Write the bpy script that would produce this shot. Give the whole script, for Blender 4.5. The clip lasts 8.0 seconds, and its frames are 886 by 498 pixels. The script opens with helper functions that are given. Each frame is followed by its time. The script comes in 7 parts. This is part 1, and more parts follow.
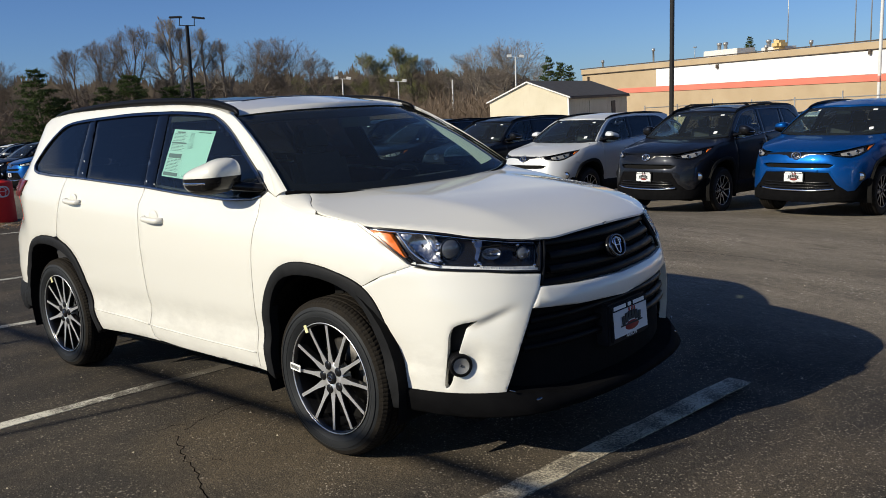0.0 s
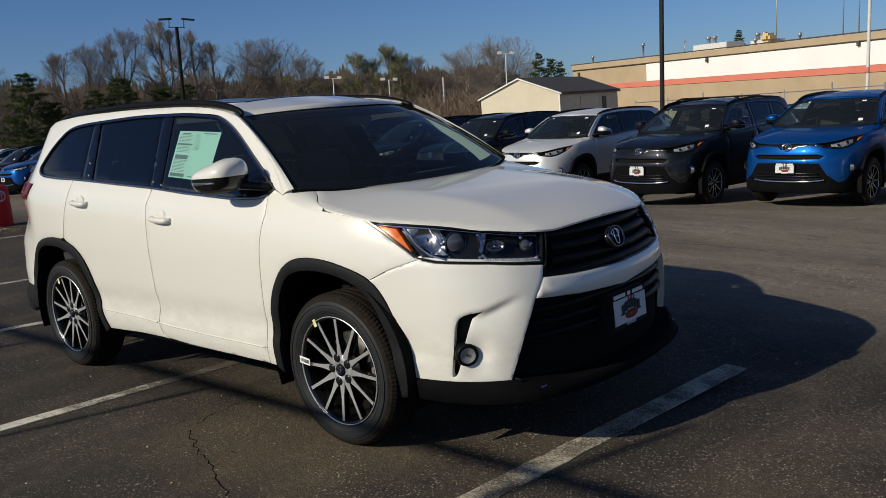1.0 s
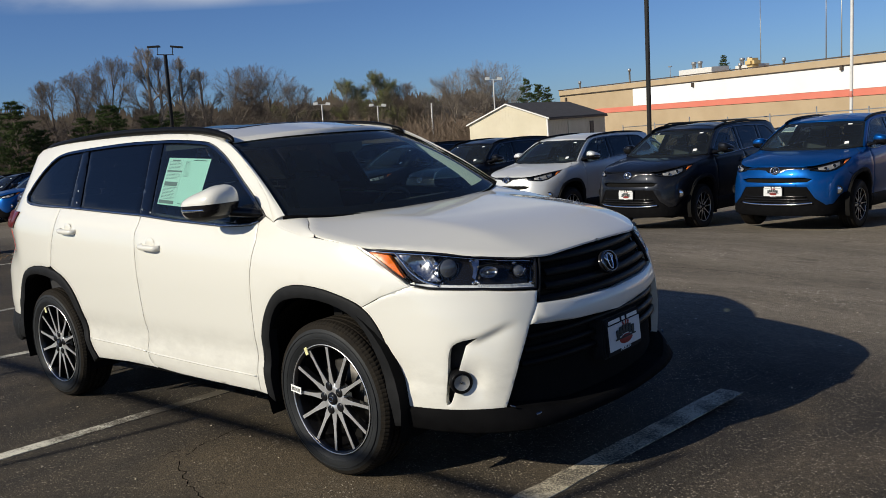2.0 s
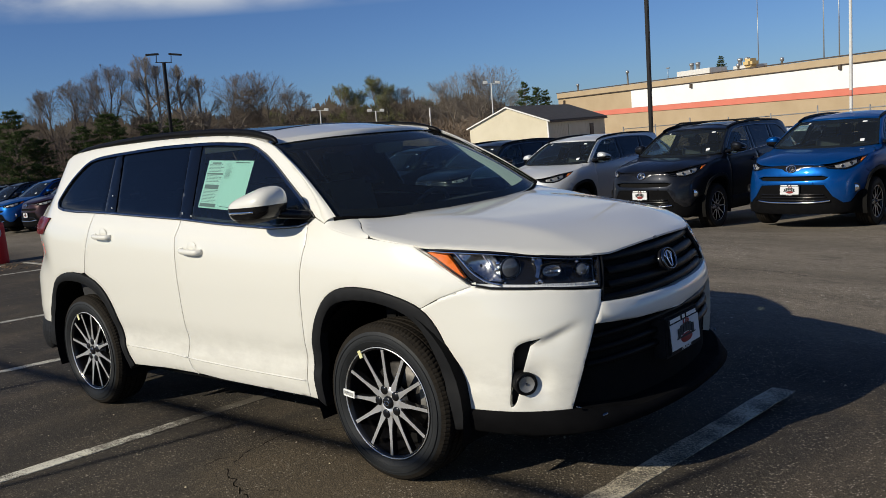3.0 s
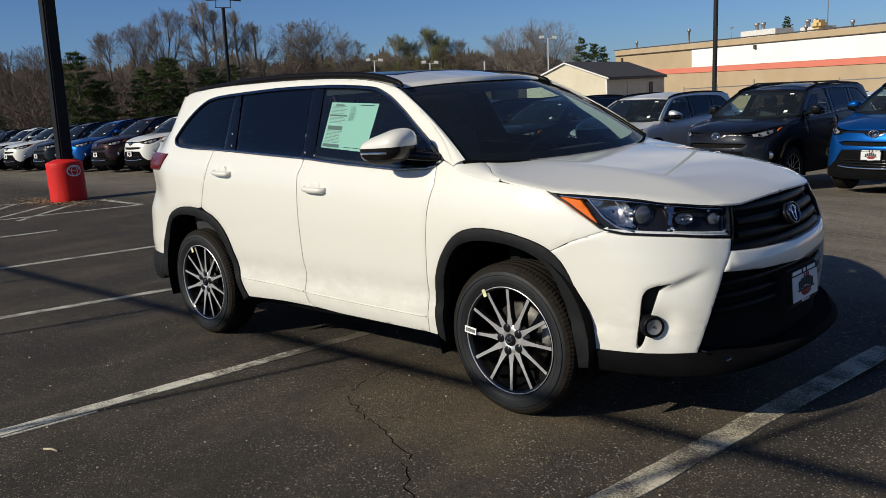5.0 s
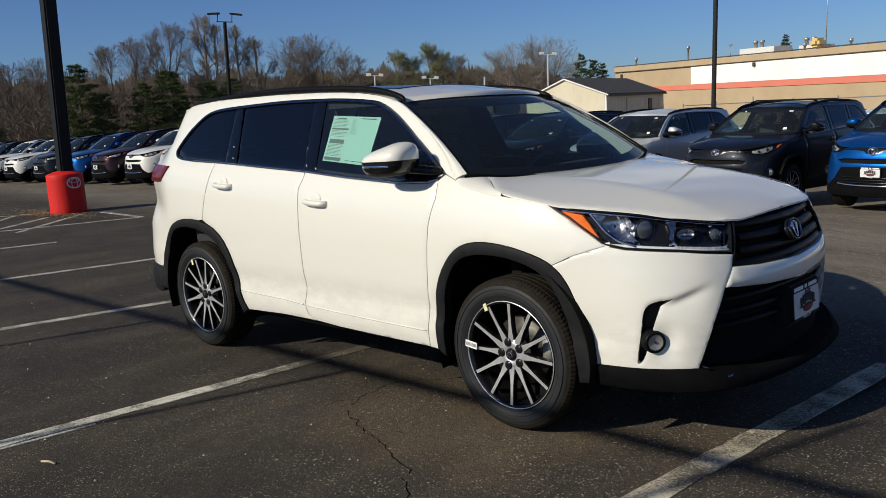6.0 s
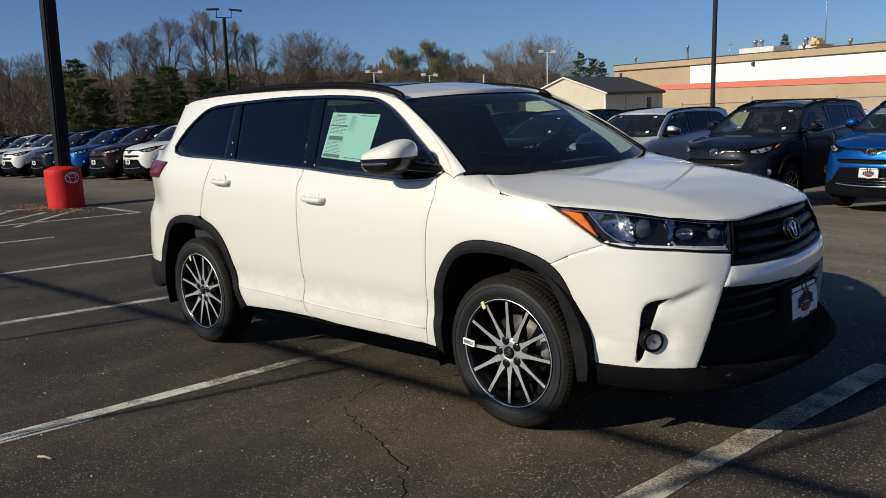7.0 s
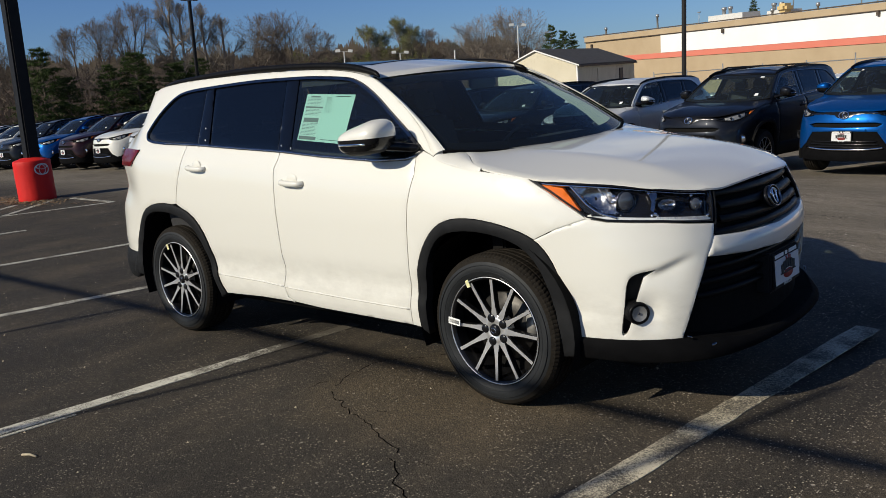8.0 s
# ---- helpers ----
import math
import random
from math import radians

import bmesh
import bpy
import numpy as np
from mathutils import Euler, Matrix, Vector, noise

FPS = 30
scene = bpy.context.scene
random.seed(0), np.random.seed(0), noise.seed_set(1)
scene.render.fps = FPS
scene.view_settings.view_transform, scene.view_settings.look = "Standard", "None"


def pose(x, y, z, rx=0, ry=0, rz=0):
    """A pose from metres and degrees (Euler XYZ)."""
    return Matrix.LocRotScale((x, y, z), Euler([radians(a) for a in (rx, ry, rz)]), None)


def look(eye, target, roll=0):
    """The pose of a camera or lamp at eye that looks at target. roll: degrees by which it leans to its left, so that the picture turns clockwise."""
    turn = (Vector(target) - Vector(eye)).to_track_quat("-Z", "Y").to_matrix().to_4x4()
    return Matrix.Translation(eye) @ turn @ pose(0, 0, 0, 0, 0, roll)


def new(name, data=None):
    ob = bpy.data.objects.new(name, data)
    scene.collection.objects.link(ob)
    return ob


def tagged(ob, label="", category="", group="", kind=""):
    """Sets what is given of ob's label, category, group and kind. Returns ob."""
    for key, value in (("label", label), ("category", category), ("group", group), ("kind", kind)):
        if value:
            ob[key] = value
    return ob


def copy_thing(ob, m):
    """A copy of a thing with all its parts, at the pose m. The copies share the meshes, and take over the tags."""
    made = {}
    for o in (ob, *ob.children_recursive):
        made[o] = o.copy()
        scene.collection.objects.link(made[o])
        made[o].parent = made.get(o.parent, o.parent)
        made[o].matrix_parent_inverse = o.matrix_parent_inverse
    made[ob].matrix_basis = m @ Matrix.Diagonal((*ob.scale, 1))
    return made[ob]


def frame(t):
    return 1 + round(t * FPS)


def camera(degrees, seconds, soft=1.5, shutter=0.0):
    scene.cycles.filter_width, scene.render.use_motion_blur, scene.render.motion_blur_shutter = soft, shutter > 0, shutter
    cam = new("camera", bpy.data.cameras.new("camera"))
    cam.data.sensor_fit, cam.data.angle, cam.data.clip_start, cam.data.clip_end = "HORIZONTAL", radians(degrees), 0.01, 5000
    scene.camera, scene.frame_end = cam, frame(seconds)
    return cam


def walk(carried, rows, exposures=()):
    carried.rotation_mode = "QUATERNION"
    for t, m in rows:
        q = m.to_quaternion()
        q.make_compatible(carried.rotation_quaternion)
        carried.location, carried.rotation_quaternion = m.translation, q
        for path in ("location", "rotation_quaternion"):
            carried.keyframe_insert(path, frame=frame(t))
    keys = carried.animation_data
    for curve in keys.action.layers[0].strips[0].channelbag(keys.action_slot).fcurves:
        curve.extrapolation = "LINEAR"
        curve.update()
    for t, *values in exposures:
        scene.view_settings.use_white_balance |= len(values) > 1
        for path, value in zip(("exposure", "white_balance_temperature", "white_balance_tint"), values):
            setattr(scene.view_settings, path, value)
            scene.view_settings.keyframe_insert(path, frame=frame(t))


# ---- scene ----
cam = camera(55.4, 8.0, 0.7)
PATH = [
    (0, (2.968, -3.327, 1.555), (1.635, -1.87, 1.238), -3.8),
    (0.5, (2.986, -3.436, 1.566), (1.634, -1.992, 1.272), -3.8),
    (1, (3.006, -3.446, 1.558), (1.685, -1.979, 1.235), -4.7),
    (1.5, (3.016, -3.439, 1.557), (1.728, -1.939, 1.259), -4.4),
    (1.7, (3.005, -3.431, 1.558), (1.71, -1.934, 1.274), -4.5),
    (2.8, (2.796, -3.498, 1.561), (1.495, -1.999, 1.317), -6.1),
    (3, (2.726, -3.555, 1.554), (1.426, -2.058, 1.297), -5.7),
    (3.5, (2.616, -3.739, 1.557), (1.307, -2.262, 1.236), -5.1),
    (4, (2.561, -3.876, 1.553), (1.202, -2.451, 1.205), -5.0),
    (4.5, (2.542, -3.914, 1.534), (1.164, -2.509, 1.179), -4.0),
    (4.7, (2.541, -3.92, 1.542), (1.164, -2.513, 1.188), -4.0),
    (5.8, (2.529, -3.95, 1.555), (1.156, -2.535, 1.22), -3.4),
    (6, (2.528, -3.936, 1.546), (1.152, -2.52, 1.227), -3.5),
    (6.5, (2.53, -3.951, 1.548), (1.143, -2.542, 1.243), -2.7),
    (7, (2.524, -3.934, 1.546), (1.152, -2.516, 1.221), -3.1),
    (7.5, (2.509, -3.933, 1.552), (1.155, -2.502, 1.209), -4.3),
    (8, (2.484, -3.924, 1.551), (1.154, -2.479, 1.17), -5.0),
]
walk(cam, [(t, look(eye, target, roll)) for t, eye, target, roll in PATH],
     [(0, 0.30, 6750, 8), (0.5, -0.07, 6750, 8), (1.0, -0.12, 6750, 8), (1.5, 0.14, 6750, 8), (3.0, 0.07, 6700, 8), (3.5, 0.06, 6700, 8), (8, 0.06, 6700, 8)])

# ---- sky and sun ----
SUN_WAY = Vector((0.57, 1.74, -1.0)).normalized()      # the way the sunlight travels
world = bpy.data.worlds.new("sky")
scene.world = world
world.use_nodes = True
wn, wl = world.node_tree.nodes, world.node_tree.links
wn.clear()
w_sky = wn.new("ShaderNodeTexSky")
w_sky.sky_type, w_sky.sun_disc = "NISHITA", False
w_sky.sun_elevation = math.asin(-SUN_WAY.z)
w_sky.sun_rotation = math.atan2(-SUN_WAY.x, -SUN_WAY.y)
w_sky.air_density, w_sky.dust_density, w_sky.ozone_density, w_sky.altitude = 1.0, 0.4, 2.5, 300
w_bg = wn.new("ShaderNodeBackground")
w_bg.inputs["Strength"].default_value = 0.077
w_out = wn.new("ShaderNodeOutputWorld")
# thin streaks of high cloud
w_tc = wn.new("ShaderNodeTexCoord")
w_map = wn.new("ShaderNodeMapping")
w_map.inputs["Rotation"].default_value = (0, 0, radians(42))
w_map.inputs["Scale"].default_value = (1.2, 4.0, 9.0)
w_noise = wn.new("ShaderNodeTexNoise")
w_noise.inputs["Scale"].default_value, w_noise.inputs["Detail"].default_value = 1.6, 6
w_ramp = wn.new("ShaderNodeMapRange")
w_ramp.inputs["From Min"].default_value, w_ramp.inputs["From Max"].default_value = 0.38, 0.66
w_sep = wn.new("ShaderNodeSeparateXYZ")
w_high = wn.new("ShaderNodeMapRange")
w_high.inputs["From Min"].default_value, w_high.inputs["From Max"].default_value = 0.158, 0.182
w_top = wn.new("ShaderNodeMapRange")
w_top.inputs["From Min"].default_value, w_top.inputs["From Max"].default_value = 0.32, 0.22
w_band = wn.new("ShaderNodeMath")
w_band.operation = "MULTIPLY"
w_mul = wn.new("ShaderNodeMath")
w_mul.operation = "MULTIPLY"
w_mix = wn.new("ShaderNodeMix")
w_mix.data_type = "RGBA"
w_mix.inputs["B"].default_value = (7.5, 8.0, 8.8, 1)
wl.new(w_tc.outputs["Generated"], w_map.inputs["Vector"])
wl.new(w_map.outputs["Vector"], w_noise.inputs["Vector"])
wl.new(w_noise.outputs["Fac"], w_ramp.inputs["Value"])
wl.new(w_tc.outputs["Generated"], w_sep.inputs["Vector"])
wl.new(w_sep.outputs["Z"], w_high.inputs["Value"])
wl.new(w_ramp.outputs["Result"], w_mul.inputs[0])
wl.new(w_sep.outputs["Z"], w_top.inputs["Value"])
wl.new(w_high.outputs["Result"], w_band.inputs[0])
wl.new(w_top.outputs["Result"], w_band.inputs[1])
wl.new(w_band.outputs["Value"], w_mul.inputs[1])
wl.new(w_mul.outputs["Value"], w_mix.inputs["Factor"])
# deeper blue towards the horizon than clean air gives
w_elev = wn.new("ShaderNodeMapRange")
w_elev.inputs["From Min"].default_value, w_elev.inputs["From Max"].default_value = 0.0, 0.45
w_grad = wn.new("ShaderNodeMix")
w_grad.data_type = "RGBA"
w_grad.inputs["A"].default_value = (0.47, 0.68, 1.11, 1)
w_grad.inputs["B"].default_value = (0.42, 0.57, 0.88, 1)
w_deep = wn.new("ShaderNodeMix")
w_deep.data_type, w_deep.blend_type = "RGBA", "MULTIPLY"
w_deep.inputs["Factor"].default_value = 1.0
wl.new(w_sep.outputs["Z"], w_elev.inputs["Value"])
wl.new(w_elev.outputs["Result"], w_grad.inputs["Factor"])
wl.new(w_sky.outputs["Color"], w_deep.inputs["A"])
wl.new(w_grad.outputs["Result"], w_deep.inputs["B"])
wl.new(w_deep.outputs["Result"], w_mix.inputs["A"])
wl.new(w_mix.outputs["Result"], w_bg.inputs["Color"])
wl.new(w_bg.outputs["Background"], w_out.inputs["Surface"])

sun = new("sun", bpy.data.lights.new("sun", "SUN"))
sun.data.energy, sun.data.angle, sun.data.color = 4.6, radians(0.53), (1.0, 0.93, 0.80)
sun.rotation_euler = SUN_WAY.to_track_quat("-Z", "Y").to_euler()
scene.view_settings.exposure = 0.0

# ---- materials ----
def shader(name, base=(0.5, 0.5, 0.5), rough=0.5, metal=0.0, coat=0.0, spec=0.5, trans=0.0, ior=1.45):
    m = bpy.data.materials.new(name)
    m.use_nodes = True
    b = m.node_tree.nodes["Principled BSDF"]
    b.inputs["Base Color"].default_value = (*base, 1)
    b.inputs["Roughness"].default_value, b.inputs["Metallic"].default_value = rough, metal
    b.inputs["Coat Weight"].default_value, b.inputs["Coat Roughness"].default_value = coat, 0.03
    b.inputs["Specular IOR Level"].default_value = spec
    b.inputs["Transmission Weight"].default_value, b.inputs["IOR"].default_value = trans, ior
    return m


class Nodes:
    """Short hand for wiring the nodes of one material."""

    def __init__(self, m):
        self.t = m.node_tree
        self.b = self.t.nodes["Principled BSDF"]
        self.co = self.t.nodes.new("ShaderNodeTexCoord").outputs["Object"]

    def node(self, kind, **inputs):
        n = self.t.nodes.new(kind)
        for key, v in inputs.items():
            self.put(n.inputs[key.replace("_", " ")], v)
        return n

    def put(self, socket, v):
        if isinstance(v, bpy.types.NodeSocket):
            self.t.links.new(v, socket)
        elif isinstance(v, tuple) and len(v) == 3 and socket.type == "RGBA":
            socket.default_value = (*v, 1)
        else:
            socket.default_value = v

    def stretch(self, scale, rotation=(0, 0, 0)):
        return self.node("ShaderNodeMapping", Vector=self.co, Scale=scale, Rotation=rotation).outputs["Vector"]

    def noise(self, scale, detail=4.0, vector=None, rough=0.6):
        return self.node("ShaderNodeTexNoise", Vector=vector or self.co, Scale=scale, Detail=detail, Roughness=rough).outputs["Fac"]

    def rng(self, value, a, b, c=0.0, d=1.0):
        n = self.node("ShaderNodeMapRange", Value=value)
        for key, v in (("From Min", a), ("From Max", b), ("To Min", c), ("To Max", d)):
            n.inputs[key].default_value = v
        return n.outputs["Result"]

    def mix(self, f, a, b, blend="MIX"):
        n = self.t.nodes.new("ShaderNodeMix")
        n.data_type, n.blend_type = "RGBA", blend
        self.put(n.inputs["Factor"], f)
        self.put(n.inputs["A"], a)
        self.put(n.inputs["B"], b)
        return n.outputs["Result"]

    def math(self, op, a, b=0.0):
        n = self.t.nodes.new("ShaderNodeMath")
        n.operation = op
        self.put(n.inputs[0], a)
        self.put(n.inputs[1], b)
        return n.outputs["Value"]

    def bump(self, height, strength=0.3, distance=0.01):
        n = self.node("ShaderNodeBump", Height=height, Strength=strength, Distance=distance)
        self.put(self.b.inputs["Normal"], n.outputs["Normal"])

    def colour(self, c):
        self.put(self.b.inputs["Base Color"], c)

    def rough(self, c):
        self.put(self.b.inputs["Roughness"], c)


def varied(name, a, b, scale=8.0, rough=0.6, bump=0.0, fine=60.0, **more):
    """A plain surface with soft blotches from a to b, a fine grain and a little relief."""
    m = shader(name, a, rough, **more)
    n = Nodes(m)
    n.colour(n.mix(n.rng(n.math("ADD", n.noise(scale), n.math("MULTIPLY", n.noise(fine, 2), 0.5)), 0.5, 1.0), a, b))
    n.rough(n.rng(n.noise(scale * 2), 0.3, 0.7, rough - 0.08, min(1, rough + 0.08)))
    if bump:
        n.bump(n.noise(fine), bump, 0.004)
    return m


def paint(name, base, flake=0.0, dust_sheen_tint=(0.30, 0.27, 0.23), dust_sheen_max=0.28):
    """Car paint under clear coat, with road dust and a painted ground reflection as one mottled band low on the panels.
    """
    m = shader(name, base, 0.38, flake, 1.0 if flake == 0 else 0.45, 0.5 if flake == 0 else 0.10)
    n = Nodes(m)
    z = n.node("ShaderNodeSeparateXYZ", Vector=n.co).outputs["Z"]
    # band height follows the ground's reflection in the lower doors, put into the colour
    low = n.math("MULTIPLY", n.rng(z, 0.68, 0.53, 0, 1), n.rng(z, 0.36, 0.47, 0.35, 1))
    dust_sheen = n.math("MULTIPLY", low, n.rng(n.noise(6.5, 7, n.stretch((1, 1, 2.2)), 0.7), 0.36, 0.68, 0, dust_sheen_max))
    n.colour(n.mix(dust_sheen, n.mix(n.rng(n.noise(900, 1), 0.3, 0.7, 0, 0.25), base, tuple(min(1, c * 1.12) for c in base)), dust_sheen_tint))
    n.put(n.b.inputs["Coat Roughness"], n.math("ADD", n.math("MULTIPLY", dust_sheen, 0.5), n.rng(n.noise(3), 0.3, 0.7, 0.02, 0.05)))
    return m


# on the white car the band mainly paints the doors' ground reflection
PEARL = paint("pearl_white_paint", (0.670, 0.660, 0.605), 0.0, (0.40, 0.385, 0.35), 0.36)
BLUE = paint("blue_metallic_paint", (0.0, 0.058, 0.235), 0.55, dust_sheen_max=0.05)
GREY = paint("dark_grey_metallic_paint", (0.0095, 0.0108, 0.0150), 0.45, dust_sheen_max=0.10)
SILVER = paint("silver_metallic_paint", (0.60, 0.61, 0.61), 0.35)
BLACKP = paint("black_paint", (0.006, 0.007, 0.010), 0.08, dust_sheen_max=0.04)
MAROON = paint("dark_maroon_paint", (0.018, 0.005, 0.006), 0.30, dust_sheen_max=0.04)
PLASTIC = varied("black_plastic", (0.0095, 0.010, 0.011), (0.015, 0.0155, 0.017), 20, 0.62, 0.15, 400, spec=0.12)
GLOSSBLACK = shader("gloss_black", (0.008, 0.008, 0.009), 0.18, spec=0.35)
SATINBLACK = varied("satin_black", (0.0045, 0.0045, 0.005), (0.007, 0.007, 0.0075), 20, 0.38, spec=0.10)
DARKCHROME = shader("smoked_chrome", (0.20, 0.20, 0.21), 0.12, 1.0)
DULLBLACK = varied("dull_black_plastic", (0.0035, 0.0035, 0.004), (0.006, 0.006, 0.0065), 14, 0.8, 0.1, 200, spec=0.04)
LINER = varied("wheel_well_liner", (0.006, 0.006, 0.006), (0.010, 0.0095, 0.009), 12, 0.9, spec=0.08)
RUBBER = varied("tyre_rubber", (0.0115, 0.013, 0.0145), (0.019, 0.0205, 0.0225), 9, 0.60, 0.06, 200, spec=0.28)
TREAD = varied("tread_rubber", (0.009, 0.0075, 0.006), (0.020, 0.0165, 0.0125), 25, 0.85, 0.3, 120, spec=0.15)
CHROME = shader("chrome", (0.78, 0.78, 0.80), 0.08, 1.0)
MACHINED = varied("machined_alloy", (0.70, 0.70, 0.71), (0.76, 0.76, 0.77), 5, 0.34, metal=0.8)
STEEL = varied("bare_steel", (0.035, 0.034, 0.033), (0.075, 0.070, 0.065), 20, 0.5, metal=0.9)
CASTING = varied("cast_alloy", (0.30, 0.30, 0.29), (0.40, 0.39, 0.37), 20, 0.5, metal=0.5)
PILLAR = shader("gloss_black_pillar", (0.003, 0.004, 0.007), 0.05, spec=0.50)
INTERIOR = varied("dark_upholstery", (0.017, 0.017, 0.019), (0.028, 0.028, 0.030), 30, 0.8, 0.2, 300)
SILVERED = varied("silvered_plastic", (0.34, 0.345, 0.36), (0.46, 0.465, 0.48), 25, 0.20, metal=1.0)
SMOKED = varied("smoked_reflector", (0.24, 0.245, 0.26), (0.34, 0.345, 0.36), 30, 0.20, metal=1.0)
PALETRIM = varied("pale_grey_trim", (0.50, 0.52, 0.47), (0.56, 0.58, 0.53), 8, 0.8)
REDLENS = shader("red_lens", (0.115, 0.003, 0.007), 0.16, spec=0.25)
# pale colour that paints the sun glints of the headlamp's chrome strip
GLINTWHITE = varied("glint_white", (0.52, 0.54, 0.56), (0.66, 0.68, 0.70), 60, 0.35)
PROJECTOR = shader("projector_glass", (0.055, 0.062, 0.075), 0.04, coat=1.0, spec=0.8)
AMBER = shader("amber_lens", (0.75, 0.16, 0.01), 0.15, coat=1.0)
PAPERGREEN = varied("pale_green_paper", (0.58, 0.84, 0.73), (0.62, 0.87, 0.77), 3, 0.85)
PALEGREEN = varied("washed_green_paper", (0.62, 0.84, 0.74), (0.66, 0.87, 0.78), 3, 0.85)
PAPER = varied("white_paper", (0.74, 0.74, 0.72), (0.80, 0.80, 0.78), 3, 0.85)
CARD = varied("satin_grey_white_card", (0.56, 0.57, 0.58), (0.62, 0.63, 0.64), 3, 0.6)
INK = shader("dark_ink", (0.03, 0.035, 0.035), 0.8)
GREYINK = shader("grey_ink", (0.22, 0.25, 0.23), 0.8)
REDINK = shader("red_ink", (0.25, 0.03, 0.025), 0.7)


def glass(name, tint, clear, ior=1.5, veil=0.0):
    """Tinted pane: lets the light through by the share clear, mirrors what stands before it, and mixes in an even
    blue-grey by the share veil.
    """
    m = bpy.data.materials.new(name)
    m.use_nodes = True
    t = m.node_tree
    t.nodes.clear()
    out = t.nodes.new("ShaderNodeOutputMaterial")
    see = t.nodes.new("ShaderNodeBsdfTransparent")
    see.inputs["Color"].default_value = (*(c * clear for c in tint), 1)
    shine = t.nodes.new("ShaderNodeBsdfGlossy")
    shine.inputs["Roughness"].default_value = 0.02
    shine.inputs["Color"].default_value = (1, 1, 1, 1)
    edge = t.nodes.new("ShaderNodeLayerWeight")
    edge.inputs["Blend"].default_value = 0.5
    steep = t.nodes.new("ShaderNodeMath")
    steep.operation = "POWER"
    steep.inputs[1].default_value = 5.0
    t.links.new(edge.outputs["Facing"], steep.inputs[0])
    fres = t.nodes.new("ShaderNodeMapRange")
    f0 = ((ior - 1) / (ior + 1)) ** 2
    fres.inputs["To Min"].default_value, fres.inputs["To Max"].default_value = f0, 0.55 + f0
    t.links.new(steep.outputs["Value"], fres.inputs["Value"])
    mix = t.nodes.new("ShaderNodeMixShader")
    t.links.new(fres.outputs["Result"], mix.inputs["Fac"])
    t.links.new(see.outputs["BSDF"], mix.inputs[1])
    t.links.new(shine.outputs["BSDF"], mix.inputs[2])
    film_of = t.nodes.new("ShaderNodeBsdfDiffuse")
    film_of.inputs["Color"].default_value = (0.40, 0.48, 0.58, 1)
    veiled = t.nodes.new("ShaderNodeMixShader")
    veiled.inputs["Fac"].default_value = veil
    t.links.new(mix.outputs["Shader"], veiled.inputs[1])
    t.links.new(film_of.outputs["BSDF"], veiled.inputs[2])
    t.links.new(veiled.outputs["Shader"], out.inputs["Surface"])
    return m


SCREEN = glass("windscreen_glass", (0.82, 0.96, 0.92), 0.80, 1.50, 0.020)
DOORGLASS = glass("door_glass", (0.80, 0.95, 0.92), 0.76, 1.68, 0.008)
PRIVACY = glass("privacy_glass", (0.7, 0.8, 1.0), 0.07, 1.72, 0.003)
LENS = glass("clear_lens", (1, 1, 1), 0.94, 1.30)

# ---- building helpers ----
def mesh_of(name, verts, faces, mats, smooth=True, slots=None):
    me = bpy.data.meshes.new(name)
    me.from_pydata([tuple(map(float, v)) for v in verts], [], [tuple(map(int, f)) for f in faces])
    for m in (mats if isinstance(mats, (list, tuple)) else [mats]):
        me.materials.append(m)
    me.polygons.foreach_set("use_smooth", [smooth] * len(me.polygons))
    if slots is not None:
        me.polygons.foreach_set("material_index", slots)
    me.update()
    return me


def piece(name, verts, faces, mats, parent=None, label="", smooth=True, slots=None):
    ob = new(name, mesh_of(name, verts, faces, mats, smooth, slots))
    ob.parent = parent
    return tagged(ob, label)


def part(name, bm, material, parent=None, label="", smooth=False):
    me = bpy.data.meshes.new(name)
    bm.to_mesh(me)
    bm.free()
    me.materials.append(material)
    me.polygons.foreach_set("use_smooth", [smooth] * len(me.polygons))
    ob = new(name, me)
    ob.parent = parent
    return tagged(ob, label)


def empty(name, m=None, parent=None):
    ob = new(name)
    ob.empty_display_size = 0.1
    ob.parent = parent
    if m is not None:
        ob.matrix_basis = m
    return ob


def curve_of(points, n=8):
    """A smooth curve through the points."""
    p = np.array(points, float)
    p = np.vstack([2 * p[0] - p[1], p, 2 * p[-1] - p[-2]])
    out = []
    for i in range(1, len(p) - 2):
        a, b, c, d = p[i - 1 : i + 3]
        for k in range(n):
            t = k / n
            out.append(0.5 * (2 * b + (c - a) * t + (2 * a - 5 * b + 4 * c - d) * t * t + (3 * b - a - 3 * c + d) * t**3))
    return np.array(out + [p[-2]])


def box(size, at=(0, 0, 0), bevel=0.0, turn=None, segments=2):
    bm = bmesh.new()
    bmesh.ops.create_cube(bm, size=1, matrix=Matrix.Translation(at) @ (turn or Matrix()) @ Matrix.Diagonal((*size, 1)))
    if bevel:
        bmesh.ops.bevel(bm, geom=bm.edges[:], offset=bevel, segments=segments, affect="EDGES", clamp_overlap=True)
    return bm


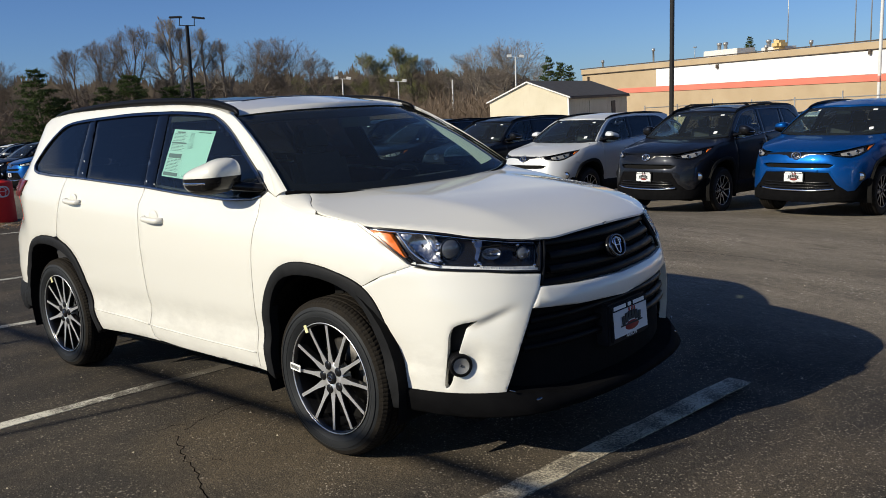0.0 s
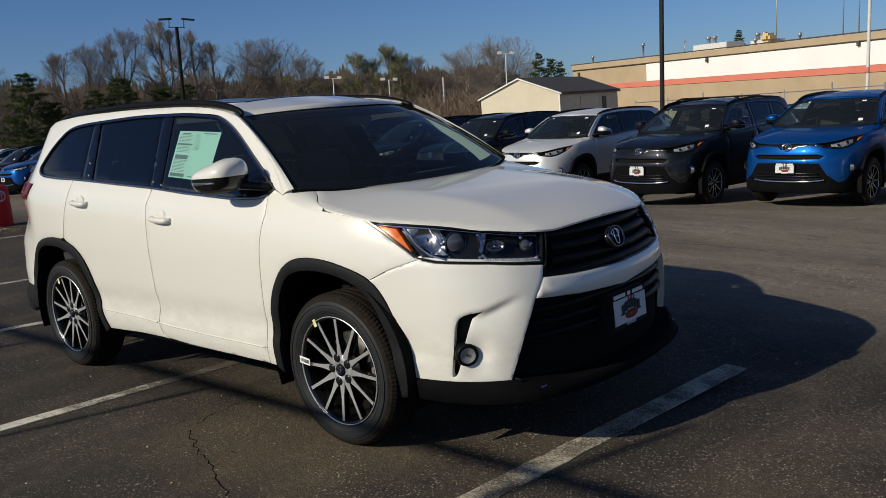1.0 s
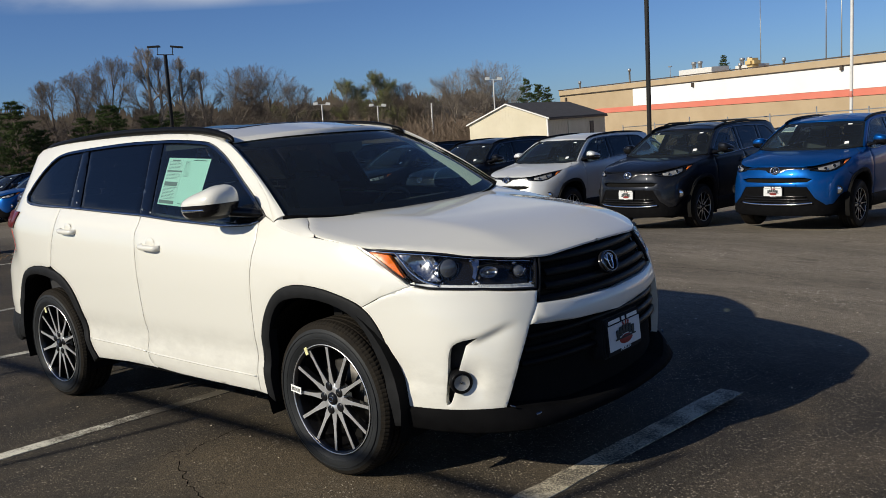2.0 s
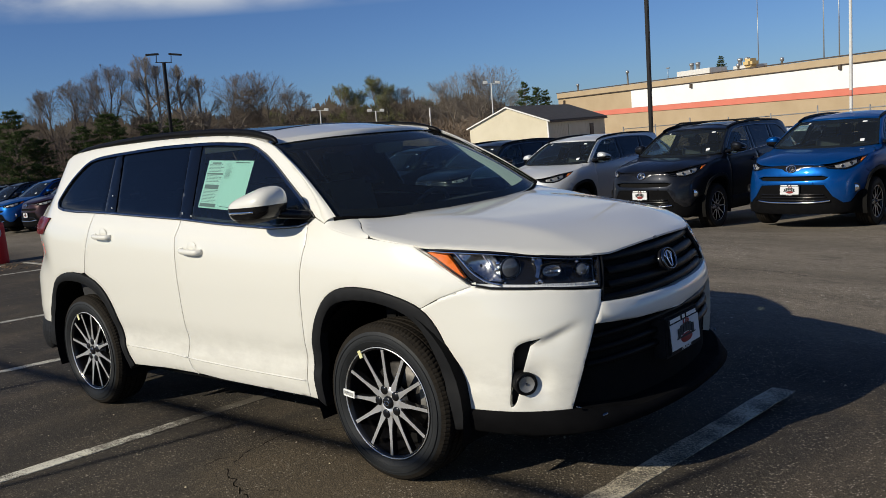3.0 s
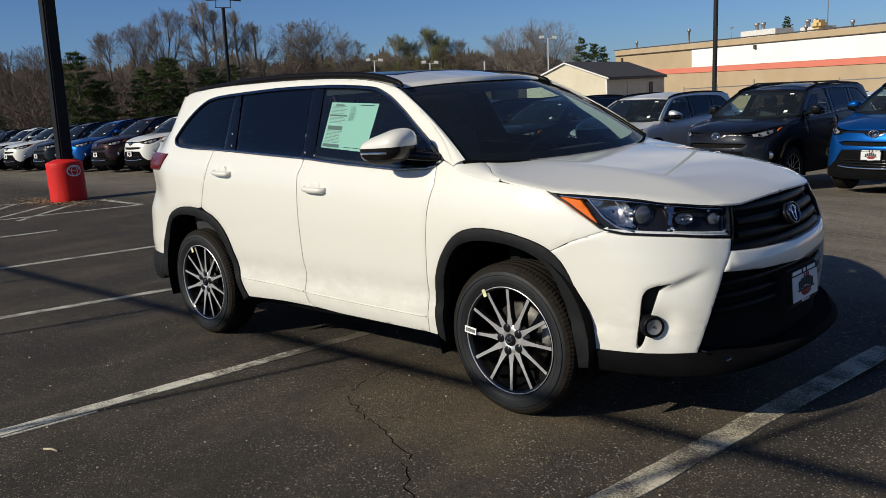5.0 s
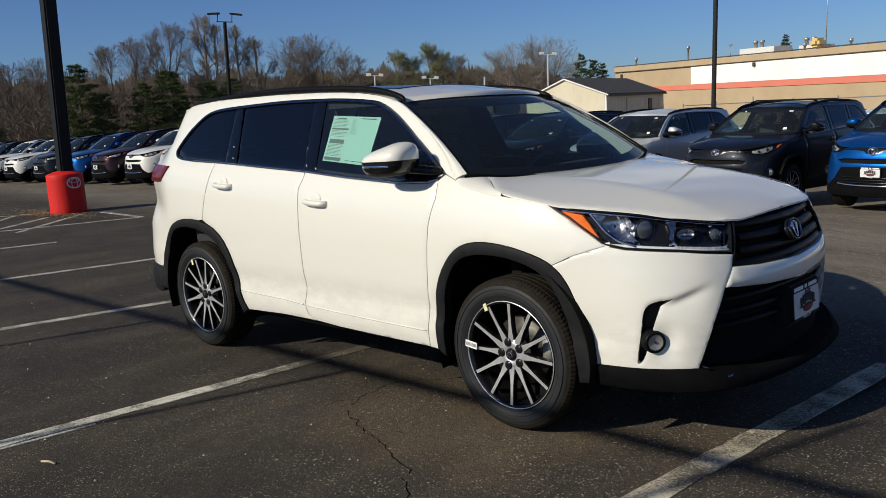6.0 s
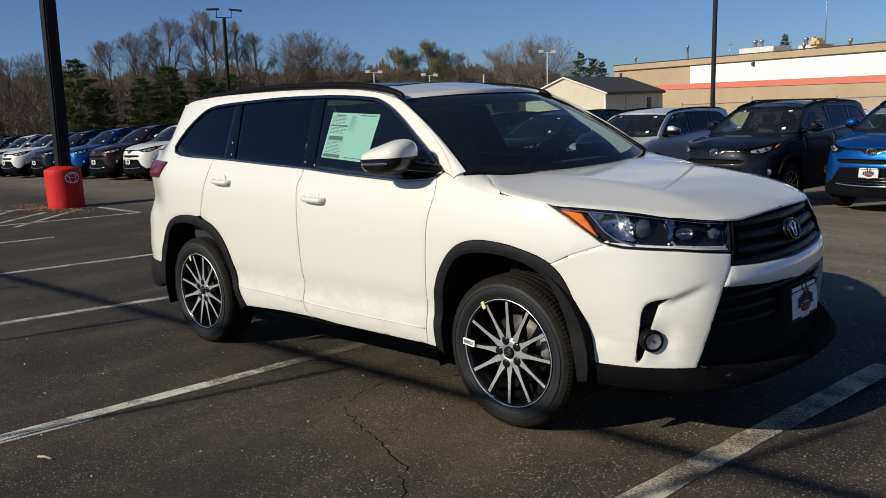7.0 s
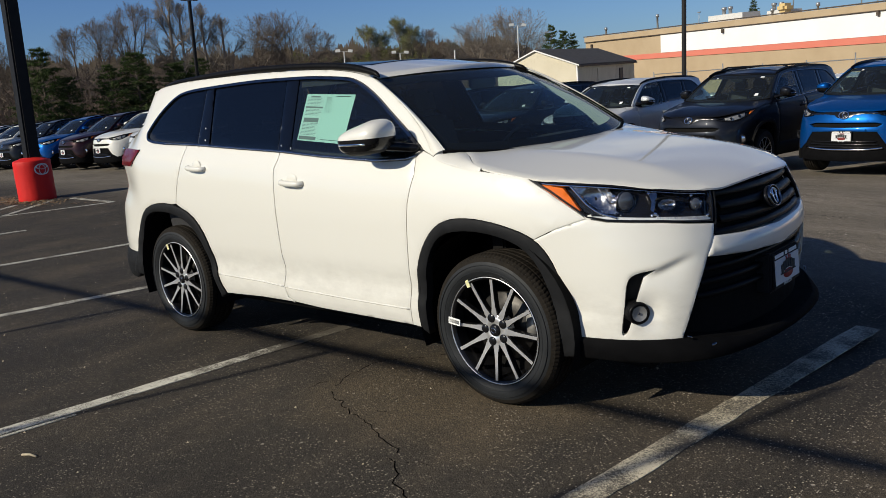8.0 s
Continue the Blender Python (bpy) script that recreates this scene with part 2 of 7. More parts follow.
def tube(points, radius, sides=8, flat=1.0, caps=True):
    """A tube along the points; radius: one number or one for each point; flat squeezes it upright."""
    p = np.array(points, float)
    r = np.broadcast_to(np.array(radius, float), (len(p),))
    verts, faces = [], []
    for i in range(len(p)):
        t = p[min(i + 1, len(p) - 1)] - p[max(i - 1, 0)]
        t = t / (np.linalg.norm(t) + 1e-9)
        ref = np.array((0, 0, 1.0)) if abs(t[2]) < 0.95 else np.array((1.0, 0, 0))
        a = np.cross(t, ref)
        a /= np.linalg.norm(a)
        b = np.cross(a, t)
        for k in range(sides):
            w = 2 * math.pi * k / sides
            verts.append(p[i] + r[i] * (math.cos(w) * a + flat * math.sin(w) * b))
        if i:
            o = (i - 1) * sides
            faces += [(o + k, o + (k + 1) % sides, o + sides + (k + 1) % sides, o + sides + k) for k in range(sides)]
    if caps:
        faces += [tuple(range(sides))[::-1], tuple(range(len(verts) - sides, len(verts)))]
    return verts, faces


def lathe(profile, steps=48, axis="y", wave=None):
    """Turns (across, radius) rows round an axis; wave(row, step) is added to the radius."""
    verts, faces = [], []
    n = len(profile)
    for k in range(steps):
        w = 2 * math.pi * k / steps
        for i, (a, r) in enumerate(profile):
            q = r + (wave(i, k) if wave else 0)
            c, s = q * math.cos(w), q * math.sin(w)
            verts.append((c, a, s) if axis == "y" else (c, s, a))
    for k in range(steps):
        o, q = k * n, ((k + 1) % steps) * n
        faces += [(o + i, o + i + 1, q + i + 1, q + i) for i in range(n - 1)]
    return verts, faces


def joined(*parts):
    verts, faces = [], []
    for v, f in parts:
        o = len(verts)
        verts += list(v)
        faces += [tuple(i + o for i in q) for q in f]
    return verts, faces


def moved(m, vf):
    return [tuple(m @ Vector(v)) for v in vf[0]], vf[1]


def cuboid(sx, sy, sz, at=(0, 0, 0)):
    x, y, z = at
    v = [(x + a * sx / 2, y + b * sy / 2, z + c * sz / 2) for a in (-1, 1) for b in (-1, 1) for c in (-1, 1)]
    return v, [(0, 1, 3, 2), (4, 6, 7, 5), (0, 4, 5, 1), (2, 3, 7, 6), (0, 2, 6, 4), (1, 5, 7, 3)]


def inside(poly, pts):
    """Which of the points lie in the polygon."""
    poly, pts = np.asarray(poly), np.asarray(pts)
    hit = np.zeros(len(pts), bool)
    for (ax, ay), (bx, by) in zip(poly, np.roll(poly, -1, 0)):
        cross = (ay > pts[:, 1]) != (by > pts[:, 1])
        hit ^= cross & (pts[:, 0] < (bx - ax) * (pts[:, 1] - ay) / (by - ay + 1e-12) + ax)
    return hit


def shrunk(poly, d):
    """The polygon drawn in by d on all sides."""
    p = np.asarray(poly, float)
    area = 0.5 * np.sum(p[:, 0] * np.roll(p[:, 1], -1) - np.roll(p[:, 0], -1) * p[:, 1])
    e = np.roll(p, -1, 0) - p
    e /= np.linalg.norm(e, axis=1)[:, None] + 1e-9
    nrm = np.stack([-e[:, 1], e[:, 0]], 1) * np.sign(area)
    m = nrm + np.roll(nrm, 1, 0)
    m /= np.maximum(0.6, np.linalg.norm(m, axis=1)[:, None])
    return p + m * d


def dense(poly, step):
    p = np.asarray(poly, float)
    out = []
    for a, b in zip(p, np.roll(p, -1, 0)):
        k = max(1, int(math.ceil(np.linalg.norm(b - a) / step)))
        out += [a + (b - a) * i / k for i in range(k)]
    return np.array(out)


def skin(poly, fn, step=0.04, holes=(), gap=0.0, edge=0.02, off=0.0, soft=0.003, lift=None):
    """A panel: the polygon's inside laid on the surface fn(a, b, off), its edge rounded by soft and folded inwards by edge."""
    from mathutils.geometry import delaunay_2d_cdt

    rings = [dense(shrunk(poly, gap) if gap else poly, step)] + [dense(shrunk(h, -gap) if gap else h, step) for h in holes]
    lo, hi = rings[0].min(0), rings[0].max(0)
    gx, gy = np.meshgrid(np.arange(lo[0] + step / 2, hi[0], step), np.arange(lo[1] + step / 2, hi[1], step))
    grid = np.stack([gx.ravel(), gy.ravel()], 1)
    keep = inside(rings[0], grid)
    for h in rings[1:]:
        keep &= ~inside(h, grid)
    grid = grid[keep]
    if soft and step > 0.025:
        inner = np.vstack([dense(shrunk(rings[0], 0.011), step)] + [dense(shrunk(h, -0.011), step) for h in rings[1:]])
        okay = inside(rings[0], inner)
        for h in rings[1:]:
            okay &= ~inside(h, inner)
        inner = inner[okay]
        clear = np.min(np.linalg.norm(inner[:, None] - np.vstack(rings)[None], axis=2), axis=1) > 0.008 if len(inner) else []
        inner = inner[clear] if len(inner) else inner
    else:
        inner = np.zeros((0, 2))
    for ring in rings + ([inner] if len(inner) else []):
        if len(grid):
            grid = grid[np.min(np.linalg.norm(grid[:, None] - ring[None], axis=2), axis=1) > step * 0.45]
    pts, edges, o = [], [], 0
    for ring in rings:
        pts += list(ring)
        edges += [(o + i, o + (i + 1) % len(ring)) for i in range(len(ring))]
        o += len(ring)
    border = o
    pts += list(grid) + list(inner)
    got, _, tris, orig, *_ = delaunay_2d_cdt([Vector(p) for p in pts], edges, [], 0, 1e-6)
    got = np.array([tuple(v) for v in got])
    tris = np.array([t for t in tris if len(t) == 3])
    mid = got[tris].mean(1)
    ok = inside(rings[0], mid)
    for h in rings[1:]:
        ok &= ~inside(h, mid)
    tris = tris[ok]
    rim = np.array([any(i < border for i in src) for src in orig])
    depth = np.where(rim, off + soft, off)
    if lift is not None:
        depth = depth + lift(got[:, 0], got[:, 1])
    verts = fn(got[:, 0], got[:, 1], depth)
    faces = [tuple(t) for t in tris]
    if edge:
        o = len(verts)
        extra = []
        for ring in rings:
            k = len(ring)
            base = lift(ring[:, 0], ring[:, 1]) if lift is not None else 0
            a, b = fn(ring[:, 0], ring[:, 1], off + soft + base), fn(ring[:, 0], ring[:, 1], off + soft + edge + base)
            extra += [a, b]
            faces += [(o + i, o + (i + 1) % k, o + k + (i + 1) % k, o + k + i) for i in range(k)]
            o += 2 * k
        verts = np.vstack([verts, *extra])
    return verts, faces


def strip(a, b, n=6, bulge=0.0, out=(0, 0, 1)):
    """A ruled, slightly domed sheet between two curves of equal length."""
    a, b = np.asarray(a, float), np.asarray(b, float)
    k = len(a)
    rows = [a + (b - a) * t + np.array(out) * bulge * 4 * t * (1 - t) for t in np.linspace(0, 1, n)]
    faces = [(i * k + j, i * k + j + 1, (i + 1) * k + j + 1, (i + 1) * k + j) for i in range(n - 1) for j in range(k - 1)]
    return np.vstack(rows), faces

# ---- ground ----
def ground_z(x, y):
    """The lot is level round the white car and falls gently to its far corner."""
    s = (np.asarray(x) - 2.97) * 0.73 + (np.asarray(y) + 3.33) * 0.67
    s = s + 1.6 * np.clip((np.asarray(y) + 3.33) * 0.73 - (np.asarray(x) - 2.97) * 0.67 - 12.3, 0, 4.0)
    w = np.clip((s - 1.5) / 4.0, 0, 1)
    far = np.clip((np.asarray(y) + 3.33) * 0.73 - (np.asarray(x) - 2.97) * 0.67 - 17.5, 0, 20.0)
    return -0.305 * w * w * (3 - 2 * w) - 0.038 * np.maximum(0.0, s - 5.5) - 0.016 * far


UP = Matrix(((1, 0, 0.022, 0), (0, 1, 0.020, 0), (0, 0, 1, 0), (0, 0, 0, 1)))      # posts lean with the lot's slope

ASPHALT = shader("asphalt", (0.05, 0.05, 0.05), 0.85)
n = Nodes(ASPHALT)
stone = n.node("ShaderNodeTexVoronoi", Vector=n.co, Scale=105.0)
stone.feature = "F1"
pick = n.node("ShaderNodeSeparateColor", Color=stone.outputs["Color"])
chip = n.math("MULTIPLY", n.rng(stone.outputs["Distance"], 0.46, 0.30), n.rng(pick.outputs["Red"], 0.74, 0.84))
fines = n.node("ShaderNodeTexVoronoi", Vector=n.co, Scale=290.0)
fines.feature = "F1"
pick2 = n.node("ShaderNodeSeparateColor", Color=fines.outputs["Color"])
big = n.noise(0.35, 5)
mid = n.noise(1.7, 6, n.stretch((1, 0.35, 1), (0, 0, radians(-10))))
band = n.noise(7.0, 4, n.stretch((0.3, 1, 1), (0, 0, radians(35))))
tar = n.mix(n.rng(big, 0.35, 0.68), (0.033, 0.031, 0.027), (0.076, 0.068, 0.055))
tar = n.mix(n.rng(mid, 0.47, 0.66, 0, 0.9), tar, (0.150, 0.121, 0.086))
tar = n.mix(n.rng(band, 0.45, 0.70, 0, 0.35), tar, (0.082, 0.070, 0.056))
patch = n.math("MULTIPLY", n.rng(n.noise(0.75, 7, None, 0.68), 0.52, 0.66, 0, 1), n.rng(pick2.outputs["Green"], 0.15, 0.85, 0.15, 1.0))
tar = n.mix(n.math("MULTIPLY", patch, 0.8), tar, (0.21, 0.165, 0.105))
tar = n.mix(n.rng(pick2.outputs["Red"], 0.2, 0.9, 0, 0.75), n.mix(0.65, tar, (0.010, 0.009, 0.008)), n.mix(0.3, tar, (0.17, 0.14, 0.11)))
grit = n.node("ShaderNodeTexVoronoi", Vector=n.co, Scale=6.0)
grit.feature = "F1"
tar = n.mix(n.rng(grit.outputs["Distance"], 0.060, 0.035, 0, 0.85), tar, (0.40, 0.36, 0.30))
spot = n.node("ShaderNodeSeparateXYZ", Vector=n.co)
# far asphalt paled in its colour for sunlight scattered back at a grazing view
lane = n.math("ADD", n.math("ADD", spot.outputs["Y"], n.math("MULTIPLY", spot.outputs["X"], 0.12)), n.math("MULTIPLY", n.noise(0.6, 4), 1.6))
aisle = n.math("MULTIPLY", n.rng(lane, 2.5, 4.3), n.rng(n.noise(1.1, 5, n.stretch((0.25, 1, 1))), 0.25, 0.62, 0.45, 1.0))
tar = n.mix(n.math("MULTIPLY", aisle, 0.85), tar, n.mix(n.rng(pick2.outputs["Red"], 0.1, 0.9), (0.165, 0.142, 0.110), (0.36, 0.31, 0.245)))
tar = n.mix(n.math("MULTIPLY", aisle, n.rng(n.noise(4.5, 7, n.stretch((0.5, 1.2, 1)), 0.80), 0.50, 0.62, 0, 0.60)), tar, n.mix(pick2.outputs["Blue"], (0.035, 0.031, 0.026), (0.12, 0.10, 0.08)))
coarse = n.node("ShaderNodeTexVoronoi", Vector=n.co, Scale=46.0)
coarse.feature = "F1"
pick3 = n.node("ShaderNodeSeparateColor", Color=coarse.outputs["Color"])
flint = n.math("MULTIPLY", n.rng(coarse.outputs["Distance"], 0.26, 0.16), n.rng(pick3.outputs["Red"], 0.86, 0.90))
tar = n.mix(n.math("MULTIPLY", flint, n.rng(n.noise(0.8, 4), 0.40, 0.62, 0.25, 0.85)), tar, n.mix(pick3.outputs["Green"], (0.16, 0.135, 0.10), (0.52, 0.46, 0.36)))
loose = n.node("ShaderNodeTexVoronoi", Vector=n.co, Scale=21.0)
loose.feature = "F1"
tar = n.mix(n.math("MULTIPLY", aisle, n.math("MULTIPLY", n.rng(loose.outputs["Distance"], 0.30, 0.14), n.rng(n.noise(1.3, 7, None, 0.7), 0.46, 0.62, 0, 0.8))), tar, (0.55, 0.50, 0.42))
# an older, darker, smoother seal west of the stall, and a brown worn patch about the crack
seal = n.rng(n.math("ADD", n.math("ADD", spot.outputs["X"], n.math("MULTIPLY", spot.outputs["Y"], 0.25)), n.math("MULTIPLY", n.noise(0.9, 5), 1.4)), 0.9, -0.5)
tar = n.mix(n.math("MULTIPLY", seal, 0.20), tar, (0.017, 0.016, 0.0150))
off_x = n.math("MULTIPLY", n.math("ADD", spot.outputs["X"], 0.35), 0.75)
off_y = n.math("ADD", spot.outputs["Y"], 0.95)
near = n.math("ADD", n.math("POWER", n.math("ABSOLUTE", off_x), 2.0), n.math("POWER", n.math("ABSOLUTE", off_y), 2.0))
worn = n.math("MULTIPLY", n.rng(n.math("ADD", near, n.math("MULTIPLY", n.noise(2.2, 6), 0.9)), 1.05, 0.45), n.rng(pick2.outputs["Red"], 0.1, 0.9, 0.25, 1.0))
tar = n.mix(n.math("MULTIPLY", worn, 0.6), tar, (0.17, 0.128, 0.075))
tar = n.mix(n.math("MULTIPLY", n.math("MULTIPLY", chip, n.rng(seal, 0, 1, 0.95, 0.6)), n.rng(n.noise(1.9, 5), 0.40, 0.62, 0.30, 0.95)), tar, n.mix(pick.outputs["Green"], (0.24, 0.20, 0.145), (0.70, 0.62, 0.48)))
# clotted binder between the stones, and pale grit scattered over the aisle
tar = n.mix(n.rng(n.noise(30, 6, None, 0.80), 0.44, 0.60, 0, 0.32), tar, n.mix(0.78, tar, (0.004, 0.0035, 0.003)))
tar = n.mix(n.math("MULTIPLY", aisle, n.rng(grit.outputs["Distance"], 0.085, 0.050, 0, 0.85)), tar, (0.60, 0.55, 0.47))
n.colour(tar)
n.rough(n.rng(big, 0.3, 0.7, 0.75, 0.92))
n.put(n.b.inputs["Specular IOR Level"], 0.18)
n.bump(n.math("ADD", n.math("MULTIPLY", stone.outputs["Distance"], -0.8), n.math("MULTIPLY", fines.outputs["Distance"], -0.4)), 0.45, 0.006)



def sheet(name, xs, ys, mat, drop=0.0):
    gx, gy = np.meshgrid(xs, ys)
    z = ground_z(gx, gy) - drop
    verts = np.stack([gx.ravel(), gy.ravel(), z.ravel()], 1)
    k = len(xs)
    faces = [(j * k + i, j * k + i + 1, (j + 1) * k + i + 1, (j + 1) * k + i) for j in range(len(ys) - 1) for i in range(k - 1)]
    return piece(name, verts, faces, mat)


far = [-1500, -700, -350, -220, -160]
axis = np.array(far + list(np.arange(-120, -40, 8)) + list(np.arange(-40, 42, 2.0)) + list(np.arange(48, 121, 8)) + [160, 220, 350, 700, 1500])
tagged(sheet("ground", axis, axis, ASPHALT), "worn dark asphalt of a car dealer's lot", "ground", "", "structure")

LINEPAINT = shader("worn_line_paint", (0.55, 0.54, 0.50), 0.8)
n = Nodes(LINEPAINT)
worn = n.rng(n.math("ADD", n.noise(150, 4), n.math("MULTIPLY", n.noise(5, 4), 0.7)), 0.80, 0.97, 0, 1)
n.colour(n.mix(worn, n.mix(n.rng(n.noise(3), 0.3, 0.7), (0.54, 0.52, 0.44), (0.42, 0.40, 0.335)), (0.085, 0.076, 0.062)))
n.bump(n.noise(150, 3), 0.4, 0.003)


FADED = shader("faded_line_paint", (0.4, 0.4, 0.36), 0.8)
n = Nodes(FADED)
run = n.node("ShaderNodeSeparateXYZ", Vector=n.co).outputs["Y"]
worn = n.rng(n.math("ADD", n.math("ADD", n.noise(140, 4), n.math("MULTIPLY", n.noise(6, 4), 0.7)), n.rng(run, -1.5, -0.3, 0, 0.36)), 0.82, 0.99, 0, 1)
n.colour(n.mix(worn, n.mix(n.rng(n.noise(3), 0.3, 0.7), (0.62, 0.60, 0.51), (0.48, 0.46, 0.385)), (0.075, 0.065, 0.050)))
n.bump(n.noise(150, 3), 0.4, 0.003)


GRITTY = shader("gritty_line_paint", (0.36, 0.34, 0.28), 0.85)
n = Nodes(GRITTY)
worn = n.rng(n.math("ADD", n.noise(120, 6, None, 0.85), n.math("MULTIPLY", n.noise(4, 4), 0.5)), 0.69, 0.79, 0, 1)
n.colour(n.mix(worn, n.mix(n.rng(n.noise(2.5), 0.3, 0.7), (0.66, 0.59, 0.44), (0.50, 0.445, 0.33)), (0.080, 0.070, 0.056)))
n.bump(n.noise(150, 3), 0.5, 0.003)


def stripe(a, b, width=0.105, group="parking lines", paint_of=None):
    a, b = np.array(a, float), np.array(b, float)
    t = (b - a) / np.linalg.norm(b - a)
    side = np.array((-t[1], t[0])) * width / 2
    k = max(2, int(np.linalg.norm(b - a) / 0.12))
    rng = random.Random(int(1000 * abs(a[0]) + 17 * abs(b[1])))
    v, f = [], []
    for i in range(k + 1):
        p = a + (b - a) * i / k
        for s in (-1, 1):
            q = p + side * s * (1 + rng.uniform(-0.10, 0.08))
            v.append((q[0], q[1], ground_z(*q) + 0.004))
        if i:
            f.append((2 * i - 2, 2 * i - 1, 2 * i + 1, 2 * i))
    o = len(v)
    v += [(x, y, z - 0.006) for x, y, z in v]
    rim = [2 * i for i in range(k + 1)] + [2 * i + 1 for i in range(k, -1, -1)]
    f += [(p, q, q + o, p + o) for p, q in zip(rim, rim[1:] + rim[:1])]
    return tagged(piece("parking_line", v, f, paint_of or LINEPAINT, None, "", False), "worn white painted parking line on the asphalt", "road marking", group, "structure")


LU = np.array((0.172, 0.985))       # the way the parking lines run
for a, b, w in (((0.52, -4.4), (1.128, 1.03), 0.135), ((-2.45, -6.0), (-1.76, -0.25), 0.105), ((-5.7, -4.8), (-4.18, 0.95), 0.105),
                ((-8.55, -4.5), (-7.05, 0.97), 0.105), ((-11.9, -4.6), (-10.18, 0.97), 0.105)):
    stripe(a, b, w, paint_of={-2.45: FADED, 0.52: GRITTY}.get(a[0]))
stripe((-2.27, -4.9), (-1.90, -2.15), 0.028)
# hatched island round the lamp post
for a, b in (((-14.0, -1.9), (-12.02, 3.25)), ((-12.02, 3.25), (-13.98, 3.40)), ((-13.2, 0.4), (-15.69, 2.42)), ((-12.85, 0.75), (-14.32, 2.48)),
             ((-12.3, 1.2), (-14.1, 3.05)), ((-16.2, 1.4), (-15.33, 2.88))):
    stripe(a, b, 0.10, "island hatching")
# stall lines between the rows of parked cars
for k in range(5):
    o = np.array((-13.8 + 2.55 * k, 10.82 - 0.275 * k))
    stripe(o, o - LU * 1.0, 0.10)

CRACK = varied("open_crack", (0.002, 0.002, 0.002), (0.005, 0.004, 0.004), 30, 0.95, spec=0.0)


def crack(points, width=0.009):
    """A ragged open crack, as a thin dark groove."""
    rng = random.Random(5)
    p = [np.array(points[0], float)]
    for a, b in zip(points, points[1:]):
        a, b = np.array(a, float), np.array(b, float)
        k = max(2, int(np.linalg.norm(b - a) / 0.035))
        t = (b - a) / np.linalg.norm(b - a)
        p += [a + (b - a) * i / k + np.array((-t[1], t[0])) * rng.uniform(-0.016, 0.016) for i in range(1, k + 1)]
    v, f = [], []
    for i, q in enumerate(p):
        t = p[min(i + 1, len(p) - 1)] - p[max(i - 1, 0)]
        t /= np.linalg.norm(t) + 1e-9
        w = width * rng.uniform(0.3, 1.0) * (0.4 if i in (0, len(p) - 1) else 1)
        for s in (-1, 1):
            c = q + np.array((-t[1], t[0])) * s * w / 2
            v.append((c[0], c[1], ground_z(*c) + 0.0015))
        if i and rng.random() > 0.06:
            f.append((2 * i - 2, 2 * i - 1, 2 * i + 1, 2 * i))
    return tagged(piece("asphalt_crack", v, f, CRACK, None, "", False), "ragged dark crack in the asphalt", "crack", "cracks in the asphalt", "structure")


# ---- lamp posts, bollard, masts ----
BLACKSTEEL = varied("black_painted_steel", (0.006, 0.006, 0.007), (0.012, 0.012, 0.013), 6, 0.55, 0.1, 150, spec=0.2)
WHITESTEEL = varied("white_painted_steel", (0.52, 0.52, 0.51), (0.64, 0.64, 0.62), 5, 0.5)
GALV = varied("galvanised_steel", (0.30, 0.31, 0.32), (0.42, 0.43, 0.43), 12, 0.45, metal=0.6)
FADEDRED = varied("faded_red_paint", (0.50, 0.16, 0.12), (0.60, 0.22, 0.17), 3, 0.7)
REDWRAP = varied("red_plastic_wrap", (0.52, 0.010, 0.010), (0.62, 0.020, 0.015), 3, 0.6, 0.1, 40, spec=0.3)


def post(name, x, y, height, width, mat, label, square=True, base=None):
    m = UP.copy()
    m.translation = (x, y, float(ground_z(x, y)) - 0.05 if base is None else base)
    p = tagged(empty(name, Matrix.Translation(m.translation)), label, "lamp post")
    if square:
        bm = bmesh.new()
        bmesh.ops.create_cube(bm, size=1, matrix=Matrix.Translation((0, 0, height / 2)) @ Matrix.Diagonal((width, width, height, 1)))
        bmesh.ops.bevel(bm, geom=[e for e in bm.edges if abs(e.verts[0].co.z - e.verts[1].co.z) > 0.1], offset=width * 0.12, segments=2, affect="EDGES")
    else:
        bm = bmesh.new()
        bmesh.ops.create_cone(bm, segments=16, radius1=width / 2, radius2=width * 0.38, depth=height, cap_ends=True, matrix=Matrix.Translation((0, 0, height / 2)))
    lean = UP.to_3x3().to_4x4()
    bmesh.ops.transform(bm, matrix=lean, verts=bm.verts[:])
    part("pole", bm, mat, p)
    return p, lean


def twin_head(p, lean, z, span, mat, head=(0.62, 0.24, 0.10), rise=0.12, turn=0.0, glow=None):
    """Two flat lamp heads on a short cross arm."""
    t = lean @ Matrix.Translation((0, 0, z)) @ Matrix.Rotation(turn, 4, "Z") @ Matrix.Rotation(radians(5), 4, "Y")
    bm = box((span * 0.5, 0.07, 0.07), (0, 0, 0), 0.01)
    bmesh.ops.transform(bm, matrix=t, verts=bm.verts[:])
    part("cross_arm", bm, mat, p)
    for s in (-1, 1):
        bm = box((0.06, 0.06, rise * 2), (s * span * 0.22, 0, rise), 0.01)
        bmesh.ops.transform(bm, matrix=t, verts=bm.verts[:])
        part("bracket", bm, mat, p)
        bm = box(head, (s * span * 0.34, 0, rise * 2), 0.02, Matrix.Rotation(radians(s * 4), 4, "Y"))
        bmesh.ops.transform(bm, matrix=t, verts=bm.verts[:])
        part("lamp_head", bm, glow or mat, p)


